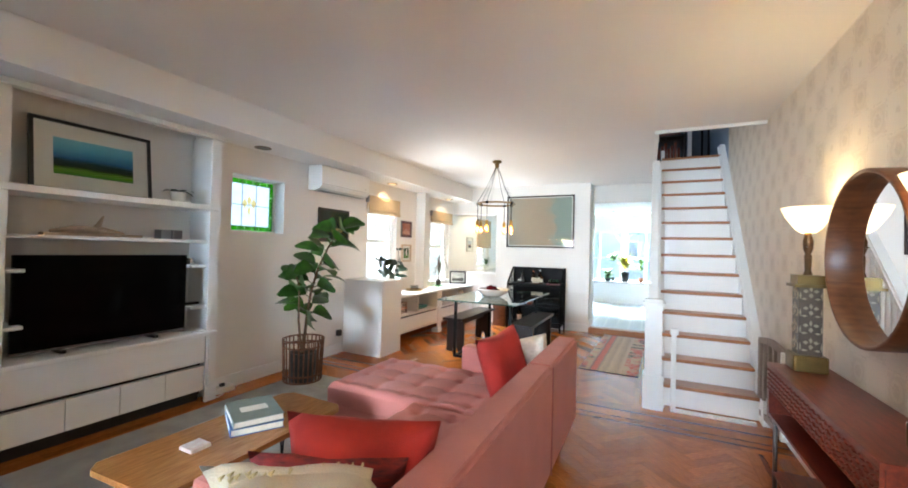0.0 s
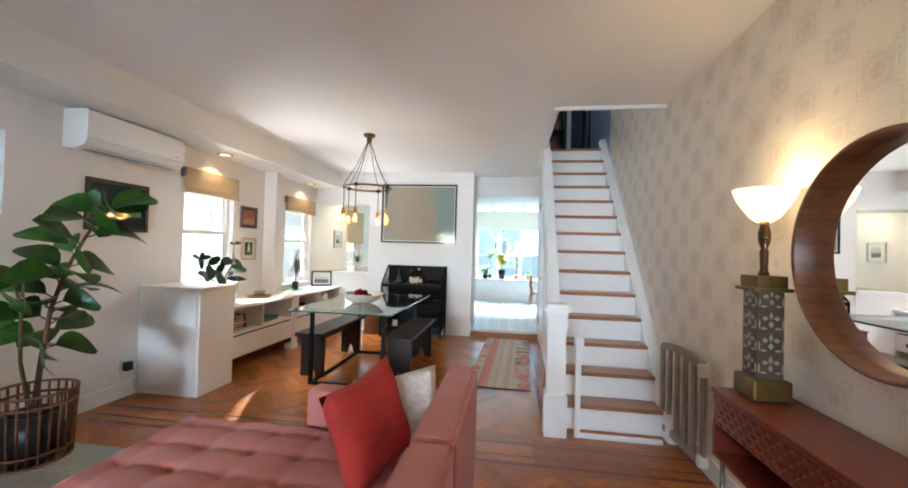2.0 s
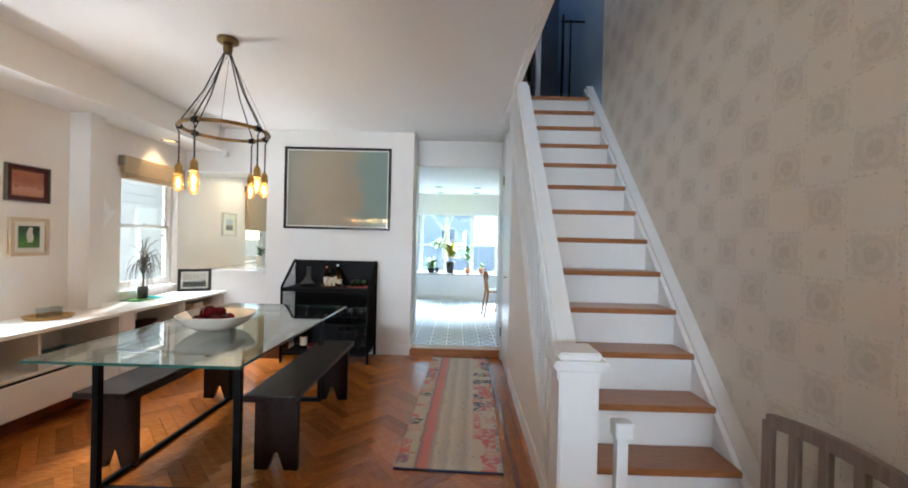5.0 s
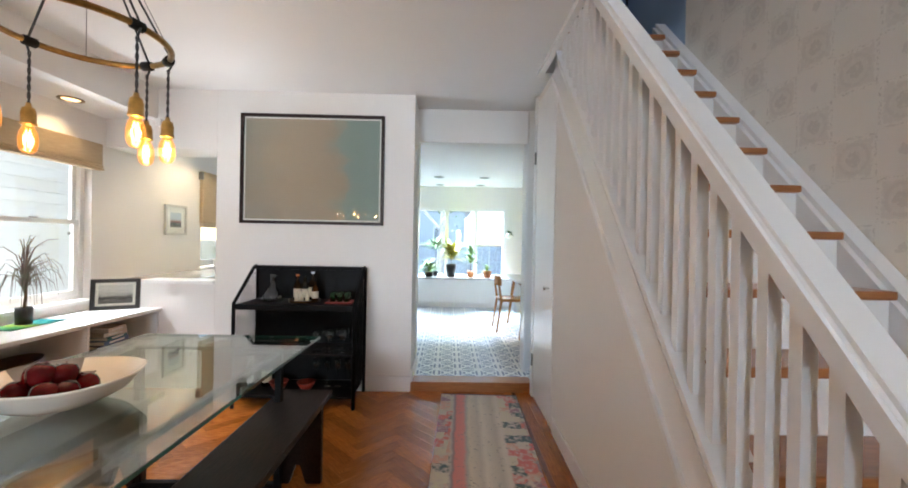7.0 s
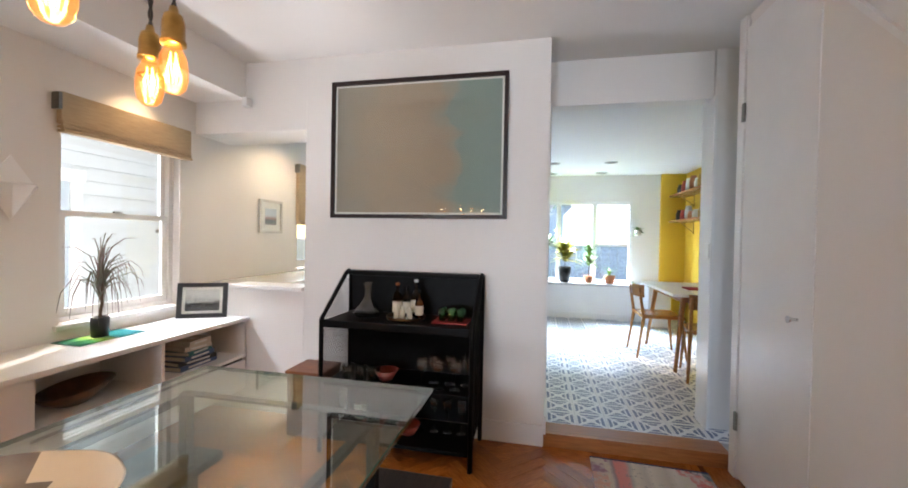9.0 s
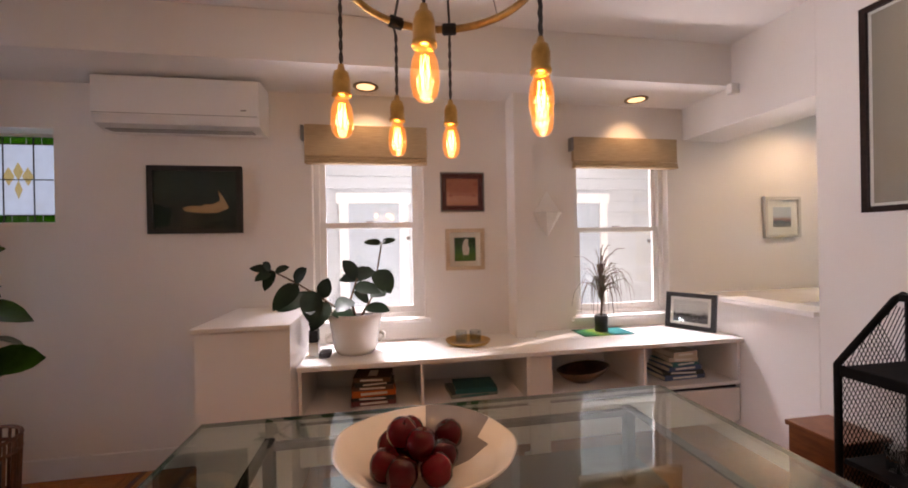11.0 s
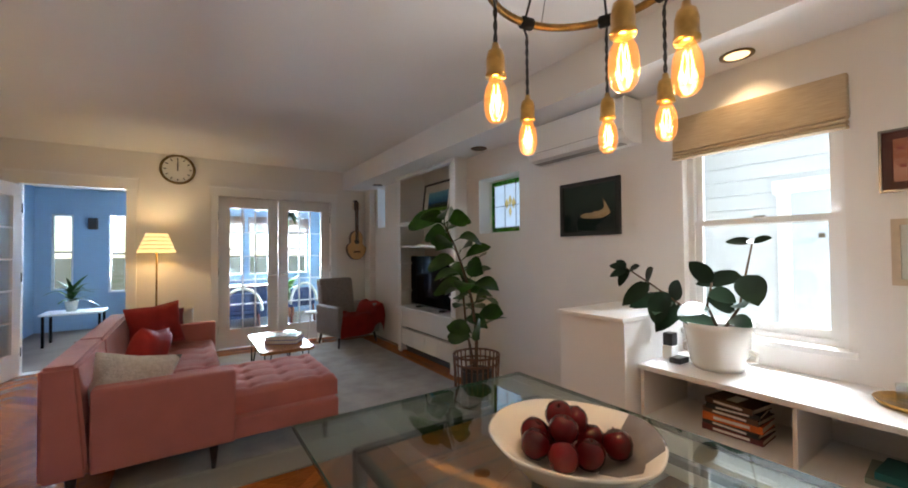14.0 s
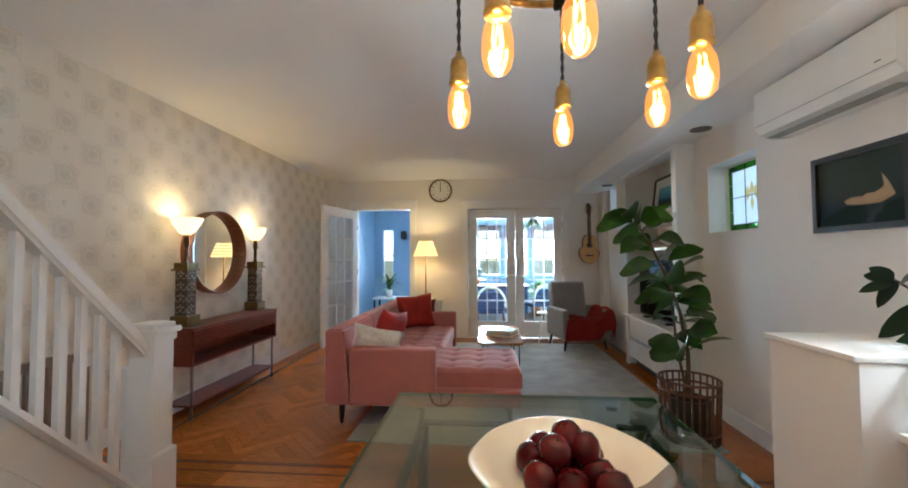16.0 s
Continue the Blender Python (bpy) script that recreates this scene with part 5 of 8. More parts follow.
part("body", boxes((CX + 0.012, 0.95, CA + 0.005, CB - 0.005, 0.575, 0.715), (CX + 0.002, 0.95, CA + 0.005, CA + 0.025, 0.445, 0.575), (CX + 0.002, 0.95, CB - 0.025, CB - 0.005, 0.445, 0.575), (0.94, 0.952, CA + 0.025, CB - 0.025, 0.445, 0.575), (CX + 0.002, 0.95, CA + 0.005, CB - 0.005, 0.43, 0.445)), WALNUT, con)
for k in range(3):
    a = CA + 0.012 + k * (CB - CA - 0.024) / 3
    b = a + (CB - CA - 0.024) / 3 - 0.004
    dr = part("drawer_front", boxes((CX, CX + 0.012, a, b, 0.58, 0.712)), WALNUT, con)
    bm = bmesh.new()
    nx, nz = 14, 5
    for i in range(nx):
        for j in range(nz):
            u, v = a + (i + 0.5) * (b - a) / nx, 0.582 + (j + 0.5) * 0.128 / nz
            w, h = (b - a) / nx * 0.42, 0.128 / nz * 0.40
            t = 0.5 * (1 if (i + j) % 2 else -1)
            c = [bm.verts.new((CX - 0.0005, u + du, v + dv)) for du, dv in ((-w, -h * (0.4 + t)), (w, -h * (0.4 - t)), (w, h * (0.4 + t)), (-w, h * (0.4 - t)))]
            e = bm.verts.new((CX - 0.010, u, v))
            for q in range(4):
                bm.faces.new((c[q], c[(q + 1) % 4], e))
    part("carving", bm, WALNUT, dr)
for y in (CA + 0.04, CB - 0.04):
    for x in (CX + 0.03, 0.92):
        part("leg", tube(bmesh.new(), [(x, y, 0.43), (x, y, 0.0)], 0.011, 8), GREY_STEEL, con)
part("lower_shelf", soft_box(CX + 0.02, 0.935, CA + 0.02, CB - 0.02, 0.105, 0.122, 0.004), WALNUT, con)


def table_lamp(x, y, name_light):
    l = thing("table_lamp", (x, y, 0.735), "stone column table lamp with a lit white glass shade", "table lamp", "lamps on the console")
    part("foot", soft_box(x - 0.078, x + 0.072, y - 0.078, y + 0.078, 0.736, 0.825, 0.012), BRASS_DARK, l, "dull brass foot")
    col = part("column", boxes((x - 0.052, x + 0.050, y - 0.052, y + 0.052, 0.825, 1.19)), STONE, l, "carved dark soapstone column")
    bm = bmesh.new()
    for face in range(3):
        for k in range(4):
            zc = 0.87 + k * 0.092
            for dx_, dz_, w_, h_ in ((0, 0, 0.010, 0.014), (0.022, 0.024, 0.012, 0.010), (-0.022, 0.024, 0.012, 0.010), (0, 0.035, 0.007, 0.016), (0.028, -0.018, 0.014, 0.006), (-0.028, -0.018, 0.014, 0.006), (0.045, 0.0, 0.004, 0.02), (-0.045, 0.0, 0.004, 0.02)):
                if face == 0:
                    prism(bm, [(y + dx_ - w_, zc + dz_), (y + dx_, zc + dz_ - h_), (y + dx_ + w_, zc + dz_), (y + dx_, zc + dz_ + h_)], "x", x - 0.056, x - 0.052)
                else:
                    s = 1 if face == 1 else -1
                    prism(bm, [(x + dx_ - w_, zc + dz_), (x + dx_, zc + dz_ - h_), (x + dx_ + w_, zc + dz_), (x + dx_, zc + dz_ + h_)], "y", y + s * 0.052, y + s * 0.056)
    part("carving", bm, material("carved_relief", (0.36, 0.30, 0.21), 0.5, vary=0.15, scale=40), col, "pale carved relief")
    part("capital", boxes((x - 0.075, x + 0.072, y - 0.075, y + 0.075, 1.19, 1.205), (x - 0.06, x + 0.058, y - 0.06, y + 0.06, 1.205, 1.255)), BRASS_DARK, l, "dull brass capital")
    part("stem", lathe([(0, 1.255), (0.022, 1.255), (0.014, 1.28), (0.017, 1.36), (0.012, 1.37), (0.022, 1.40), (0.024, 1.44), (0.016, 1.47), (0.016, 1.50), (0, 1.50)], (x, y, 0), 16), BRONZE, l)
    part("switch", tube(bmesh.new(), [(x - 0.01, y - 0.02, 1.41), (x - 0.01, y - 0.05, 1.41)], 0.004, 6), BRONZE, l)
    part("shade", lathe([(0.030, 1.487), (0.055, 1.505), (0.100, 1.575), (0.120, 1.625), (0.117, 1.627), (0.096, 1.577), (0.052, 1.510), (0.030, 1.492)], (x, y, 0), 36), SHADE_GLOW, l, "lit white glass bowl shade").visible_shadow = False
    lamp(name_light, "POINT", pose(x, y, 1.575), 1.9, (1.0, 0.72, 0.40), radius=0.05)


table_lamp(0.825, 1.985, "table_lamp_light")
table_lamp(0.875, 0.92, "table_lamp_light")

MY, MZ, MR = 1.49, 1.35, 0.39
mir = thing("round_mirror", (0.9, MY, MZ - MR), "round mirror in a deep bent-walnut rim on the wall", "mirror")
rim = bmesh.new()
seg = 64
loops = []
for x, r in ((XR - 0.002, MR - 0.005), (0.865, MR), (0.86, MR - 0.004), (0.86, MR - 0.014), (0.865, MR - 0.018), (XR - 0.002, MR - 0.024)):
    loops.append([rim.verts.new((x, MY + r * math.cos(k * math.tau / seg), MZ + r * math.sin(k * math.tau / seg))) for k in range(seg)])
for u, v in zip(loops, loops[1:]):
    for k in range(seg):
        rim.faces.new((u[k], u[(k + 1) % seg], v[(k + 1) % seg], v[k])).smooth = True
part("rim", rim, BENTWOOD, mir)
gl = tube(bmesh.new(), [(0.938, MY, MZ), (0.934, MY, MZ)], MR - 0.020, 64)
part("glass", gl, MIRROR, mir, "mirror glass")

# ---- baby gate, folded open against the wall ----
gate = thing("baby_gate", (0.6, 3.0, 0), "wooden baby gate swung open at the foot of the stairs", "stair gate")
g0, g1 = Vector((0.885, 3.27, 0)), Vector((0.918, 2.71, 0))
for k in range(6):
    p = g0.lerp(g1, k / 5)
    zt = 0.655 + 0.025 * math.sin(math.pi * k / 5) if k < 5 else 0.655
    bm = bmesh.new()
    ang = math.atan2(g1.y - g0.y, g1.x - g0.x)
    w = 0.034 if 0 < k < 5 else 0.042
    box(bm, -w / 2, w / 2, -0.011, 0.011, 0.06, zt, Matrix.Translation(p) @ Matrix.Rotation(ang, 4, "Z"))
    part("slat", bm, GATE_WOOD, gate)
for z0_, z1_, bow in ((0.055, 0.10, 0.0), (0.635, 0.685, 0.03)):
    bm = bmesh.new()
    prev = None
    for k in range(9):
        p = g0.lerp(g1, k / 8)
        s = bow * math.sin(math.pi * k / 8)
        ring = [bm.verts.new((p.x + dx, p.y, z + s)) for dx in (-0.014, 0.014) for z in (z0_, z1_)]
        if prev:
            for a, b in ((0, 1), (1, 3), (3, 2), (2, 0)):
                bm.faces.new((prev[a], prev[b], ring[b], ring[a]))
        else:
            bm.faces.new((ring[0], ring[1], ring[3], ring[2]))
        prev = ring
    bm.faces.new((prev[0], prev[2], prev[3], prev[1]))
    bmesh.ops.recalc_face_normals(bm, faces=bm.faces[:])
    part("rail", bm, GATE_WOOD, gate)
part("post", soft_box(0.225, 0.265, 3.085, 3.12, 0.0, 0.70, 0.006), PLASTIC_WHITE, gate, "white plastic latch post")
part("catch", soft_box(0.215, 0.28, 3.075, 3.13, 0.66, 0.715, 0.008), PLASTIC_WHITE, gate)
part("floor_bar", soft_box(0.225, 0.83, 3.085, 3.12, 0.0, 0.028, 0.004), PLASTIC_WHITE, gate, "white floor bar")
part("latch", soft_box(0.885, 0.945, 2.685, 2.73, 0.60, 0.68, 0.01), PLASTIC_WHITE, gate)
part("hinge", soft_box(0.875, 0.92, 3.27, 3.31, 0.05, 0.13, 0.01), PLASTIC_WHITE, gate)
part("latch", soft_box(0.885, 0.945, 2.685, 2.73, 0.06, 0.13, 0.01), PLASTIC_WHITE, gate)

# ---- dining: glass table, benches, bowl ----
TX0, TX1, TY0, TY1 = -2.285, -1.295, 3.475, 5.16
dt = thing("dining_table", (-1.79, 4.32, 0), "glass-topped dining table on a thin black steel frame", "dining table")
part("tabletop", boxes((TX0 + 0.004, TX1 - 0.004, TY0 + 0.004, TY1 - 0.004, 0.728, 0.741)), TABLE_GLASS, dt, "clear greenish glass top")
part("glass_edge", boxes((TX0, TX0 + 0.0035, TY0, TY1, 0.728, 0.741), (TX1 - 0.0035, TX1, TY0, TY1, 0.728, 0.741), (TX0 + 0.0035, TX1 - 0.0035, TY0, TY0 + 0.0035, 0.728, 0.741), (TX0 + 0.0035, TX1 - 0.0035, TY1 - 0.0035, TY1, 0.728, 0.741)), GLASS_EDGE, dt, "green polished glass edge")
a, b, c, d = -2.15, -1.43, 3.72, 4.93
for x in (a, b):
    for y in (c, d):
        part("leg", boxes((x - 0.016, x + 0.016, y - 0.016, y + 0.016, 0.0, 0.72)), BLACK, dt)
for y in (c, d):
    part("floor_bar", boxes((a + 0.017, b - 0.017, y - 0.016, y + 0.016, 0.0, 0.030)), BLACK, dt)
    part("top_bar", boxes((a - 0.016, b + 0.016, y - 0.016, y + 0.016, 0.7205, 0.7275)), BLACK, dt)
part("stretcher", boxes((a - 0.012, a + 0.012, c + 0.017, d - 0.017, 0.002, 0.028)), BLACK, dt)
part("top_rail", boxes((a - 0.012, a + 0.012, c + 0.017, d - 0.017, 0.699, 0.719)), BLACK, dt)
part("top_rail", boxes((b - 0.012, b + 0.012, c + 0.017, d - 0.017, 0.699, 0.719)), BLACK, dt)


def bench(x0, x1, y0, y1):
    be = thing("bench", ((x0 + x1) / 2, (y0 + y1) / 2, 0), "dark stained plank bench with notched board legs", "bench", "dining benches")
    part("seat", soft_box(x0, x1, y0, y1, 0.42, 0.455, 0.006), EBONY, be)
    xm = (x0 + x1) / 2
    for y in (y0 + 0.10, y1 - 0.13):
        outline = [(x0 + 0.02, 0.419), (x0 + 0.02, 0.0), (xm - 0.045, 0.0), (xm - 0.012, 0.10), (xm + 0.012, 0.10), (xm + 0.045, 0.0), (x1 - 0.02, 0.0), (x1 - 0.02, 0.419)]
        part("leg", prism(bmesh.new(), outline, "y", y, y + 0.032), EBONY, be)
    part("stretcher", boxes((xm - 0.012, xm + 0.012, y0 + 0.133, y1 - 0.131, 0.33, 0.418)), EBONY, be)


bench(-1.485, -1.20, 3.86, 5.10)
bench(-2.40, -2.11, 3.84, 5.06)

BOWL = Vector((-1.82, 4.17, 0.742))
GLAZE = material("cream_glaze_with_grey_flash", (0.78, 0.72, 0.62), 0.16, vary=0.05, scale=5, coat=0.5)
GREY_GLAZE = material("grey_glaze", (0.17, 0.15, 0.14), 0.2, second=(0.25, 0.22, 0.2), scale=9, coat=0.5)
bm = bmesh.new()
seg, loops = 64, []
prof = [(0.0, 0.004), (0.075, 0.002), (0.115, 0.012), (0.165, 0.036), (0.20, 0.070), (0.206, 0.077), (0.200, 0.078), (0.160, 0.046), (0.11, 0.023), (0.06, 0.014), (0.0, 0.013)]
for r, z in ((r, 1.3 * z) for r, z in prof):
    if r == 0:
        loops.append([bm.verts.new(BOWL + Vector((0, 0, z)))])
        continue
    ring = []
    for k in range(seg):
        t = k * math.tau / seg
        wob = 1 + 0.035 * math.sin(2 * t + 0.6) + 0.012 * math.sin(5 * t) + 0.006 * math.sin(9 * t + 1)
        ring.append(bm.verts.new(BOWL + Vector((r * wob * math.cos(t) * 1.02, r * wob * math.sin(t) * 1.09, z + (0.004 * math.sin(3 * t) if z > 0.085 else 0)))))
    loops.append(ring)
for u, v in zip(loops, loops[1:]):
    for k in range(seg):
        j = (k + 1) % seg
        f = bm.faces.new((u[0], v[j], v[k]) if len(u) == 1 else (u[k], u[j], v[0]) if len(v) == 1 else (u[k], u[j], v[j], v[k]))
        f.smooth = True
bmesh.ops.recalc_face_normals(bm, faces=bm.faces[:])
bowl = thing("fruit_bowl", BOWL, "uneven cream ceramic bowl with a grey flash, full of plums", "bowl")
body = part("body", bm, [GLAZE, GREY_GLAZE], bowl)
for f in body.data.polygons:
    c3 = f.center - BOWL
    if f.normal.z > 0.1 and c3.x < -0.02 and abs(c3.y - 0.09) < 0.075 + 0.01 * math.sin(40 * c3.x) and c3.z > 0.018:
        f.material_index = 1
for k, (x, y, z) in enumerate(((0.0, -0.05, 0.052), (-0.07, 0.0, 0.054), (0.06, 0.02, 0.054), (-0.005, 0.045, 0.052), (0.07, -0.06, 0.058), (-0.065, -0.08, 0.058), (0.022, -0.012, 0.098), (-0.045, -0.035, 0.098), (0.04, -0.095, 0.066), (-0.08, 0.07, 0.066), (-0.012, -0.055, 0.112))):
    bm = bmesh.new()
    lathe([(0, -0.036), (0.012, -0.037), (0.027, -0.029), (0.037, -0.008), (0.0375, 0.008), (0.029, 0.026), (0.012, 0.034), (0.004, 0.031), (0, 0.029)], (0, 0, 0), 18, bm)
    tube(bm, [(0, 0, 0.029), (0.003, 0.002, 0.04)], 0.0015, 5)
    pl = solid("plum", bm, PLUM, "glossy dark red plum in the bowl", "fruit", "plums in the bowl")
    pl.matrix_world = Matrix.Translation(BOWL + Vector((x, y, z + 0.008))) @ pose(0, 0, 0, 25 * math.sin(k * 2.1), 25 * math.cos(k * 1.7), k * 50)

# ---- chandelier ----
CH = Vector((-1.825, 4.23, 0))
RZ, RR, BZ = 1.985, 0.248, 0.026
ch = thing("chandelier", (CH.x, CH.y, RZ), "brass ring chandelier with six hanging filament bulbs on black cords", "chandelier")
part("canopy", lathe([(0, CZ - 0.001), (0.062, CZ - 0.001), (0.062, CZ - 0.022), (0.05, CZ - 0.03), (0, CZ - 0.03)], (CH.x, CH.y, 0), 28), BRASS_DARK, ch)
part("hub", lathe([(0, CZ - 0.03), (0.03, CZ - 0.03), (0.026, CZ - 0.085), (0.012, CZ - 0.10), (0, CZ - 0.10)], (CH.x, CH.y, 0), 20), BRASS_DARK, ch)
ring = bmesh.new()
tube(ring, [CH + Vector((RR * math.cos(k * math.tau / 56), RR * math.sin(k * math.tau / 56), RZ)) for k in range(57)], 0.011, 10, False)
part("ring", ring, material("darkened_brass", (0.26, 0.15, 0.05), 0.3, 1.0, vary=0.3, scale=30), ch, "darkened brass ring")
for k in range(3):
    t = radians(10 + 120 * k)
    part("wire", tube(bmesh.new(), [CH + Vector((0.012, 0, CZ - 0.09)), CH + Vector((RR * math.cos(t), RR * math.sin(t), RZ + 0.01))], 0.0015, 5), GREY_STEEL, ch)
for k in range(6):
    t = radians((-16, 51, 82, 166, 205, 262)[k])
    e = Vector((math.cos(t), math.sin(t), 0))
    top_, at = CH + e * 0.02 + Vector((0, 0, CZ - 0.09)), CH + e * RR
    drop = 1.735 + BZ
    bm = bmesh.new()
    tube(bm, [top_, top_.lerp(at + Vector((0, 0, RZ)), 0.45) + Vector((0, 0, -0.03)), at + e * 0.004 + Vector((0, 0, RZ + 0.02)), at + e * 0.013 + Vector((0, 0, RZ - 0.01)), at + Vector((0, 0, RZ - 0.04))], 0.0038, 6)
    for q in range(2):
        tube(bm, [at + Vector((0.0028 * math.cos(q * math.pi + s * 0.9), 0.0028 * math.sin(q * math.pi + s * 0.9), RZ - 0.035 - s * (RZ - 0.035 - drop) / 22)) for s in range(23)], 0.0028, 5)
    part("cord", bm, PLASTIC_BLACK, ch, "twisted black cloth cord")
    clip = bmesh.new()
    tube(clip, [at + Vector((0, 0, RZ)) + Vector((-e.y, e.x, 0)) * s for s in (-0.022, -0.018, 0.018, 0.022)], [0.013, 0.018, 0.018, 0.013], 10)
    part("clip", clip, BLACK, ch)
    so = part("socket", lathe([(0, 1.74), (0.007, 1.74), (0.010, 1.725), (0.017, 1.722), (0.021, 1.705), (0.0215, 1.672), (0.0235, 1.670), (0.0235, 1.662), (0.0, 1.662)], (at.x, at.y, BZ), 20), BRASS, ch, "brass lamp socket")
    bu = part("bulb", lathe([(0.013, 1.664), (0.016, 1.655), (0.025, 1.635), (0.0275, 1.615), (0.0275, 1.592), (0.023, 1.572), (0.014, 1.562), (0, 1.559)], (at.x, at.y, BZ), 22), BULB_GLASS, ch, "lit amber filament bulb")
    bu.visible_shadow = False
    fil = bmesh.new()
    for q in range(4):
        w = q * math.tau / 4
        tube(fil, [at + Vector((0.006 * math.cos(w), 0.006 * math.sin(w), 1.645 + BZ)), at + Vector((0.010 * math.cos(w + 0.5), 0.010 * math.sin(w + 0.5), 1.615 + BZ)), at + Vector((0.006 * math.cos(w + 1), 0.006 * math.sin(w + 1), 1.582 + BZ))], 0.0016, 5)
    part("filament", fil, BULB_GLOW, bu, "glowing filament")
    lamp("bulb_light", "POINT", pose(at.x, at.y, 1.613 + BZ), BULB_W, (1.0, 0.66, 0.34), radius=0.02)

# ---- low shelf unit and cabinet under the windows ----
SX = -3.035
su = thing("shelf_unit", (-3.25, 4.95, 0), "long low white shelf unit with open bays and drawers", "shelf unit", kind="structure")
part("top", soft_box(XL + 0.001, -3.01, 3.618, YB - 0.002, 0.665, 0.692, 0.004), LAMINATE, su)
part("back", boxes((XL + 0.001, XL + 0.015, 3.618, YB - 0.002, 0.16, 0.664)), LAMINATE, su)
part("bay_floor", boxes((XL + 0.016, SX, 3.618, YB - 0.003, 0.395, 0.415)), LAMINATE, su)
for y, w in ((3.619, 0.018), (4.262, 0.016), (4.872, 0.018), (5.01, 0.018), (5.62, 0.016), (6.275, 0.018)):
    part("divider", boxes((XL + 0.016, SX, y, y + w, 0.416, 0.664)), LAMINATE, su)
part("post_panel", boxes((SX - 0.015, SX + 0.003, 4.891, 5.009, 0.0, 0.664)), LAMINATE, su)
part("foot", boxes((SX - 0.10, SX + 0.012, 4.885, 5.015, 0.0, 0.06)), LAMINATE, su)
for y0_, y1_ in ((3.622, 4.885), (5.015, 6.29)):
    part("drawer_front", soft_box(SX - 0.02, SX - 0.002, y0_, y1_, 0.165, 0.372, 0.003), LAMINATE, su)
    # black strip behind the open slit, standing for the shade in it
    part("gap", boxes((SX - 0.05, SX - 0.03, y0_, y1_, 0.36, 0.394)), PLASTIC_BLACK, su)
part("underside", boxes((XL + 0.016, SX - 0.02, 3.622, 6.29, 0.15, 0.164)), LAMINATE, su)

ped = thing("tall_cabinet", (-3.2, 3.4, 0), "plain white tall cabinet standing against the wall", "cabinet")
part("body", boxes((XL + 0.002, -2.905, 3.185, 3.612, 0.0, 0.918)), LAMINATE, ped)
part("door_panel", boxes((XL + 0.03, -2.93, 3.176, 3.184, 0.06, 0.90)), LAMINATE, ped)
part("top", soft_box(XL + 0.002, -2.888, 3.172, 3.616, 0.919, 0.942, 0.004), LAMINATE, ped)
part("base", boxes((XL + 0.002, -2.900, 3.178, 3.184, 0.0, 0.058)), LAMINATE, ped)

# rubber plant in a cream pot with a handle
RX, RY, R0 = -3.27, 3.90, 0.693
pot = thing("plant_pot", (RX, RY, R0), "large cream glazed pot with side lugs on the shelf", "plant pot")
part("body", lathe([(0, R0), (0.105, R0), (0.125, R0 + 0.03), (0.150, R0 + 0.20), (0.158, R0 + 0.235), (0.150, R0 + 0.235), (0.142, R0 + 0.20), (0, R0 + 0.19)], (RX, RY, 0), 36), CERAMIC, pot)
for s in (-1, 1):
    part("lug", tube(bmesh.new(), [(RX, RY + s * 0.128, R0 + 0.06), (RX, RY + s * 0.165, R0 + 0.07), (RX, RY + s * 0.165, R0 + 0.10), (RX, RY + s * 0.136, R0 + 0.11)], 0.011, 8), CERAMIC, pot)
part("soil", lathe([(0, R0 + 0.205), (0.141, R0 + 0.203), (0.141, R0 + 0.195)], (RX, RY, 0), 24), SOIL, pot)
rp = thing("rubber_plant", (RX, RY, R0 + 0.2), "sprawling rubber plant with big dark leaves", "potted plant")
z0_ = R0 + 0.2
stems = [[(0, 0.03, 0), (0.0, 0.10, 0.12), (0.01, 0.13, 0.27), (0.0, 0.16, 0.44)],
         [(0, -0.03, 0), (0.06, -0.15, 0.11), (0.10, -0.30, 0.22), (0.10, -0.44, 0.30)],
         [(0, 0, 0), (0.06, -0.02, 0.12), (0.10, 0.02, 0.24)],
         [(0, -0.04, 0), (0.04, -0.18, 0.06), (0.02, -0.26, 0.14)]]
bm = bmesh.new()
for st in stems:
    tube(bm, [(RX + p[0], RY + p[1], z0_ + p[2]) for p in st], [0.008, 0.006, 0.005, 0.004][:len(st)], 6)
part("stem", bm, STEM, rp)
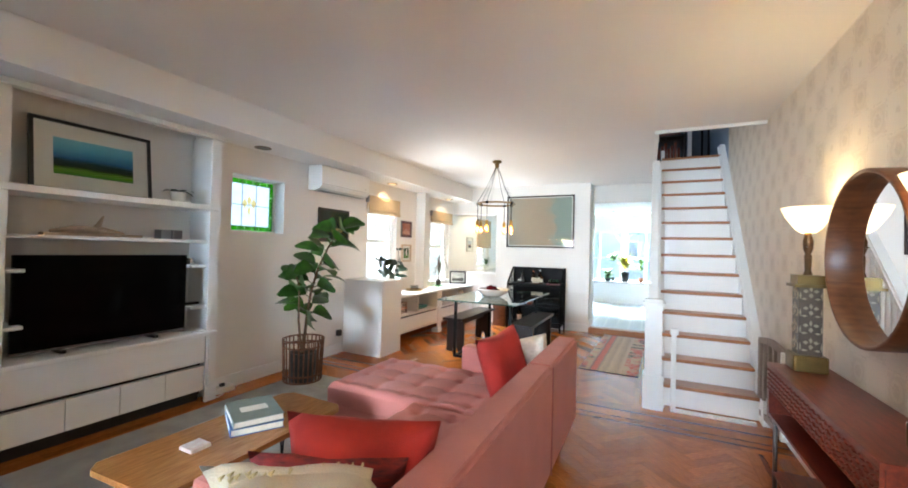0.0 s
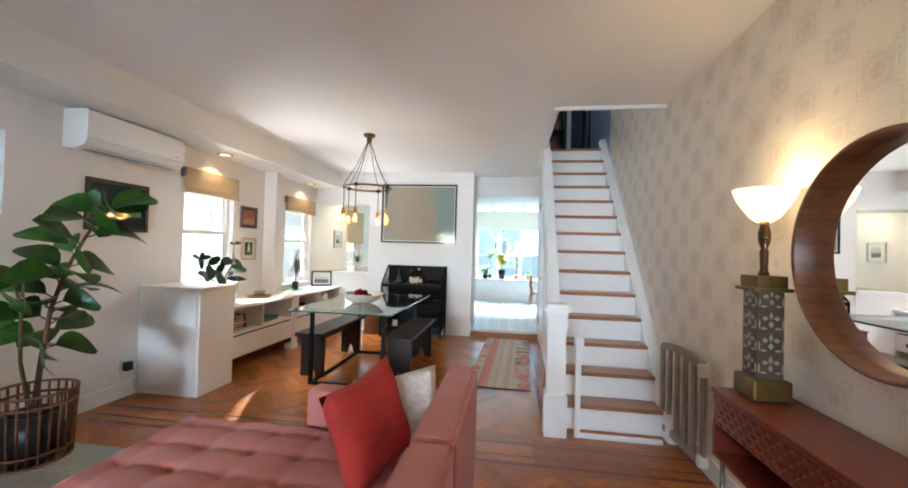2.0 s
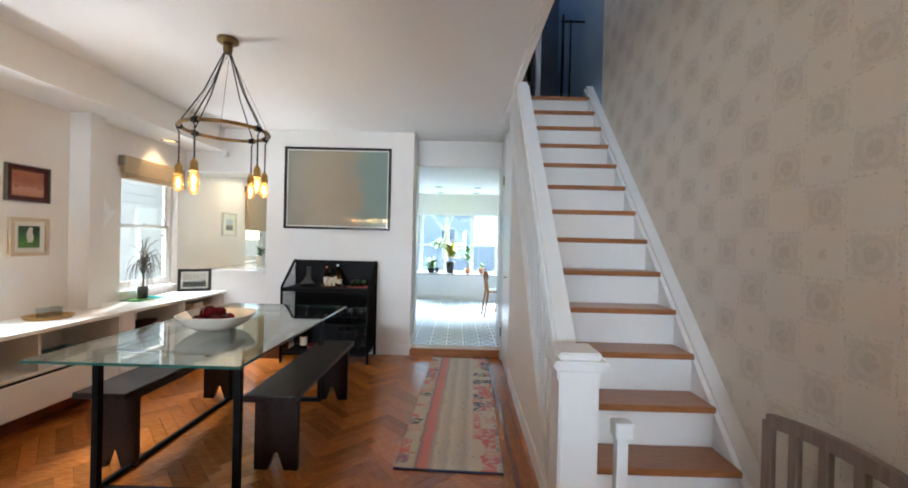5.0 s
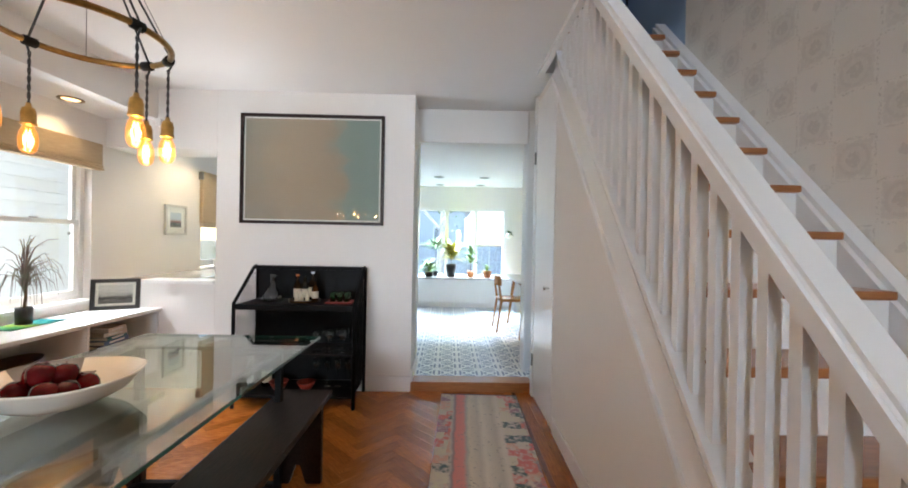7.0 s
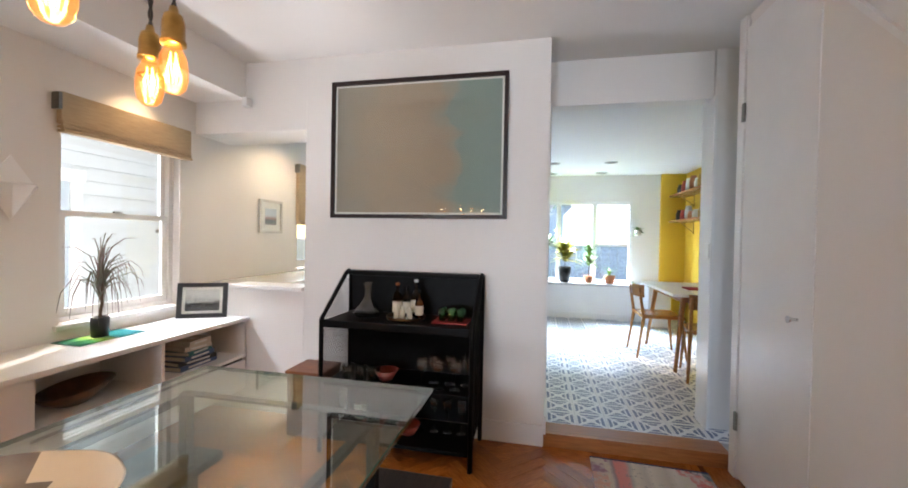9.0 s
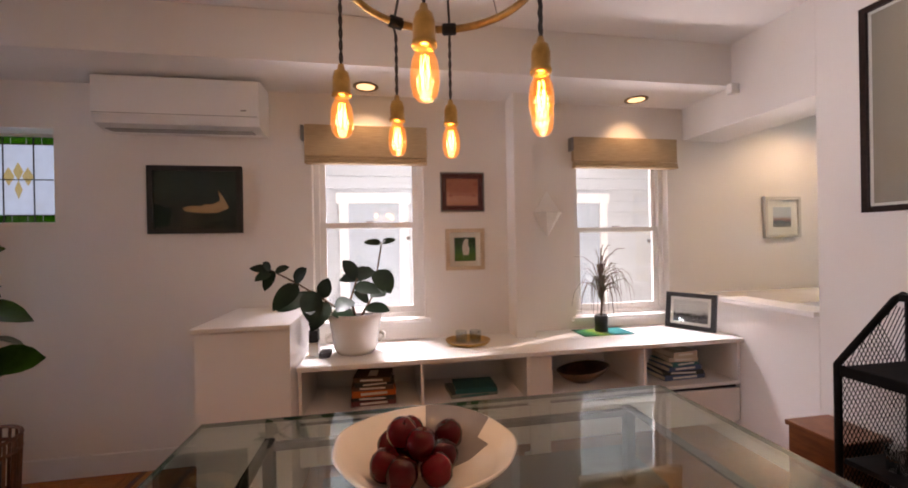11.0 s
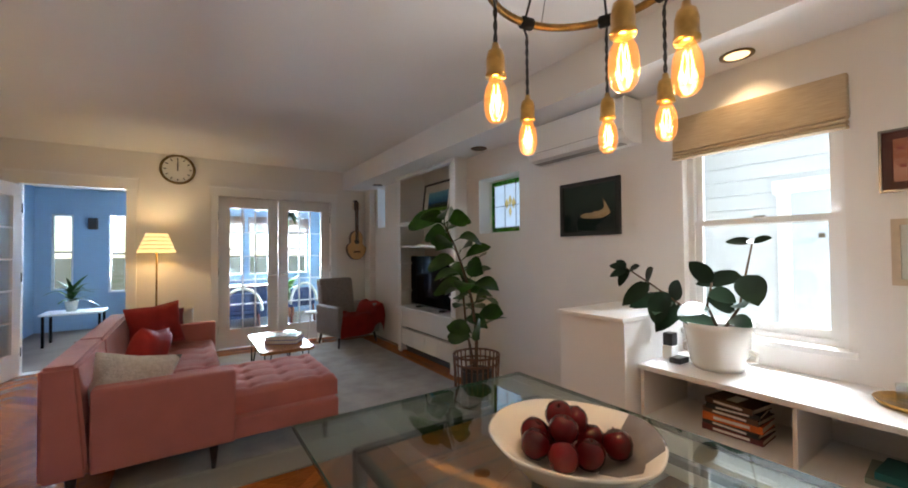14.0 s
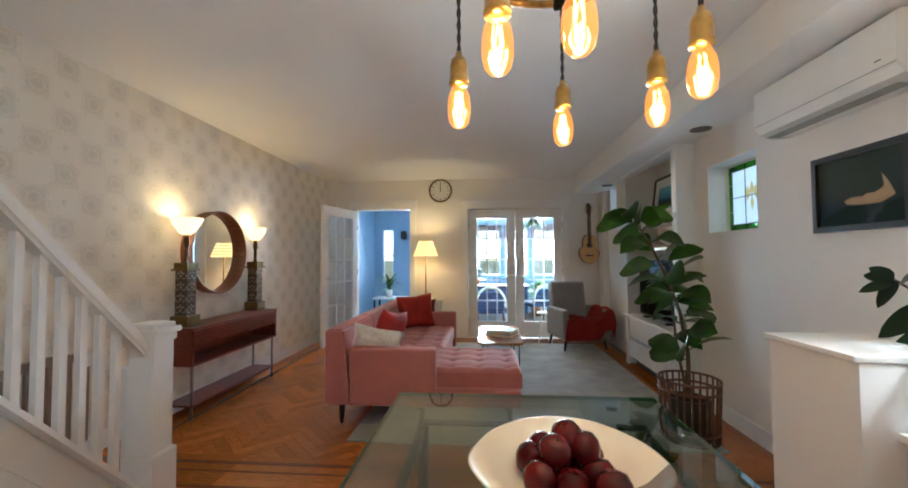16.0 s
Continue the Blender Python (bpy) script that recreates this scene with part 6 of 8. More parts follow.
leaves = [((0, 0.16, 0.44), (0.2, -0.7, 0.1), 0.11, 0.05), ((0, 0.16, 0.44), (0.2, 0.9, 0.3), 0.09, 0.045), ((0, 0.16, 0.43), (0.9, 0.2, 0.4), 0.08, 0.04),
          ((0.01, 0.13, 0.28), (0.6, 0.6, -0.9), 0.16, 0.13), ((0.01, 0.12, 0.27), (0.1, -1, -0.1), 0.21, 0.10),
          ((0.0, 0.1, 0.14), (0.8, 0.4, 0.1), 0.17, 0.09), ((0.0, 0.08, 0.10), (0.7, -0.5, 0.5), 0.16, 0.085), ((0, 0.06, 0.06), (0.9, 0.9, 0.1), 0.20, 0.08),
          ((0.06, -0.02, 0.12), (0.9, -0.3, -0.1), 0.19, 0.10), ((0.10, 0.02, 0.24), (0.4, -0.4, 0.7), 0.16, 0.09), ((0.08, 0, 0.2), (0.5, 0.8, -0.1), 0.18, 0.085),
          ((0.06, -0.15, 0.11), (0.8, -0.4, -0.7), 0.19, 0.11), ((0.07, -0.18, 0.13), (0.3, 0.3, 0.9), 0.15, 0.085), ((0.08, -0.24, 0.18), (0.7, 0.2, -0.8), 0.20, 0.12),
          ((0.10, -0.30, 0.22), (0.5, -0.6, -0.6), 0.18, 0.11), ((0.10, -0.32, 0.23), (0.4, 0.5, 0.6), 0.14, 0.08),
          ((0.10, -0.44, 0.30), (0.1, -0.8, 0.2), 0.11, 0.055), ((0.10, -0.44, 0.30), (0.6, -0.2, 0.5), 0.09, 0.05), ((0.10, -0.43, 0.30), (0.4, -0.3, -0.9), 0.11, 0.065), ((0.10, -0.42, 0.29), (0.3, 0.7, 0.3), 0.10, 0.05), ((0.10, -0.44, 0.29), (0.7, -0.6, -0.3), 0.10, 0.06),
          ((0.02, -0.26, 0.14), (0.6, -0.7, -0.2), 0.19, 0.10), ((0.02, -0.24, 0.12), (0.9, 0.1, -0.2), 0.18, 0.10), ((0, 0.0, 0.02), (0.9, -0.7, 0.3), 0.2, 0.09), ((0.02, -0.2, 0.1), (-0.1, -0.9, 0.4), 0.17, 0.09)]
for at, way, l, w in leaves:
    bm = bmesh.new()
    leaf(bm, (RX + at[0], RY + at[1], z0_ + at[2]), way, l, w, 0.12, 0.8, 0.12, up=(0.8, 0.1, 0.6))
    part("leaf", bm, LEAF_DARK, rp)
phone = thing("cordless_phone", (-3.25, 3.665, R0), "small white device with a black screen on the shelf", "telephone")
part("stand", soft_box(-3.285, -3.215, 3.64, 3.695, R0, R0 + 0.075, 0.006), PLASTIC_WHITE, phone)
part("screen", soft_box(-3.28, -3.22, 3.642, 3.693, R0 + 0.076, R0 + 0.145, 0.004), PLASTIC_BLACK, phone)
solid("charging_pad", soft_box(-3.26, -3.16, 3.705, 3.765, R0, R0 + 0.03, 0.006), PLASTIC_BLACK, "small black box beside the pot", "charger")

# brass tray with two tumblers
ty, tx = 4.585, -3.31
tray = solid("tray", lathe([(0, 0.693), (0.125, 0.693), (0.142, 0.713), (0.139, 0.714), (0.122, 0.698), (0, 0.698)], (tx, ty, 0), 36), BRASS, "round brass tray with a low rim", "tray")
for dx, dy in ((0.0, -0.042), (0.01, 0.045)):
    tm = solid("tumbler", lathe([(0, 0.699), (0.034, 0.699), (0.037, 0.77), (0.0345, 0.77), (0.031, 0.709), (0, 0.709)], (tx + dx, ty + dy, 0), 18, smooth=False), CLEAR, "cut-glass tumbler on the brass tray", "glass", "tumblers on the tray")

# spiky dracaena on a green placemat
solid("placemat", soft_box(-3.47, -3.27, 5.36, 5.72, 0.693, 0.697, 0.0015), art_material("green_woven_mat", [(0.2, (0.02, 0.12, 0.08)), (0.45, (0.05, 0.22, 0.06)), (0.6, (0.25, 0.32, 0.05)), (0.8, (0.02, 0.16, 0.16))], "Y", 6, 0.4, 0.8), "green patterned placemat on the shelf", "placemat")
DX_, DY_ = -3.39, 5.545
dp = thing("dracaena", (DX_, DY_, 0.698), "thin spiky dracaena in a small black pot", "potted plant")
part("pot", lathe([(0, 0.698), (0.042, 0.698), (0.045, 0.81), (0.041, 0.81), (0.040, 0.795), (0, 0.795)], (DX_, DY_, 0), 22), PLASTIC_BLACK, dp)
part("stem", tube(bmesh.new(), [(DX_, DY_, 0.795), (DX_ + 0.006, DY_ + 0.005, 0.9), (DX_, DY_, 1.07)], [0.008, 0.007, 0.006], 8), STEM, dp)
bm = bmesh.new()
rnd = random.Random(9)
for k in range(58):
    a = rnd.random() * math.tau
    rise = 0.04 + 0.16 * rnd.random() if k % 4 else 0.20 + 0.05 * rnd.random()
    reach = (0.05 + 0.17 * rnd.random()) * (0.3 if math.cos(a) < 0 else 0.8)
    side = Vector((math.cos(a) * reach, math.sin(a) * (0.06 + 0.18 * rnd.random()), 0))
    p = Vector((DX_, DY_, 0.90 + 0.15 * rnd.random()))
    drop = 0.0 if k % 4 == 0 else 0.10 + 0.16 * rnd.random()
    pts = [p, p + side * 0.3 + Vector((0, 0, rise * 0.75)), p + side * 0.7 + Vector((0, 0, rise)), p + side * 0.95 + Vector((0, 0, rise - drop * 0.4)), p + side * 1.05 + Vector((0, 0, rise - drop))]
    tube(bm, pts, [0.0026, 0.003, 0.0026, 0.002, 0.0006], 4)
part("leaves", bm, material("dracaena_blade", (0.07, 0.08, 0.035), 0.5, second=(0.11, 0.035, 0.028), scale=12), dp, "narrow arching blades")

PHOTO = art_material("grey_photo", [(0.1, (0.04, 0.04, 0.04)), (0.4, (0.14, 0.14, 0.14)), (0.55, (0.03, 0.03, 0.03)), (0.75, (0.45, 0.44, 0.42)), (1.0, (0.62, 0.61, 0.58))], "Z", 6, 0.5)
picture("photo_frame", pose(-3.29, 6.155, 0.694, -8, 0, 29), 0.32, 0.25, 0.03, 0.02, PLASTIC_BLACK, PHOTO, "black-framed grey photograph standing on the shelf", 0.02, "grey landscape photograph")

# books and dishes in the bays
ORANGE, DARKRED, TEAL = flat("orange_cover", (0.55, 0.12, 0.02)), flat("maroon_cover", (0.12, 0.02, 0.02)), flat("teal_cover", (0.02, 0.14, 0.15))
BROWN, BLACKC, BLUEC, CREAMC = flat("brown_cover", (0.10, 0.05, 0.03)), flat("black_cover", (0.02, 0.02, 0.02)), flat("slate_blue_cover", (0.06, 0.10, 0.2)), flat("cream_cover", (0.6, 0.52, 0.4))
z = 0.416
for k, (h, c, t, w) in enumerate(((0.028, DARKRED, 2, 0.25), (0.022, BLACKC, -3, 0.24), (0.034, ORANGE, 3, 0.245), (0.024, BROWN, -2, 0.235), (0.02, BLACKC, 6, 0.22), (0.026, BROWN, -6, 0.21))):
    book((-3.22, 4.0, z), 0.17, w, h, 180 + t, c, "hardback in a stack of dark and orange books", "stack of books in the shelf", WHITE_INK)
    z += h + 0.0005
book((-3.24, 4.58, 0.416), 0.21, 0.28, 0.022, 184, MOSS, "green picture book lying in the bay", "books in the middle bay", TEAL)
book((-3.23, 4.60, 0.4385), 0.19, 0.25, 0.026, 178, TEAL, "dark teal book lying in the bay", "books in the middle bay")
z = 0.416
for k, (h, c, t, w) in enumerate(((0.03, BLUEC, 2, 0.30), (0.026, BLACKC, -5, 0.28), (0.03, BLUEC, 4, 0.25), (0.026, TEAL, 8, 0.22), (0.03, CREAMC, -4, 0.2), (0.034, CREAMC, 6, 0.19))):
    book((-3.22, 5.97, z), 0.19, w, h, 180 + t, c, "book in a mixed stack in the end bay", "stack of books by the half wall", WHITE_INK)
    z += h + 0.0005
bw = lathe([(0, 0.417), (0.07, 0.417), (0.14, 0.46), (0.175, 0.50), (0.168, 0.503), (0.132, 0.468), (0.06, 0.428), (0, 0.428)], (0, 0, 0), 32)
for v in bw.verts:
    v.co.x, v.co.y, v.co.z = v.co.x * 0.72 - 3.25, v.co.y * 1.0 + 5.33, v.co.z + 0.02 * math.sin(6 * v.co.y)
solid("wooden_bowl", bw, material("burl_wood", (0.14, 0.06, 0.025), 0.3, second=(0.05, 0.02, 0.01), scale=14, coat=0.3), "dark wavy wooden bowl in the shelf bay", "bowl")

# ---- bar cart ----
bx0, bx1, by0, by1 = -2.19, -1.27, 5.90, 6.275
bar = thing("bar_cabinet", ((bx0 + bx1) / 2, 6.08, 0), "black steel bar cabinet with sloping sides and mesh ends", "bar cabinet")
for x in (bx0, bx1):
    s = 0.018
    bm = tube(bmesh.new(), [(x, by0, 0.0), (x, by0, 0.80), (x, by1 - 0.07, 1.055), (x, by1 - 0.03, 1.07), (x, by1, 1.06), (x, by1, 0.0)], 0.014, 8)
    part("side_frame", bm, BLACK, bar)
    mesh_ = bmesh.new()

    def slope(y):
        return min(1.05, 0.80 + (y - by0) * 0.84)
    for k in range(-30, 18):
        for way in (1, -1):
            run = [(by0 + 0.012 + t * 0.0175, 0.13 + k * 0.035 + (t if way > 0 else 20 - t) * 0.0175 * 1.6) for t in range(21)]
            run = [(y, z) for y, z in run if 0.12 < z < slope(y) - 0.012]
            if len(run) > 1:
                tube(mesh_, [(x, *run[0]), (x, *run[-1])], 0.0016, 4)
    part("mesh_panel", mesh_, BLACK, bar, "black steel mesh")
part("back_panel", boxes((bx0 + 0.015, bx1 - 0.015, by1 - 0.012, by1 - 0.004, 0.10, 1.06)), BLACK, bar)
part("top_rail", soft_box(bx0 + 0.015, bx1 - 0.015, by1 - 0.085, by1 - 0.013, 1.045, 1.075, 0.008), BLACK, bar)
for z in (0.795, 0.42, 0.10):
    part("shelf", soft_box(bx0 + 0.016, bx1 - 0.016, by0 + 0.004, by1 - 0.013, z - 0.022, z, 0.003), BLACK, bar)
part("front_rail", soft_box(bx0 + 0.015, bx1 - 0.015, by0 - 0.012, by0 + 0.003, 0.755, 0.80, 0.004), BLACK, bar)
LABEL = flat("paper_label", (0.62, 0.55, 0.42))


def bottle(x, y, z, r, h, mat, label, cap=BLACK):
    b = thing("bottle", (x, y, z), label, "bottle", "bottles in the bar cabinet")
    part("glass", lathe([(0, z), (r, z), (r, z + h * 0.55), (r * 0.8, z + h * 0.65), (r * 0.36, z + h * 0.75), (r * 0.34, z + h * 0.93), (0, z + h * 0.93)], (x, y, 0), 16), mat, b)
    part("paper_label", lathe([(r * 1.02, z + h * 0.12), (r * 1.02, z + h * 0.45)], (x, y, 0), 16), LABEL, b)
    part("cap", lathe([(0, z + h * 0.93), (r * 0.42, z + h * 0.93), (r * 0.42, z + h), (0, z + h)], (x, y, 0), 12), cap, b)


def stem_glass(x, y, z, r=0.035, h=0.17):
    solid("wine_glass", lathe([(0, z), (r * 0.95, z), (r * 0.95, z + 0.003), (0.004, z + 0.008), (0.004, z + h * 0.45), (r * 0.8, z + h * 0.58), (r, z + h * 0.75), (r * 0.85, z + h), (r * 0.82, z + h), (r * 0.95, z + h * 0.75), (0.004, z + h * 0.5)], (x, y, 0), 16), CLEAR, "clear stemmed glass in the bar cabinet", "glass", "glasses in the bar cabinet")


dec = solid("decanter", lathe([(0, 0.797), (0.075, 0.797), (0.095, 0.815), (0.06, 0.86), (0.022, 0.91), (0.020, 0.985), (0.032, 1.01), (0.030, 1.01), (0.018, 0.985), (0.02, 0.91), (0.056, 0.862), (0.09, 0.818), (0, 0.802)], (-1.98, 6.10, 0), 24), CLEAR, "wide glass decanter on the bar cabinet", "decanter")
solid("serving_tray", lathe([(0, 0.797), (0.12, 0.797), (0.125, 0.815), (0.12, 0.815), (0.115, 0.802), (0, 0.802)], (-1.72, 6.09, 0), 26), BRONZE, "round dark tray under the bottles", "tray")
bottle(-1.79, 6.12, 0.803, 0.030, 0.21, BOTTLE_BROWN, "brown liquor bottle with a pale label", ORANGE)
bottle(-1.735, 6.15, 0.803, 0.028, 0.19, BOTTLE_CLEAR, "clear liquor bottle with a paper label", BLACK)
bottle(-1.68, 6.16, 0.803, 0.032, 0.23, BOTTLE_BROWN, "tall dark bottle with a pale label", PLASTIC_WHITE)
bottle(-1.64, 6.10, 0.803, 0.026, 0.17, BOTTLE_BROWN, "short brown bottle with a paper label", BLACK)
for x, y in ((-1.765, 6.04), (-1.725, 6.03), (-1.685, 6.05)):
    solid("bitters_bottle", lathe([(0, 0.803), (0.017, 0.803), (0.017, 0.855), (0.007, 0.87), (0.008, 0.885), (0, 0.885)], (x, y, 0), 12), LABEL, "small paper-wrapped bitters bottle", "bottle", "bottles in the bar cabinet")
solid("red_tray", soft_box(-1.53, -1.32, 5.99, 6.15, 0.797, 0.806, 0.003), flat("red_lacquer", (0.25, 0.02, 0.015), 0.3), "low red lacquer tray with green glasses", "tray")
for k, (x, y) in enumerate(((-1.48, 6.05), (-1.425, 6.05), (-1.37, 6.05), (-1.48, 6.11), (-1.425, 6.11), (-1.37, 6.11))):
    solid("green_tumbler", lathe([(0, 0.807), (0.021, 0.807), (0.024, 0.875), (0.022, 0.875), (0.019, 0.812), (0, 0.812)], (x, y, 0), 14), GREEN_GLASS, "small green glass tumbler", "glass", "green tumblers")
for k in range(6):
    stem_glass(-1.58 + 0.05 * (k % 6), 5.98 + 0.09 * (k % 2), 0.421)
for k in range(4):
    stem_glass(-1.62 + 0.085 * k, 6.12, 0.101, 0.03, 0.24)
for k in range(3):
    solid("tumbler", lathe([(0, 0.421), (0.034, 0.421), (0.037, 0.51), (0.034, 0.51), (0.031, 0.428), (0, 0.428)], (-2.06 + 0.085 * k, 6.0, 0), 16), CLEAR, "clear tumbler in the bar cabinet", "glass", "glasses in the bar cabinet")
for x, z in ((-1.83, 0.421), (-1.68, 0.101), (-1.90, 0.101)):
    solid("copper_bowl", lathe([(0, z), (0.04, z), (0.075, z + 0.06), (0.071, z + 0.06), (0.036, z + 0.006), (0, z + 0.006)], (x, 6.05, 0), 20), flat("copper_red", (0.16, 0.022, 0.012), 0.3), "small red copper bowl in the bar cabinet", "bowl", "copper bowls")
bottle(-2.03, 6.12, 0.101, 0.038, 0.28, BOTTLE_BROWN, "dark bottle on the lowest shelf", BLACK)
crate = thing("wooden_crate", (-2.33, 6.1, 0), "small brown wooden cabinet beside the bar cabinet", "crate")
part("body", soft_box(-2.50, -2.26, 6.02, 6.27, 0.0, 0.40, 0.006), BENTWOOD, crate)
part("lid", soft_box(-2.51, -2.25, 6.01, 6.272, 0.401, 0.425, 0.004), BENTWOOD, crate)

# ---- pictures, sconce, air conditioner, lights in the soffit ----
MAPART = art_material("faded_map", [(0.30, (0.34, 0.30, 0.24)), (0.55, (0.41, 0.33, 0.245)), (0.90, (0.39, 0.31, 0.23)), (0.97, (0.33, 0.32, 0.26)), (1.0, (0.25, 0.31, 0.275))], "X", 3.6, 0.50, 0.6)
picture("framed_map", pose(-1.74, YB - 0.002, 1.43), 1.225, 0.94, 0.026, 0.03, EBONY, MAPART, "large faded antique map in a thin dark frame", 0.014, "faded antique map")


def wall_picture(name, y0, y1, z0, z1, fw, mat, art, label, mat_w, art_label="", mount=None):
    return picture(name, pose(XL + 0.002, (y0 + y1) / 2, z0, 0, 0, 90), y1 - y0, z1 - z0, fw, 0.024, mat, art, label, mat_w, art_label, mount)


ISLAND = art_material("dark_sea", [(0.2, (0.012, 0.018, 0.018)), (0.6, (0.016, 0.026, 0.026)), (1.0, (0.03, 0.05, 0.05))], "Z", 4, 0.6)
isl = wall_picture("island_picture", 2.69, 3.215, 1.41, 1.82, 0.03, PLASTIC_BLACK, ISLAND, "black-framed dark picture of a tan island in the sea", 0.0, "tan island on dark sea")
bm = prism(bmesh.new(), [(-0.06, 0.135), (0.02, 0.125), (0.12, 0.125), (0.185, 0.155), (0.165, 0.20), (0.125, 0.265), (0.135, 0.20), (0.09, 0.175), (0.05, 0.18), (0.03, 0.165), (-0.03, 0.17), (-0.075, 0.155)], "y", -0.0122, -0.0112)
island_part = part("island", bm, material("tan_ink", (0.42, 0.24, 0.10), 0.7, second=(0.55, 0.38, 0.2), scale=20), isl)
island_part.matrix_parent_inverse = Matrix()
SAMPLER = art_material("red_sampler", [(0.2, (0.50, 0.22, 0.15)), (0.5, (0.58, 0.30, 0.22)), (0.8, (0.42, 0.16, 0.10))], "Z", 14, 0.5)
sampler = wall_picture("sampler_picture", 4.452, 4.752, 1.535, 1.80, 0.008, GREY_STEEL, SAMPLER, "faded pink certificate in dark red mount and silver frame", 0.034, "faded pink certificate", flat("dark_red_mount", (0.085, 0.008, 0.010), 0.5))
RED_INK = flat("faded_red_ink", (0.30, 0.07, 0.05))
for k, (u, w, z) in enumerate(((0, 0.10, 0.165), (0, 0.13, 0.150), (0, 0.09, 0.135), (0, 0.11, 0.118), (-0.085, 0.022, 0.175), (0.085, 0.022, 0.175), (-0.08, 0.018, 0.10), (0.08, 0.018, 0.10))):
    part("ink_bar", boxes((u - w / 2, u + w / 2, -0.0131, -0.0121, z, z + (0.004 if k < 4 else 0.016))), RED_INK, sampler).matrix_parent_inverse = Matrix()
OWL = art_material("green_garden_print", [(0.1, (0.03, 0.10, 0.03)), (0.4, (0.10, 0.22, 0.04)), (0.7, (0.05, 0.16, 0.05)), (1.0, (0.03, 0.07, 0.03))], "Z", 6, 0.5)
owl = wall_picture("bird_picture", 4.482, 4.748, 1.14, 1.42, 0.026, flat("pale_birch_frame", (0.56, 0.44, 0.31), 0.5), OWL, "pale wooden frame with a small print of a white bird", 0.034, "white bird on green")
bm = prism(bmesh.new(), [(-0.012, 0.10), (0.022, 0.10), (0.03, 0.14), (0.018, 0.18), (0.026, 0.20), (0.008, 0.215), (-0.008, 0.20), (-0.022, 0.15)], "y", -0.0131, -0.0122)
part("white_bird", bm, CARD, owl).matrix_parent_inverse = Matrix()
BEACH = art_material("beach_print", [(0.1, (0.3, 0.28, 0.25)), (0.45, (0.10, 0.12, 0.14)), (0.6, (0.35, 0.2, 0.18)), (0.8, (0.5, 0.55, 0.6))], "Z", 5, 0.4)
wall_picture("alcove_picture", 7.0, 7.33, 1.32, 1.64, 0.022, flat("silver_frame", (0.55, 0.53, 0.48), 0.4), BEACH, "pale framed small print on the alcove wall", 0.06, "small harbour print")

ac = thing("air_conditioner", (-3.4, 2.95, 2.0), "white wall-mounted air conditioner under the beam", "air conditioner")
bm = prism(bmesh.new(), [(XL + 0.002, 2.005), (-3.40, 1.995), (-3.325, 2.02), (-3.298, 2.06), (-3.298, 2.27), (-3.32, 2.285), (XL + 0.002, 2.285)], "y", 2.525, 3.375)
part("housing", bm, PLASTIC_WHITE, ac)
bm = bmesh.new()
box(bm, -3.405, -3.335, 2.57, 3.33, 2.0035, 2.0065, Matrix.Translation((0, 0, -0.012)))
part("louvre", bm, flat("grey_louvre", (0.35, 0.35, 0.34)), ac)
part("seam", boxes((-3.2985, -3.2965, 2.53, 3.37, 2.068, 2.071)), flat("seam_grey", (0.3, 0.3, 0.3)), ac)
part("badge", boxes((-3.2985, -3.297, 3.28, 3.31, 2.10, 2.106)), GREY_STEEL, ac)

WHITE_PAINT = material("white_sconce_enamel", (0.88, 0.87, 0.85), 0.3, vary=0.01, scale=6)
sc = thing("wall_planter", (XL + 0.03, 5.21, 1.34), "white folded metal wall planter on a diamond back plate", "wall planter")
bm = bmesh.new()
vs = [bm.verts.new(p) for p in ((XL + 0.010, 5.105, 1.52), (XL + 0.010, 5.315, 1.52), (XL + 0.10, 5.255, 1.525), (XL + 0.10, 5.165, 1.525), (XL + 0.010, 5.21, 1.355), (XL + 0.018, 5.21, 1.36))]
for f in ((0, 3, 5, 4), (3, 2, 5), (2, 1, 4, 5), (0, 4, 1)):
    bm.faces.new([vs[i] for i in f])
bmesh.ops.recalc_face_normals(bm, faces=bm.faces[:])
part("pocket", bm, WHITE_PAINT, sc)
part("rim", tube(bmesh.new(), [(XL + 0.011, 5.105, 1.522), (XL + 0.101, 5.165, 1.527), (XL + 0.101, 5.255, 1.527), (XL + 0.011, 5.315, 1.522)], 0.005, 6), WHITE_PAINT, sc)
part("back_plate", prism(bmesh.new(), [(5.105, 1.518), (5.21, 1.352), (5.315, 1.518), (5.21, 1.675)], "x", XL + 0.003, XL + 0.009), WHITE_PAINT, sc, "white diamond back plate")

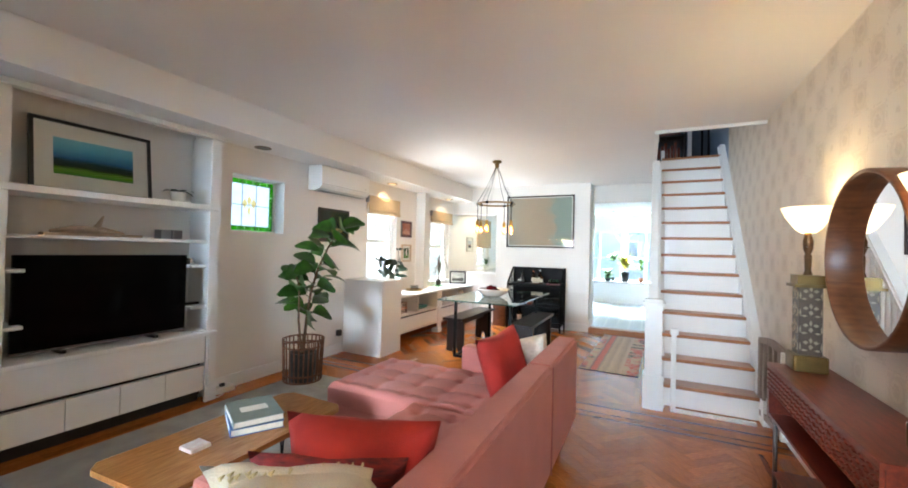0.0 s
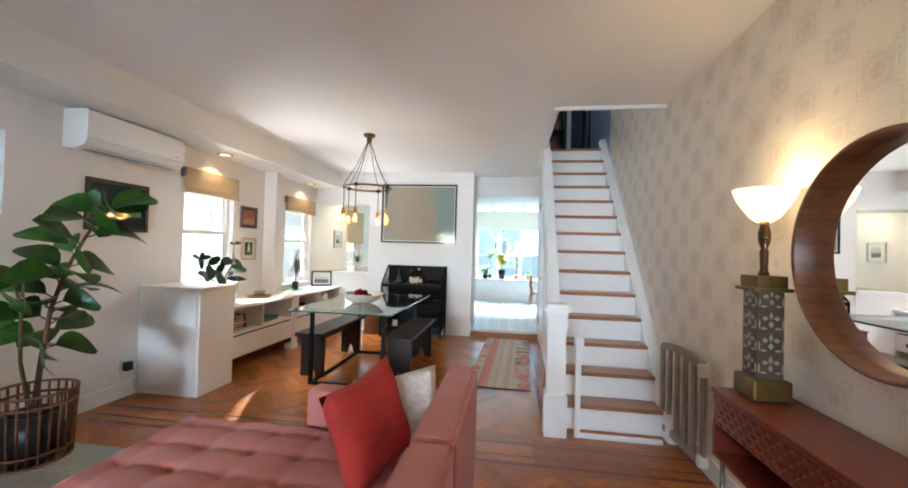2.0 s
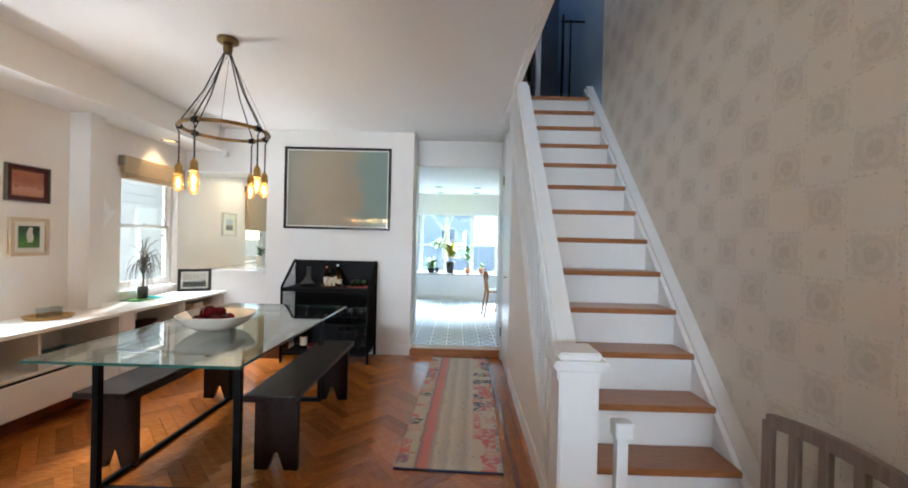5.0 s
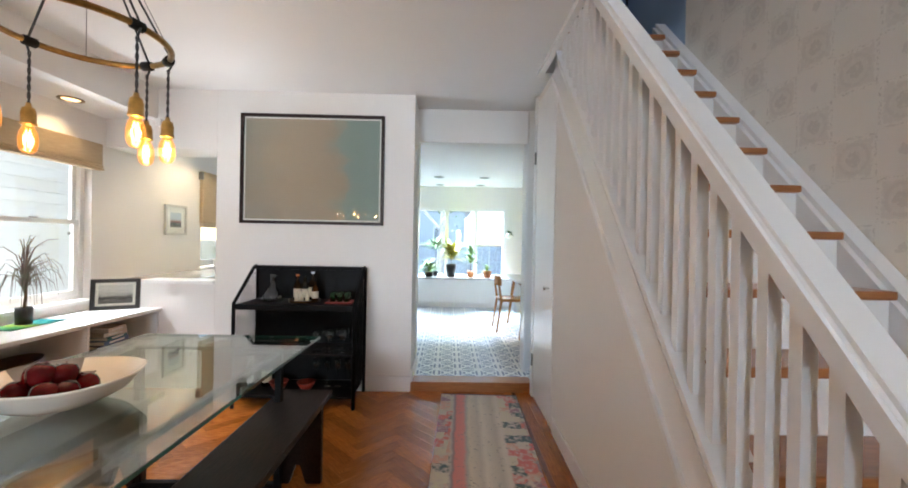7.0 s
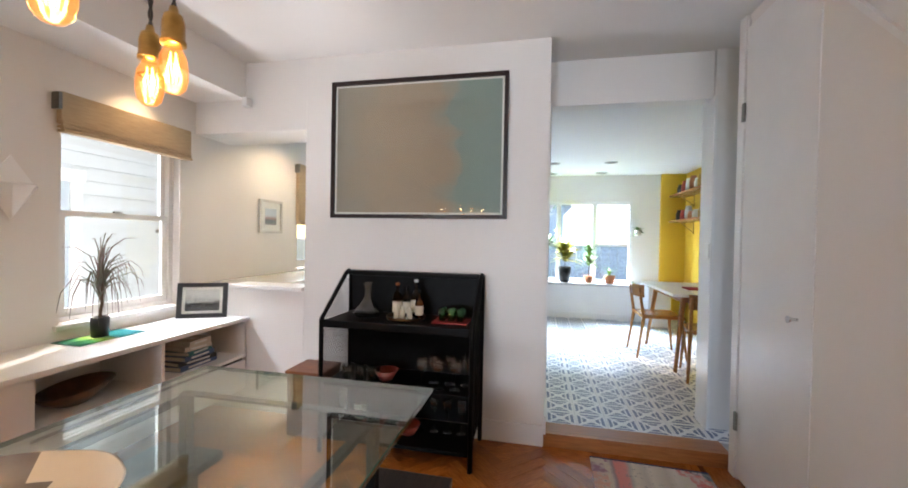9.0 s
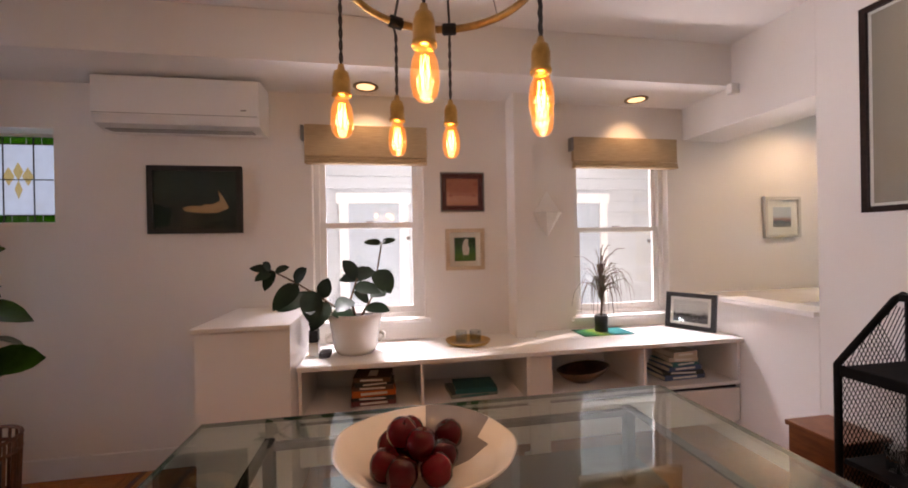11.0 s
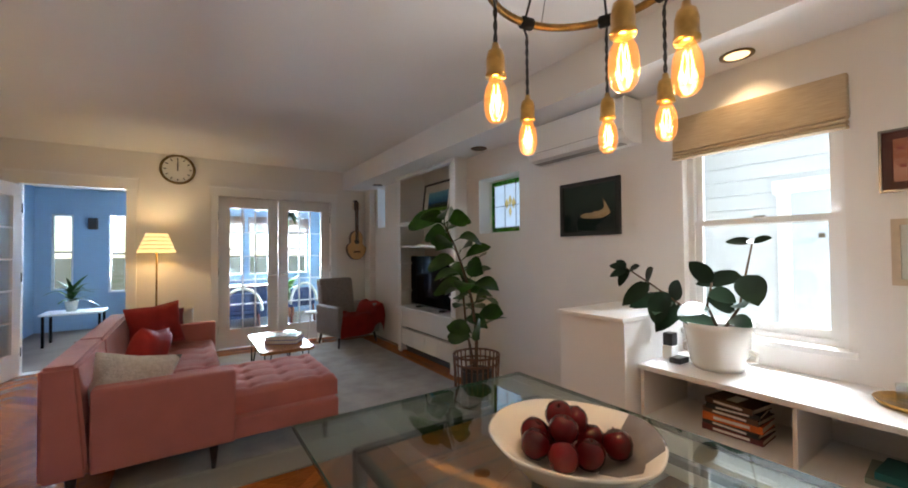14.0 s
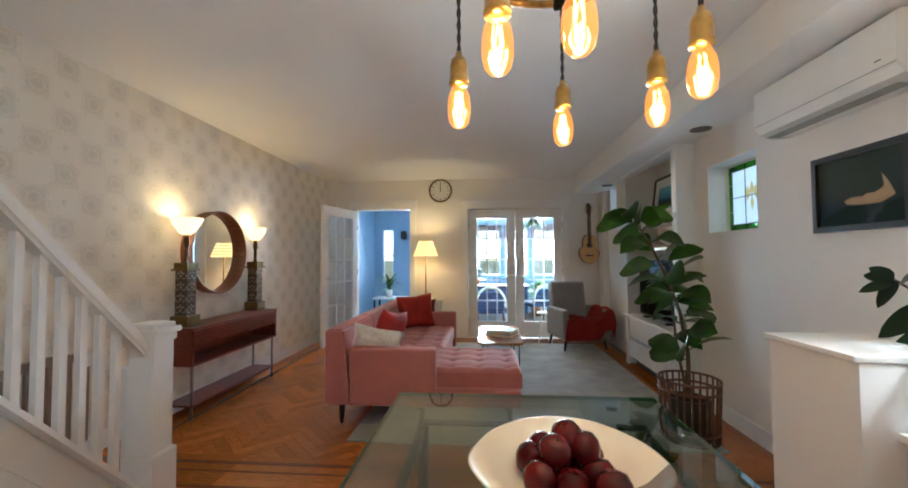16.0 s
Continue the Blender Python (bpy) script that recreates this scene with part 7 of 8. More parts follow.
for y, lit in ((-0.66, False), (1.80, False), (3.98, True), (5.82, True)):
    cl = thing("ceiling_light", (-3.36, y, SOFFIT_Z), "recessed can light in the beam, " + ("lit warm" if lit else "switched off"), "ceiling light", "can lights in the beam")
    part("trim_ring", lathe([(0.056, SOFFIT_Z - 0.001), (0.078, SOFFIT_Z - 0.001), (0.078, SOFFIT_Z - 0.005), (0.060, SOFFIT_Z - 0.007), (0.056, SOFFIT_Z - 0.003)], (-3.36, y, 0), 28), BRASS_DARK if lit else BRONZE, cl)
    part("baffle", lathe([(0.056, SOFFIT_Z - 0.004), (0.0, SOFFIT_Z - 0.0035)], (-3.36, y, 0), 28), CAN_GLOW if lit else PLASTIC_BLACK, cl)
    if lit:
        lamp("can_light", "SPOT", look((-3.36, y, SOFFIT_Z - 0.02), (-3.44, y, 0)), CAN_W, (1.0, 0.70, 0.38), spread=radians(115))
solid("motion_sensor", soft_box(-3.055, -3.01, 6.24, 6.298, 2.235, 2.30, 0.008), PLASTIC_WHITE, "small white alarm sensor at the end of the beam", "sensor")
so = thing("wall_outlet", (XL + 0.01, 3.08, 0.25), "white wall outlet with a black plug", "outlet")
part("plate", soft_box(XL + 0.002, XL + 0.008, 3.03, 3.12, 0.20, 0.32, 0.002), PLASTIC_WHITE, so)
part("plug", soft_box(XL + 0.008, XL + 0.055, 3.045, 3.105, 0.225, 0.30, 0.006), PLASTIC_BLACK, so)
part("cord", tube(bmesh.new(), [(XL + 0.05, 3.08, 0.23), (XL + 0.06, 3.10, 0.10), (XL + 0.03, 3.15, 0.03)], 0.004, 6), PLASTIC_WHITE, so)

# runner rug
def runner_material():
    m = bpy.data.materials.new("faded_striped_runner")
    m.use_nodes = True
    nt = m.node_tree
    b = nt.nodes["Principled BSDF"]
    b.inputs["Roughness"].default_value = 0.95
    co, sep, ramp, n, fleck, mix, fr = (nt.nodes.new("ShaderNode" + k) for k in ("TexCoord", "SeparateXYZ", "ValToRGB", "TexNoise", "TexNoise", "Mix", "ValToRGB"))
    add = nt.nodes.new("ShaderNodeMath")
    add.operation = "MULTIPLY_ADD"
    nt.links.new(co.outputs["Generated"], sep.inputs[0])
    nt.links.new(co.outputs["Object"], n.inputs[0])
    nt.links.new(co.outputs["Object"], fleck.inputs[0])
    n.inputs["Scale"].default_value, fleck.inputs["Scale"].default_value = 9, 45
    nt.links.new(n.outputs[0], add.inputs[0])
    add.inputs[1].default_value = 0.05
    nt.links.new(sep.outputs["X"], add.inputs[2])
    stops = [(0.0, (0.20, 0.20, 0.19)), (0.04, (0.60, 0.53, 0.46)), (0.19, (0.58, 0.50, 0.44)), (0.22, (0.30, 0.24, 0.25)), (0.24, (0.66, 0.25, 0.22)), (0.32, (0.66, 0.27, 0.24)), (0.35, (0.44, 0.40, 0.36)), (0.38, (0.64, 0.56, 0.46)), (0.48, (0.52, 0.46, 0.40)), (0.53, (0.66, 0.59, 0.50)), (0.66, (0.50, 0.44, 0.38)), (0.72, (0.64, 0.57, 0.50)), (0.97, (0.60, 0.50, 0.44)), (1.0, (0.34, 0.30, 0.28))]
    el = ramp.color_ramp.elements
    while len(el) < len(stops):
        el.new(0.5)
    for e, (p, c) in zip(el, stops):
        e.position, e.color = p, (*c, 1)
    nt.links.new(add.outputs[0], ramp.inputs[0])
    fr.color_ramp.elements[0].position, fr.color_ramp.elements[1].position = 0.62, 0.72
    fleck.inputs["Detail"].default_value = 3
    nt.links.new(fleck.outputs[0], fr.inputs[0])
    mix.data_type = "RGBA"
    nt.links.new(fr.outputs[0], mix.inputs[0])
    nt.links.new(ramp.outputs[0], mix.inputs[6])
    mix.inputs[7].default_value = (0.27, 0.26, 0.25, 1)
    # blocks of pink, sand and slate woven into both side bands
    cells, block, side, both, worn, last = (nt.nodes.new("ShaderNode" + k) for k in ("TexVoronoi", "ValToRGB", "ValToRGB", "Math", "TexNoise", "Mix"))
    cells.distance = "CHEBYCHEV"
    cells.inputs["Scale"].default_value, cells.inputs["Randomness"].default_value = 11, 0.6
    nt.links.new(co.outputs["Object"], cells.inputs["Vector"])
    cell_x = nt.nodes.new("ShaderNodeSeparateColor")
    nt.links.new(cells.outputs["Color"], cell_x.inputs[0])
    nt.links.new(cell_x.outputs[0], block.inputs[0])
    block.color_ramp.interpolation = "CONSTANT"
    el = block.color_ramp.elements
    for _ in range(3):
        el.new(0.5)
    for e, (p, c) in zip(el, [(0.0, (0.62, 0.20, 0.19)), (0.26, (0.62, 0.56, 0.44)), (0.60, (0.34, 0.20, 0.25)), (0.72, (0.64, 0.38, 0.30)), (0.90, (0.10, 0.15, 0.16))]):
        e.position, e.color = p, (*c, 1)
    nt.links.new(add.outputs[0], side.inputs[0])
    el = side.color_ramp.elements
    for _ in range(2):
        el.new(0.5)
    for e, (p, v) in zip(el, [(0.17, 1), (0.20, 0), (0.74, 0), (0.77, 1)]):
        e.position, e.color = p, (v, v, v, 1)
    worn.inputs["Scale"].default_value, worn.inputs["Detail"].default_value = 30, 4
    nt.links.new(co.outputs["Object"], worn.inputs[0])
    thin = nt.nodes.new("ShaderNodeMapRange")
    thin.inputs[1].default_value, thin.inputs[2].default_value = 0.36, 0.56
    nt.links.new(worn.outputs[0], thin.inputs[0])
    both.operation = "MULTIPLY"
    nt.links.new(side.outputs[0], both.inputs[0])
    nt.links.new(thin.outputs[0], both.inputs[1])
    last.data_type = "RGBA"
    nt.links.new(both.outputs[0], last.inputs[0])
    nt.links.new(mix.outputs[2], last.inputs[6])
    nt.links.new(block.outputs[0], last.inputs[7])
    nt.links.new(last.outputs[2], b.inputs["Base Color"])
    return m


RUNNER = runner_material()
ru = thing("runner_rug", (-0.32, 5.16, 0), "worn pink and beige striped runner rug on the floor", "rug")
part("field", soft_box(-0.635, -0.002, 4.0, 6.21, 0.001, 0.009, 0.003), RUNNER, ru)
for y in (3.985, 6.211):
    part("binding", boxes((-0.635, -0.002, y, y + 0.014, 0.001, 0.008)), NAVY, ru, "dark bound edge")
ru.rotation_euler.z = radians(-2.1)

# ---- kitchen seen through the doorway ----
bench_k = thing("window_bench", (-0.6, 10.5, KZ), "white built-in bench under the kitchen window", "bench", kind="structure")
part("front", boxes((-2.2, 0.95, 10.31, 10.33, KZ, 0.60)), TRIM, bench_k)
part("seat", soft_box(-2.2, 0.96, 10.285, KY - 0.001, 0.60, 0.63, 0.005), material("grey_marble_seat", (0.62, 0.60, 0.58), 0.3, second=(0.4, 0.39, 0.38), scale=4), bench_k)
for x in (-1.5, -0.75, 0.0, 0.7):
    part("batten", boxes((x, x + 0.02, 10.303, 10.31, KZ + 0.02, 0.58)), TRIM, bench_k)
part("toe_board", boxes((-2.2, 0.95, 10.295, 10.309, KZ, KZ + 0.09)), TRIM, bench_k)


def bushy(name, x, y, z, pot_r, pot_h, pot_mat, leaf_mat, n, reach, height, label, seed, wide=0.05, stalk=0.0, lo=0.1):
    p = thing(name, (x, y, z), label, "potted plant", "plants on the window bench")
    part("pot", lathe([(0, z), (pot_r * 0.72, z), (pot_r, z + pot_h), (pot_r * 0.92, z + pot_h), (pot_r * 0.85, z + pot_h * 0.9), (0, z + pot_h * 0.88)], (x, y, 0), 20), pot_mat, p)
    bm, st, r = bmesh.new(), bmesh.new(), random.Random(seed)
    top_ = z + pot_h * 0.9 + stalk
    tube(st, [(x, y, z + pot_h * 0.85), (x, y, top_ + 0.3 * height)], [0.008, 0.003], 6)
    for k in range(n):
        a = r.random() * math.tau
        base = Vector((x, y, top_ + height * 0.6 * r.random()))
        leaf(bm, base, (math.cos(a), math.sin(a), lo + 1.2 * r.random()), reach * (0.6 + 0.6 * r.random()), wide * (0.7 + 0.5 * r.random()), 0.4 * r.random() + 0.1)
    part("stem", st, STEM, p)
    part("leaves", bm, leaf_mat, p)


bushy("potted_croton", -0.50, 10.50, 0.631, 0.105, 0.25, PLASTIC_BLACK, LEAF_YELLOW, 70, 0.34, 0.42, "yellow-leaved croton in a tall black pot", 1, 0.085, 0.10)
bushy("potted_herb", -0.12, 10.52, 0.631, 0.07, 0.11, TERRACOTTA, LEAF_LIGHT, 60, 0.22, 0.48, "leggy green herb in a terracotta pot", 2, 0.05, 0.16)
bushy("potted_seedling", 0.20, 10.50, 0.631, 0.085, 0.13, TERRACOTTA, LEAF_LIGHT, 18, 0.16, 0.16, "pale seedling in a terracotta pot", 3, 0.04)
bushy("potted_fern", -0.92, 10.50, 0.631, 0.09, 0.09, PLASTIC_BLACK, LEAF_LIGHT, 90, 0.26, 0.22, "low leafy green plant in a dark pot", 4, 0.045)
bushy("potted_dracaena", -0.80, 10.60, 0.631, 0.05, 0.10, PLASTIC_BLACK, LEAF_LIGHT, 64, 0.30, 0.20, "tall thin-stemmed dracaena with a green tuft", 5, 0.045, 0.42)
bushy("hanging_plant", 0.62, 10.55, 1.40, 0.055, 0.09, CERAMIC, LEAF, 26, 0.13, 0.05, "small trailing plant in a hanging pot", 6, 0.05, 0, -0.4)
part("cord", tube(bmesh.new(), [(0.62, 10.55, 1.49), (0.62, 10.55, 2.05), (0.62, KY - 0.002, 2.05)], 0.003, 5), CARD, bpy.data.objects["hanging_plant"])

kt = thing("kitchen_table", (0.62, 8.3, KZ), "white-topped kitchen table with splayed wooden legs", "table")
part("tabletop", soft_box(0.30, 1.30, 7.75, 8.95, 0.80, 0.83, 0.008), LAMINATE, kt)
part("apron", boxes((0.42, 1.22, 7.87, 8.83, 0.735, 0.799)), TEAK, kt)
for x, sx in ((0.44, -0.08), (1.20, 0.08)):
    for y, sy in ((7.9, -0.07), (8.8, 0.07)):
        part("leg", tube(bmesh.new(), [(x, y, 0.79), (x + sx, y + sy, KZ)], [0.026, 0.016], 10), TEAK, kt)
solid("red_book", soft_box(0.55, 0.85, 8.1, 8.3, 0.831, 0.845, 0.003), RED, "red folder lying on the kitchen table", "folder")


def dining_chair(m):
    c = thing("dining_chair", (0, 0, 0), "mid-century teak dining chair with a curved back", "chair", "kitchen chairs")
    part("seat", soft_box(-0.22, 0.22, -0.21, 0.21, 0.42, 0.455, 0.012), TEAK, c)
    for x in (-0.19, 0.19):
        part("leg", tube(bmesh.new(), [(x, 0.18, 0.42), (x * 1.15, 0.23, 0)], [0.018, 0.011], 8), TEAK, c)
        part("leg", tube(bmesh.new(), [(x * 1.1, -0.25, 0), (x, -0.19, 0.43), (x, -0.24, 0.74)], [0.011, 0.019, 0.012], 8), TEAK, c)
    bm = bmesh.new()
    prev = None
    for k in range(9):
        t = -1 + k / 4
        x, y = 0.21 * t, -0.26 + 0.05 * t * t
        ring = [bm.verts.new(p) for p in ((x, y, 0.64), (x, y + 0.018, 0.64), (x, y + 0.012, 0.77), (x, y - 0.006, 0.77))]
        if prev:
            for i in range(4):
                bm.faces.new((prev[i], prev[(i + 1) % 4], ring[(i + 1) % 4], ring[i]))
        else:
            bm.faces.new(ring[::-1])
        prev = ring
    bm.faces.new(prev)
    part("backrest", bm, TEAK, c)
    c.matrix_basis = m
    return c


first = dining_chair(pose(0.62, 7.72, KZ, 0, 0, -12))
copy_thing(first, pose(0.36, 8.45, KZ, 0, 0, -88))
bin_ = thing("kitchen_bin", (0.72, 10.05, KZ), "light grey steel bin by the window bench", "bin")
part("body", soft_box(0.62, 0.92, 9.85, 10.20, KZ, 0.66, 0.02, 3), material("pale_steel", (0.5, 0.5, 0.5), 0.35, 0.6, vary=0.05), bin_)
part("lid", soft_box(0.61, 0.93, 9.84, 10.21, 0.661, 0.70, 0.015), GREY_STEEL, bin_)

for z in (2.02, 1.62):
    sh = thing("wall_shelf", (1.2, 9.6, z), "pale wooden wall shelf on brass brackets", "shelf", "kitchen shelves")
    part("board", soft_box(1.08, 1.338, 8.6, 10.62, z, z + 0.03, 0.004), TEAK, sh)
    for y in (8.9, 9.6, 10.3):
        bm = tube(bmesh.new(), [(1.335, y, z - 0.18), (1.335, y, z - 0.004), (1.12, y, z - 0.004)], 0.008, 6)
        tube(bm, [(1.335, y, z - 0.16), (1.26, y, z - 0.10), (1.15, y, z - 0.006)], 0.007, 6)
        part("bracket", bm, BRASS, sh)
rnd = random.Random(12)
jar_mats = [TERRACOTTA, CERAMIC, flat("spice_red", (0.4, 0.05, 0.03)), PLASTIC_BLACK, CHROME, flat("ochre_box", (0.5, 0.3, 0.08)), CERAMIC]
for z in (2.05, 1.65):
    for k in range(11):
        y, r, h = 8.8 + k * 0.165, 0.045 + 0.03 * rnd.random(), 0.10 + 0.12 * rnd.random()
        solid("jar", lathe([(0, z), (r, z), (r * 1.05, z + h * 0.6), (r * 0.8, z + h * 0.85), (r * 0.82, z + h), (0, z + h)], (1.2, y, 0), 14), jar_mats[k % 7], "kitchen jar standing on the wall shelf", "jar", "jars on the kitchen shelves")
for x, y in ((-0.74, 9.57), (-0.74, 10.47), (0.03, 9.57), (0.03, 10.43)):
    cl = thing("ceiling_light", (x, y, 2.4), "round recessed kitchen ceiling light", "ceiling light", "kitchen ceiling lights")
    part("trim_ring", lathe([(0.05, 2.399), (0.085, 2.399), (0.085, 2.392), (0.055, 2.39)], (x, y, 0), 24), flat("grey_ring", (0.45, 0.45, 0.44)), cl)
    part("lens", lathe([(0.05, 2.398), (0, 2.3975)], (x, y, 0), 20), BRONZE, cl)
cl = thing("ceiling_light", (-3.0, 7.2, 2.4), "recessed light over the alcove", "ceiling light")
part("trim_ring", lathe([(0.05, 2.399), (0.08, 2.399), (0.08, 2.392), (0.055, 2.39)], (-3.0, 7.2, 0), 24), BRASS_DARK, cl)
part("lens", lathe([(0.05, 2.398), (0, 2.3975)], (-3.0, 7.2, 0), 20), CAN_GLOW, cl)
lamp("alcove_light", "SPOT", look((-3.0, 7.2, 2.37), (-3.1, 7.2, 0)), 16, (1.0, 0.78, 0.48), spread=radians(140))
counter = thing("kitchen_counter", (-3.1, 7.6, KZ), "white kitchen counter behind the half wall", "counter", kind="structure")
part("body", boxes((XL + 0.001, -2.95, 6.44, 9.5, KZ, 0.88)), LAMINATE, counter)
part("worktop", soft_box(XL + 0.001, -2.92, 6.43, 9.52, 0.881, 0.915, 0.005), CERAMIC, counter)
bushy("potted_zz", -3.25, 7.55, 0.916, 0.06, 0.13, CERAMIC, LEAF, 26, 0.16, 0.20, "leafy plant in a white pot on the counter", 8, 0.05)
solid("switch_plate", soft_box(0.158, 0.1675, 6.61, 6.68, 1.20, 1.30, 0.002), PLASTIC_WHITE, "white double light switch in the kitchen doorway", "switch")

# ---- enclosed porch beyond the front doors ----
PY = -4.55
holes = [(-3.3, -2.75, 0.85, 1.95), (-2.65, -2.1, 0.85, 1.95), (-2.0, -1.45, 0.85, 1.95), (-0.10, 0.16, 0.62, 2.02), (-0.78, -0.34, 1.50, 1.95), (0.62, 0.9, 0.7, 2.0)]
setting("wall_porch", cut_wall(bmesh.new(), "y", PY, PY - 0.12, -3.7, 1.3, -0.1, 2.6, holes), SUNROOM_AND_DAYLIGHT_BLUE, "pale blue porch wall with white windows")
setting("wall_porch_sides", boxes((-3.70, -3.6, PY, YF - 0.141, -0.1, 2.6), (1.1, 1.2, PY, YF - 0.141, -0.1, 2.6)), SUNROOM_AND_DAYLIGHT_BLUE)
setting("wall_porch_partition", boxes((-1.02, -0.95, PY, YF - 0.141, 0.001, 2.449)), SUNROOM_AND_DAYLIGHT_BLUE)
for k, h in enumerate(holes):
    w = thing("window_porch", ((h[0] + h[1]) / 2, PY - 0.06, h[2]), "white porch window full of daylight", "window", "porch windows", "structure")
    y0_, y1_ = PY - 0.09, PY - 0.03
    bm = boxes((h[0], h[0] + 0.03, y0_, y1_, h[2], h[3]), (h[1] - 0.03, h[1], y0_, y1_, h[2], h[3]), (h[0] + 0.03, h[1] - 0.03, y0_, y1_, h[3] - 0.03, h[3]), (h[0] + 0.03, h[1] - 0.03, y0_, y1_, h[2], h[2] + 0.03), (h[0] + 0.03, h[1] - 0.03, y0_ + 0.01, y1_ - 0.01, (h[2] + h[3]) / 2 - 0.018, (h[2] + h[3]) / 2 + 0.018))
    part("window_frame", bm, TRIM, w)
    p = part("pane", boxes((h[0] + 0.03, h[1] - 0.03, PY - 0.062, PY - 0.058, h[2] + 0.03, h[3] - 0.03)), PANE, w)
    p.visible_shadow = False
setting("door_front", boxes((-0.86, -0.26, PY + 0.001, PY + 0.03, 0.0, 1.42), (-0.86, -0.80, PY + 0.001, PY + 0.03, 1.42, 2.03), (-0.32, -0.26, PY + 0.001, PY + 0.03, 1.42, 2.03), (-0.80, -0.32, PY + 0.001, PY + 0.03, 1.97, 2.03)), material("blue_door_paint", (0.34, 0.48, 0.64), 0.4, vary=0.03), "pale blue front door with a small window")
for x0_, x1_ in ((-3.32, -2.73), (-2.67, -2.08), (-2.02, -1.43)):
    bl = thing("bamboo_blind", ((x0_ + x1_) / 2, PY + 0.03, 1.85), "brown bamboo blind, half rolled", "blind", "porch blinds")
    for k in range(12):
        part("slat", boxes((x0_, x1_, PY + 0.012, PY + 0.024, 1.76 + k * 0.027, 1.78 + k * 0.027)), BENTWOOD, bl)


def porch_chair(x, y, turn):
    c = thing("porch_chair", (0, 0, 0), "rounded wooden porch chair with a navy cushion", "chair", "porch chairs")
    bm = bmesh.new()
    tube(bm, [(0.28 * math.cos(math.pi * k / 14), 0.24, 0.40 + 0.36 * math.sin(math.pi * k / 14)) for k in range(15)], 0.024, 8)
    part("hoop", bm, CREAM, c)
    part("back", soft_box(-0.24, 0.24, 0.17, 0.22, 0.40, 0.68, 0.02), NAVY, c)
    part("seat", soft_box(-0.27, 0.27, -0.25, 0.22, 0.34, 0.42, 0.03, 3), NAVY, c)
    for sx in (-0.23, 0.23):
        for sy in (-0.2, 0.2):
            part("leg", tube(bmesh.new(), [(sx, sy, 0.345), (sx * 1.1, sy * 1.1, 0)], 0.018, 8), WALNUT, c)
    c.matrix_basis = pose(x, y, 0, 0, 0, turn)
    return c


pc = porch_chair(-1.72, -2.3, 0)
copy_thing(pc, pose(-2.68, -2.9, 0, 0, 0, 25))
pt = thing("porch_table", (-2.0, -3.5, 0), "dark wooden porch sideboard", "sideboard")
part("body", boxes((-2.5, -1.3, -3.75, -3.3, 0.12, 0.68)), NAVY, pt)
part("top", soft_box(-2.53, -1.27, -3.78, -3.27, 0.681, 0.71, 0.005), WALNUT, pt)
for x in (-2.45, -1.35):
    for y in (-3.7, -3.35):
        part("leg", boxes((x - 0.02, x + 0.02, y - 0.02, y + 0.02, 0, 0.119)), WALNUT, pt)
bushy("porch_palm", -1.45, -3.5, 0.711, 0.08, 0.14, TERRACOTTA, LEAF, 50, 0.34, 0.25, "arching green palm on the porch sideboard", 21, 0.05)
bushy("porch_fern", -2.75, -3.9, 0.0, 0.14, 0.3, TERRACOTTA, LEAF_LIGHT, 80, 0.36, 0.6, "tall leafy plant standing on the porch floor", 22, 0.10)
bushy("porch_hanging_plant", -2.62, -3.2, 1.95, 0.09, 0.12, PLASTIC_BLACK, LEAF, 50, 0.28, 0.06, "trailing plant hanging in the porch", 23, 0.06, 0, -0.8)
part("cord", tube(bmesh.new(), [(-2.62, -3.2, 2.05), (-2.62, -3.2, 2.449)], 0.003, 5), CARD, bpy.data.objects["porch_hanging_plant"])
bushy("entry_plant", 0.40, -3.2, 0.471, 0.08, 0.15, CERAMIC, LEAF, 40, 0.34, 0.35, "long-leaved plant on the entry bench", 24, 0.06)
eb = thing("entry_bench", (0.35, -3.2, 0), "low white bench in the blue entry", "bench")
part("seat", soft_box(0.02, 0.70, -3.45, -2.95, 0.44, 0.47, 0.005), LAMINATE, eb)
for x in (0.06, 0.66):
    for y in (-3.4, -3.0):
        part("leg", boxes((x - 0.015, x + 0.015, y - 0.015, y + 0.015, 0, 0.439)), BLACK, eb)
mb = solid("mailbox", soft_box(0.30, 0.42, PY + 0.002, PY + 0.12, 1.75, 1.95, 0.01), PLASTIC_BLACK, "black box on the entry wall", "box")

# ---- outside ----
setting("ground", boxes((-300, 300, -300, 300, -0.6, -0.5)), material("lawn_and_soil", (0.10, 0.12, 0.05), 0.95, second=(0.16, 0.13, 0.09), scale=0.6, bump=0.3, bump_scale=5))
# pale slab below the sightline, added to throw sunlight at fence and house
setting("patio", boxes((-9, 9, 11.0, 23.9, -0.499, -0.46)), flat("pale_bounce_surface", (0.50, 0.50, 0.50), 0.9), "pale slab added behind the kitchen to bounce sunlight onto the fence")
nb = thing("neighbour_house", (-6.2, 3, -0.5), "neighbouring house with cream clapboard siding", "house")
part("wall", boxes((-8.0, -5.12, -3.0, 9.4, -0.5, 4.8)), SIDING, nb)
for k in range(40):
    z = -0.3 + k * 0.13
    part("clapboard", prism(bmesh.new(), [(-5.12, z), (-5.098, z), (-5.112, z + 0.129), (-5.12, z + 0.129)], "y", -3.0, 9.4), SIDING, nb)
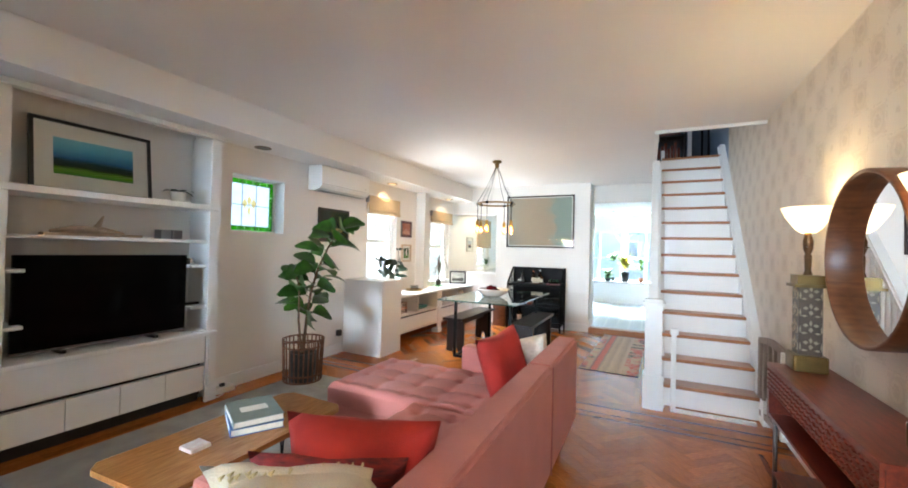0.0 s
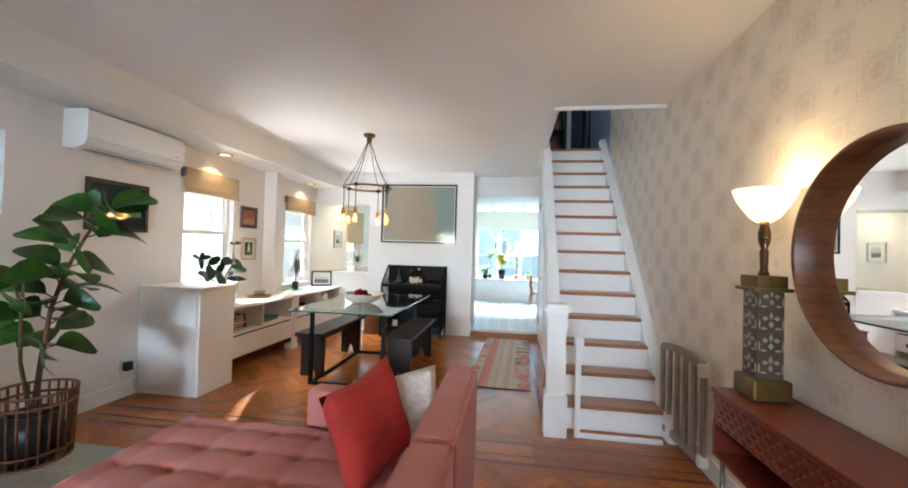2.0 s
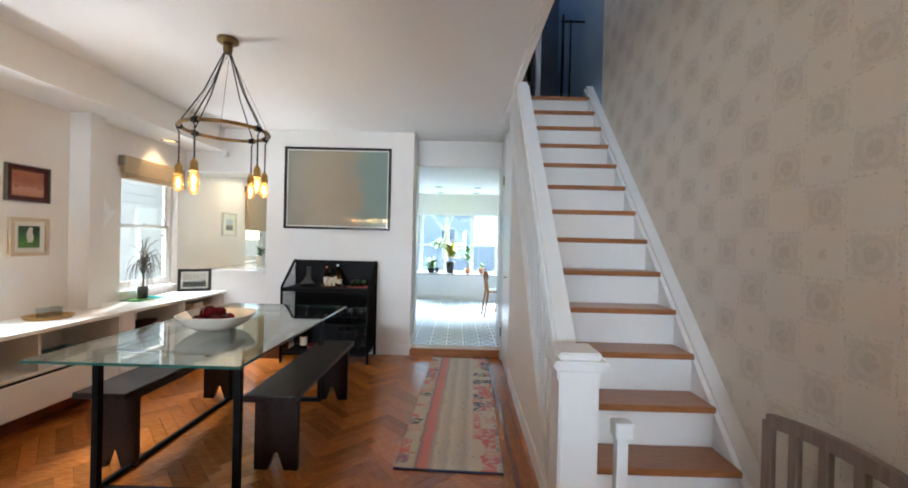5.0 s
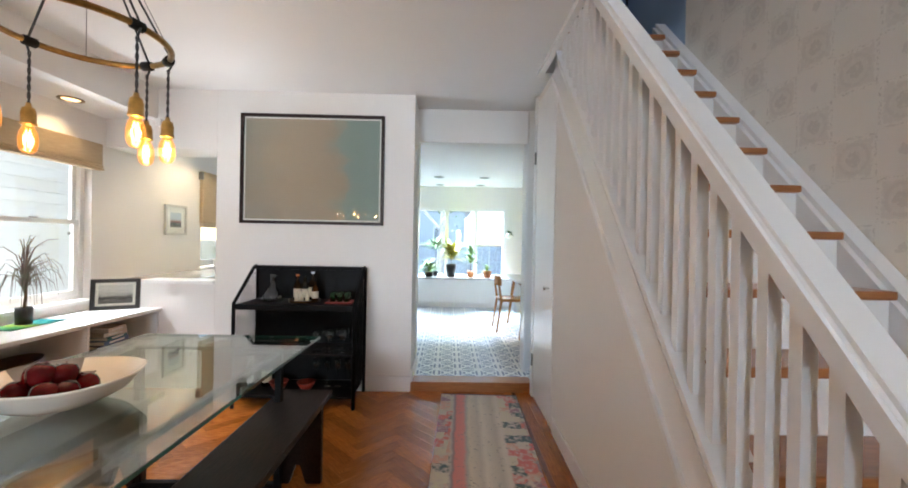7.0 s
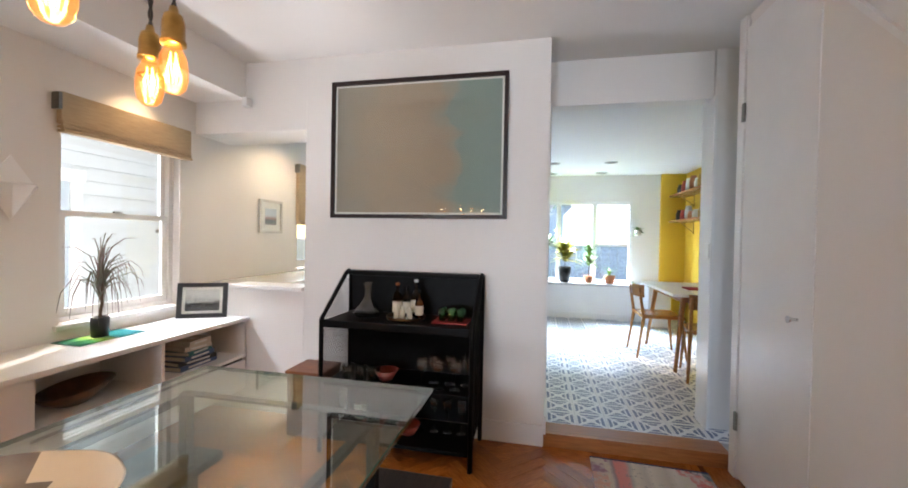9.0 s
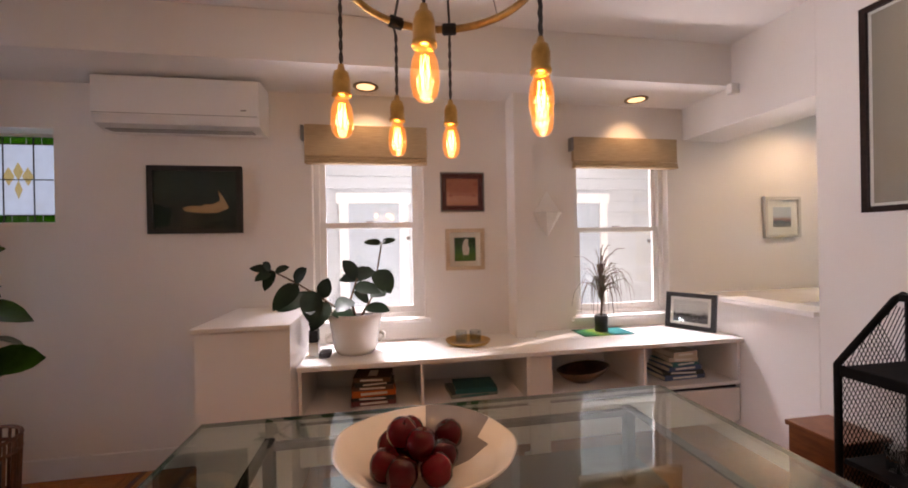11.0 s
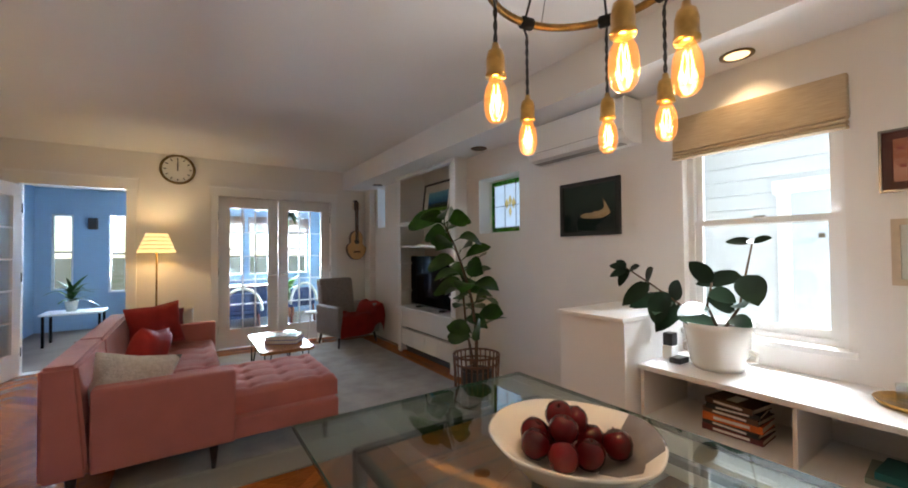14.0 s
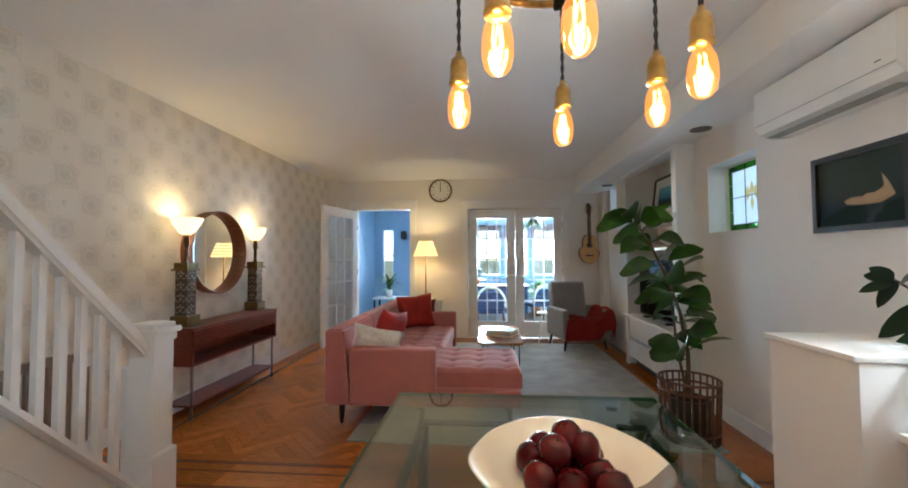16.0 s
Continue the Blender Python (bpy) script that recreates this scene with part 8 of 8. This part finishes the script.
part("roof", prism(bmesh.new(), [(-8.3, 4.8), (-4.95, 4.8), (-6.6, 5.8)], "y", -3.2, 9.6), flat("grey_shingle", (0.12, 0.12, 0.12)), nb)
for y in (3.62, 5.9):
    wn = part("window", boxes((-5.09, -5.05, y, y + 0.09, 0.55, 1.75), (-5.09, -5.05, y + 0.61, y + 0.70, 0.55, 1.75), (-5.09, -5.05, y - 0.03, y + 0.73, 1.75, 1.86), (-5.09, -5.03, y - 0.03, y + 0.73, 0.48, 0.55)), TRIM, nb)
    part("pane", boxes((-5.085, -5.07, y + 0.09, y + 0.61, 0.55, 1.75)), flat("blind_behind_glass", (0.42, 0.47, 0.52), 0.2), wn)


def tree(x, y, h, seed, label):
    t = thing("tree", (x, y, -0.5), label, "tree", "garden trees")
    r = random.Random(seed)
    bm, lv = bmesh.new(), bmesh.new()
    tube(bm, [(x, y, -0.5), (x + 0.1, y, h * 0.3), (x + 0.15, y + 0.1, h * 0.55), (x, y, h * 0.9)], [0.13, 0.11, 0.08, 0.03], 10)
    for k in range(11):
        a, z = r.random() * math.tau, h * (0.3 + 0.5 * r.random())
        e = Vector((x + 1.9 * math.cos(a), y + 1.9 * math.sin(a), z + 1.0 + r.random()))
        tube(bm, [(x + 0.1, y, z), Vector((x, y, z)).lerp(e, 0.5) + Vector((0, 0, 0.2)), e], [0.07, 0.045, 0.012], 6)
        for q in range(70):
            c = Vector((x, y, z)).lerp(e, 0.35 + 0.75 * r.random()) + Vector((r.gauss(0, 0.45), r.gauss(0, 0.45), r.gauss(0, 0.4)))
            leaf(lv, c, (r.gauss(0, 1), r.gauss(0, 1), r.gauss(0, 0.6)), 0.20, 0.12, 0.2)
    part("trunk", bm, material("pale_bark", (0.55, 0.50, 0.45), 0.9, vary=0.2, scale=6) if seed == 1 else bpy.data.materials["pale_bark"], t)
    part("crown", lv, LEAF_LIGHT, t)


tree(-0.9, 17.5, 5.5, 1, "bare-limbed garden tree with a thin pale green crown")
# the second tree is added on the sun's path to break up the kitchen sunlight
tree(-3.7, 14.8, 5.4, 2, "slender leafy tree added to dapple the sun in the kitchen")
fence = thing("garden_fence", (0, 24, -0.5), "grey board fence across the garden", "fence")
for k in range(48):
    part("board", boxes((-9 + k * 0.38, -8.64 + k * 0.38, 24, 24.03, -0.5, 1.2)), material("grey_boards", (0.46, 0.51, 0.58), 0.9, vary=0.2) if k == 0 else bpy.data.materials["grey_boards"], fence)
house = thing("garden_house", (-3.5, 30, -0.5), "grey house behind the garden fence", "house")
part("wall", boxes((-9, 0.5, 29, 36, -0.5, 3.4)), flat("grey_clapboard_far", (0.44, 0.50, 0.58)), house)
part("roof", prism(bmesh.new(), [(-9.5, 3.4), (1.0, 3.4), (-4.2, 6.2)], "y", 28.6, 36.4), flat("far_shingle", (0.38, 0.38, 0.40)), house)
for x in (-7, -4.5, -1.5):
    wn = part("window", boxes((x - 0.06, x, 28.95, 29.0, 0.8, 2.2), (x + 0.9, x + 0.96, 28.95, 29.0, 0.8, 2.2), (x - 0.06, x + 0.96, 28.95, 29.0, 2.2, 2.28), (x - 0.06, x + 0.96, 28.94, 29.0, 0.72, 0.8)), TRIM, house)
    part("pane", boxes((x, x + 0.9, 28.97, 28.99, 0.8, 2.2)), TV, wn)

# ---- parquet, laid piece by piece ----
def island_oak():
    """The same oak for the joined stretches, changing from board to board."""
    m = OAK.copy()
    m.name = "oiled_oak_boards"
    nt = m.node_tree
    info = next(n for n in nt.nodes if n.type == "OBJECT_INFO")
    geo = nt.nodes.new("ShaderNodeNewGeometry")
    to = [l.to_socket for l in nt.links if l.from_node == info][0]
    nt.links.new(geo.outputs["Random Per Island"], to)
    return m


OAK_BOARDS = island_oak()
floor = bpy.data.objects["floor"]
floor_plank = bmesh.new()
PL, PW = 0.375, 0.075
box(floor_plank, -PL / 2 + 0.0008, PL / 2 - 0.0008, -PW / 2 + 0.0008, PW / 2 - 0.0008, -0.0115, 0.0)
plank_mesh = mesh_of("plank", floor_plank, OAK)


def clip(poly, x0, x1, y0, y1):
    for axis, lim, sign in ((0, x0, 1), (0, x1, -1), (1, y0, 1), (1, y1, -1)):
        out = []
        for i, p in enumerate(poly):
            q = poly[(i + 1) % len(poly)]
            a, b = sign * (p[axis] - lim), sign * (q[axis] - lim)
            if a >= 0:
                out.append(p)
            if a * b < 0:
                s = a / (a - b)
                out.append((p[0] + s * (q[0] - p[0]), p[1] + s * (q[1] - p[1])))
        poly = out
        if len(poly) < 3:
            return []
    return poly


def herringbone(x0, x1, y0, y1, near):
    """Herringbone boards in a field; those inside the stretch `near` are pieces of their own, the rest is joined."""
    verts, faces, made = [], [], 0
    c = math.sqrt(0.5)
    n = 5
    cx, cy_ = (x0 + x1) / 2, (y0 + y1) / 2
    for i in range(-70, 71):
        for k in range(-20, 21):
            for kind in (0, 1):
                if kind == 0:
                    u, v, along = (i + k * n * 2) * PW * 1.0, i * PW, 0
                    mu, mv = u + PL / 2, v + PW / 2
                else:
                    u, v = (i + k * n * 2) * PW + PL, i * PW - PL + PW
                    mu, mv = u + PW / 2, v + PL / 2
                wx, wy = cx + (mu - mv) * c, cy_ + (mu + mv) * c
                if not (x0 - 0.4 < wx < x1 + 0.4 and y0 - 0.4 < wy < y1 + 0.4):
                    continue
                ang = radians(45 if kind == 0 else 135)
                ca, sa = math.cos(ang), math.sin(ang)
                h, w = PL / 2 - 0.0008, PW / 2 - 0.0008
                poly = [(wx + a * ca - b * sa, wy + a * sa + b * ca) for a, b in ((-h, -w), (h, -w), (h, w), (-h, w))]
                whole = all(x0 <= p[0] <= x1 and y0 <= p[1] <= y1 for p in poly)
                if whole and near and near[0] < wx < near[1] and near[2] < wy < near[3] and made < 150:
                    ob = new("plank", plank_mesh)
                    ob.parent = floor
                    ob.matrix_basis = pose(wx, wy, 0, 0, 0, 45 if kind == 0 else 135)
                    made += 1
                    continue
                poly = clip(poly, x0, x1, y0, y1)
                if not poly:
                    continue
                s, m_ = len(verts), len(poly)
                verts.extend([(p[0], p[1], 0.0) for p in poly] + [(p[0], p[1], -0.0115) for p in poly])
                faces.append(tuple(range(s, s + m_)))
                faces.extend((s + q, s + m_ + q, s + m_ + (q + 1) % m_, s + (q + 1) % m_) for q in range(m_))
    me = bpy.data.meshes.new("parquet")
    me.from_pydata(verts, [], faces)
    me.materials.append(OAK_BOARDS)
    ob = tagged(new("parquet", me), kind="stuff")
    ob.parent = floor


def strip(x0, x1, y0, y1, mat, along):
    """Border boards laid end to end in one row."""
    length = 0.9
    a, b = (x0, x1) if along == "x" else (y0, y1)
    k = 0
    while a < b - 0.01:
        e = min(b, a + length * (0.6 + 0.4 * ((k * 37) % 10) / 10))
        bm = boxes((a + 0.0007, e - 0.0007, y0 + 0.0007, y1 - 0.0007, -0.0115, 0.0)) if along == "x" else boxes((x0 + 0.0007, x1 - 0.0007, a + 0.0007, e - 0.0007, -0.0115, 0.0))
        if along == "y":
            bmesh.ops.rotate(bm, verts=bm.verts[:], cent=(x0, a, 0), matrix=Matrix.Rotation(-math.pi / 2, 3, "Z"))
        ob = new("border_plank", mesh_of("border_plank", bm, mat))
        ob.parent = floor
        if along == "y":
            ob.matrix_basis = Matrix.Translation((x0, a, 0)) @ Matrix.Rotation(math.pi / 2, 4, "Z") @ Matrix.Translation((-x0, -a, 0))
        a, k = e, k + 1


def border(x0, x1, y0, y1, along, rows):
    """Rows of boards side by side: (width, material)."""
    a = y0 if along == "x" else x0
    for w, mat in rows:
        if along == "x":
            strip(x0, x1, a, a + w, mat, "x")
        else:
            strip(a, a + w, y0, y1, mat, "y")
        a += w


herringbone(-3.2, -0.06, 3.06, 6.30, (-1.7, -0.10, 3.1, 6.25))
herringbone(-3.2, 0.66, -1.05, 2.56, (-0.35, 0.6, 0.2, 2.5))
border(-3.50, 0.97, 2.56, 3.06, "x", ((0.07, OAK), (0.035, OAK_DARK), (0.07, OAK), (0.02, OAK_DARK), (0.07, OAK), (0.07, OAK), (0.03, OAK_DARK), (0.07, OAK), (0.065, OAK)))
border(-0.06, 0.19, 3.06, 6.30, "y", ((0.07, OAK), (0.03, OAK_DARK), (0.075, OAK), (0.075, OAK)))
border(0.66, 0.97, -1.05, 2.56, "y", ((0.07, OAK), (0.03, OAK_DARK), (0.07, OAK), (0.07, OAK), (0.07, OAK)))
border(-3.50, -3.2, 3.06, 6.30, "y", ((0.075, OAK), (0.075, OAK), (0.075, OAK), (0.075, OAK)))
border(-3.50, -3.2, -1.05, 2.56, "y", ((0.075, OAK), (0.075, OAK), (0.075, OAK), (0.075, OAK)))
border(-3.50, 0.97, -1.365, -1.05, "x", ((0.075, OAK), (0.075, OAK), (0.03, OAK_DARK), (0.065, OAK), (0.07, OAK)))
border(0.19, 0.97, 3.06, 3.30, "x", ((0.08, OAK), (0.08, OAK), (0.08, OAK)))


# ---- kitchen tiles: star-and-triangle print on square cement tiles ----
def tile_print():
    m = bpy.data.materials.new("printed_cement_tile")
    m.use_nodes = True
    nt = m.node_tree
    b = nt.nodes["Principled BSDF"]
    b.inputs["Roughness"].default_value = 0.35
    co, sep = nt.nodes.new("ShaderNodeTexCoord"), nt.nodes.new("ShaderNodeSeparateXYZ")
    nt.links.new(co.outputs["Object"], sep.inputs[0])

    def op(kind, a, c=0.0):
        n = nt.nodes.new("ShaderNodeMath")
        n.operation = kind
        for i, v in enumerate((a, c)):
            if isinstance(v, (int, float)):
                n.inputs[i].default_value = v
            else:
                nt.links.new(v, n.inputs[i])
        return n.outputs[0]
    u, v = op("ABSOLUTE", op("DIVIDE", sep.outputs["X"], 0.1)), op("ABSOLUTE", op("DIVIDE", sep.outputs["Y"], 0.1))
    reach = op("MAXIMUM", u, v)
    band = op("MULTIPLY", op("GREATER_THAN", op("ABSOLUTE", op("SUBTRACT", u, v)), 0.17), op("MULTIPLY", op("LESS_THAN", reach, 0.86), op("GREATER_THAN", reach, 0.30)))
    vein = op("LESS_THAN", op("ABSOLUTE", op("SUBTRACT", reach, 0.60)), 0.055)
    mask = op("MULTIPLY", band, op("SUBTRACT", 1.0, vein))
    mix = nt.nodes.new("ShaderNodeMix")
    mix.data_type = "RGBA"
    mix.inputs[6].default_value, mix.inputs[7].default_value = (0.80, 0.80, 0.79, 1), (0.13, 0.17, 0.26, 1)
    nt.links.new(mask, mix.inputs[0])
    nt.links.new(mix.outputs[2], b.inputs["Base Color"])
    return m


tile_bm = boxes((-0.099, 0.099, -0.099, 0.099, -0.0078, 0.0))
tile_mesh = mesh_of("tile", tile_bm, tile_print())
kitchen_floor = bpy.data.objects["floor_kitchen"]
for i in range(11):
    for k in range(20):
        ob = new("tile", tile_mesh)
        ob.parent = kitchen_floor
        ob.matrix_basis = pose(-0.95 + 0.2 * i, 6.56 + 0.2 * k, KZ)
verts, faces = [], []
for i in range(-13, 13):
    for k in range(20):
        if 0 <= i < 11:
            continue
        x, y, s = -0.95 + 0.2 * i, 6.56 + 0.2 * k, len(verts)
        if not (-3.5 < x < 1.3):
            continue
        verts += [(x - 0.099, y - 0.099, KZ), (x + 0.099, y - 0.099, KZ), (x + 0.099, y + 0.099, KZ), (x - 0.099, y + 0.099, KZ)]
        faces.append((s, s + 1, s + 2, s + 3))
me = bpy.data.meshes.new("tile_field")
me.from_pydata(verts, [], faces)
me.materials.append(flat("far_tile", (0.5, 0.51, 0.52)))
ob = tagged(new("tile_field", me), kind="stuff")
ob.parent = kitchen_floor
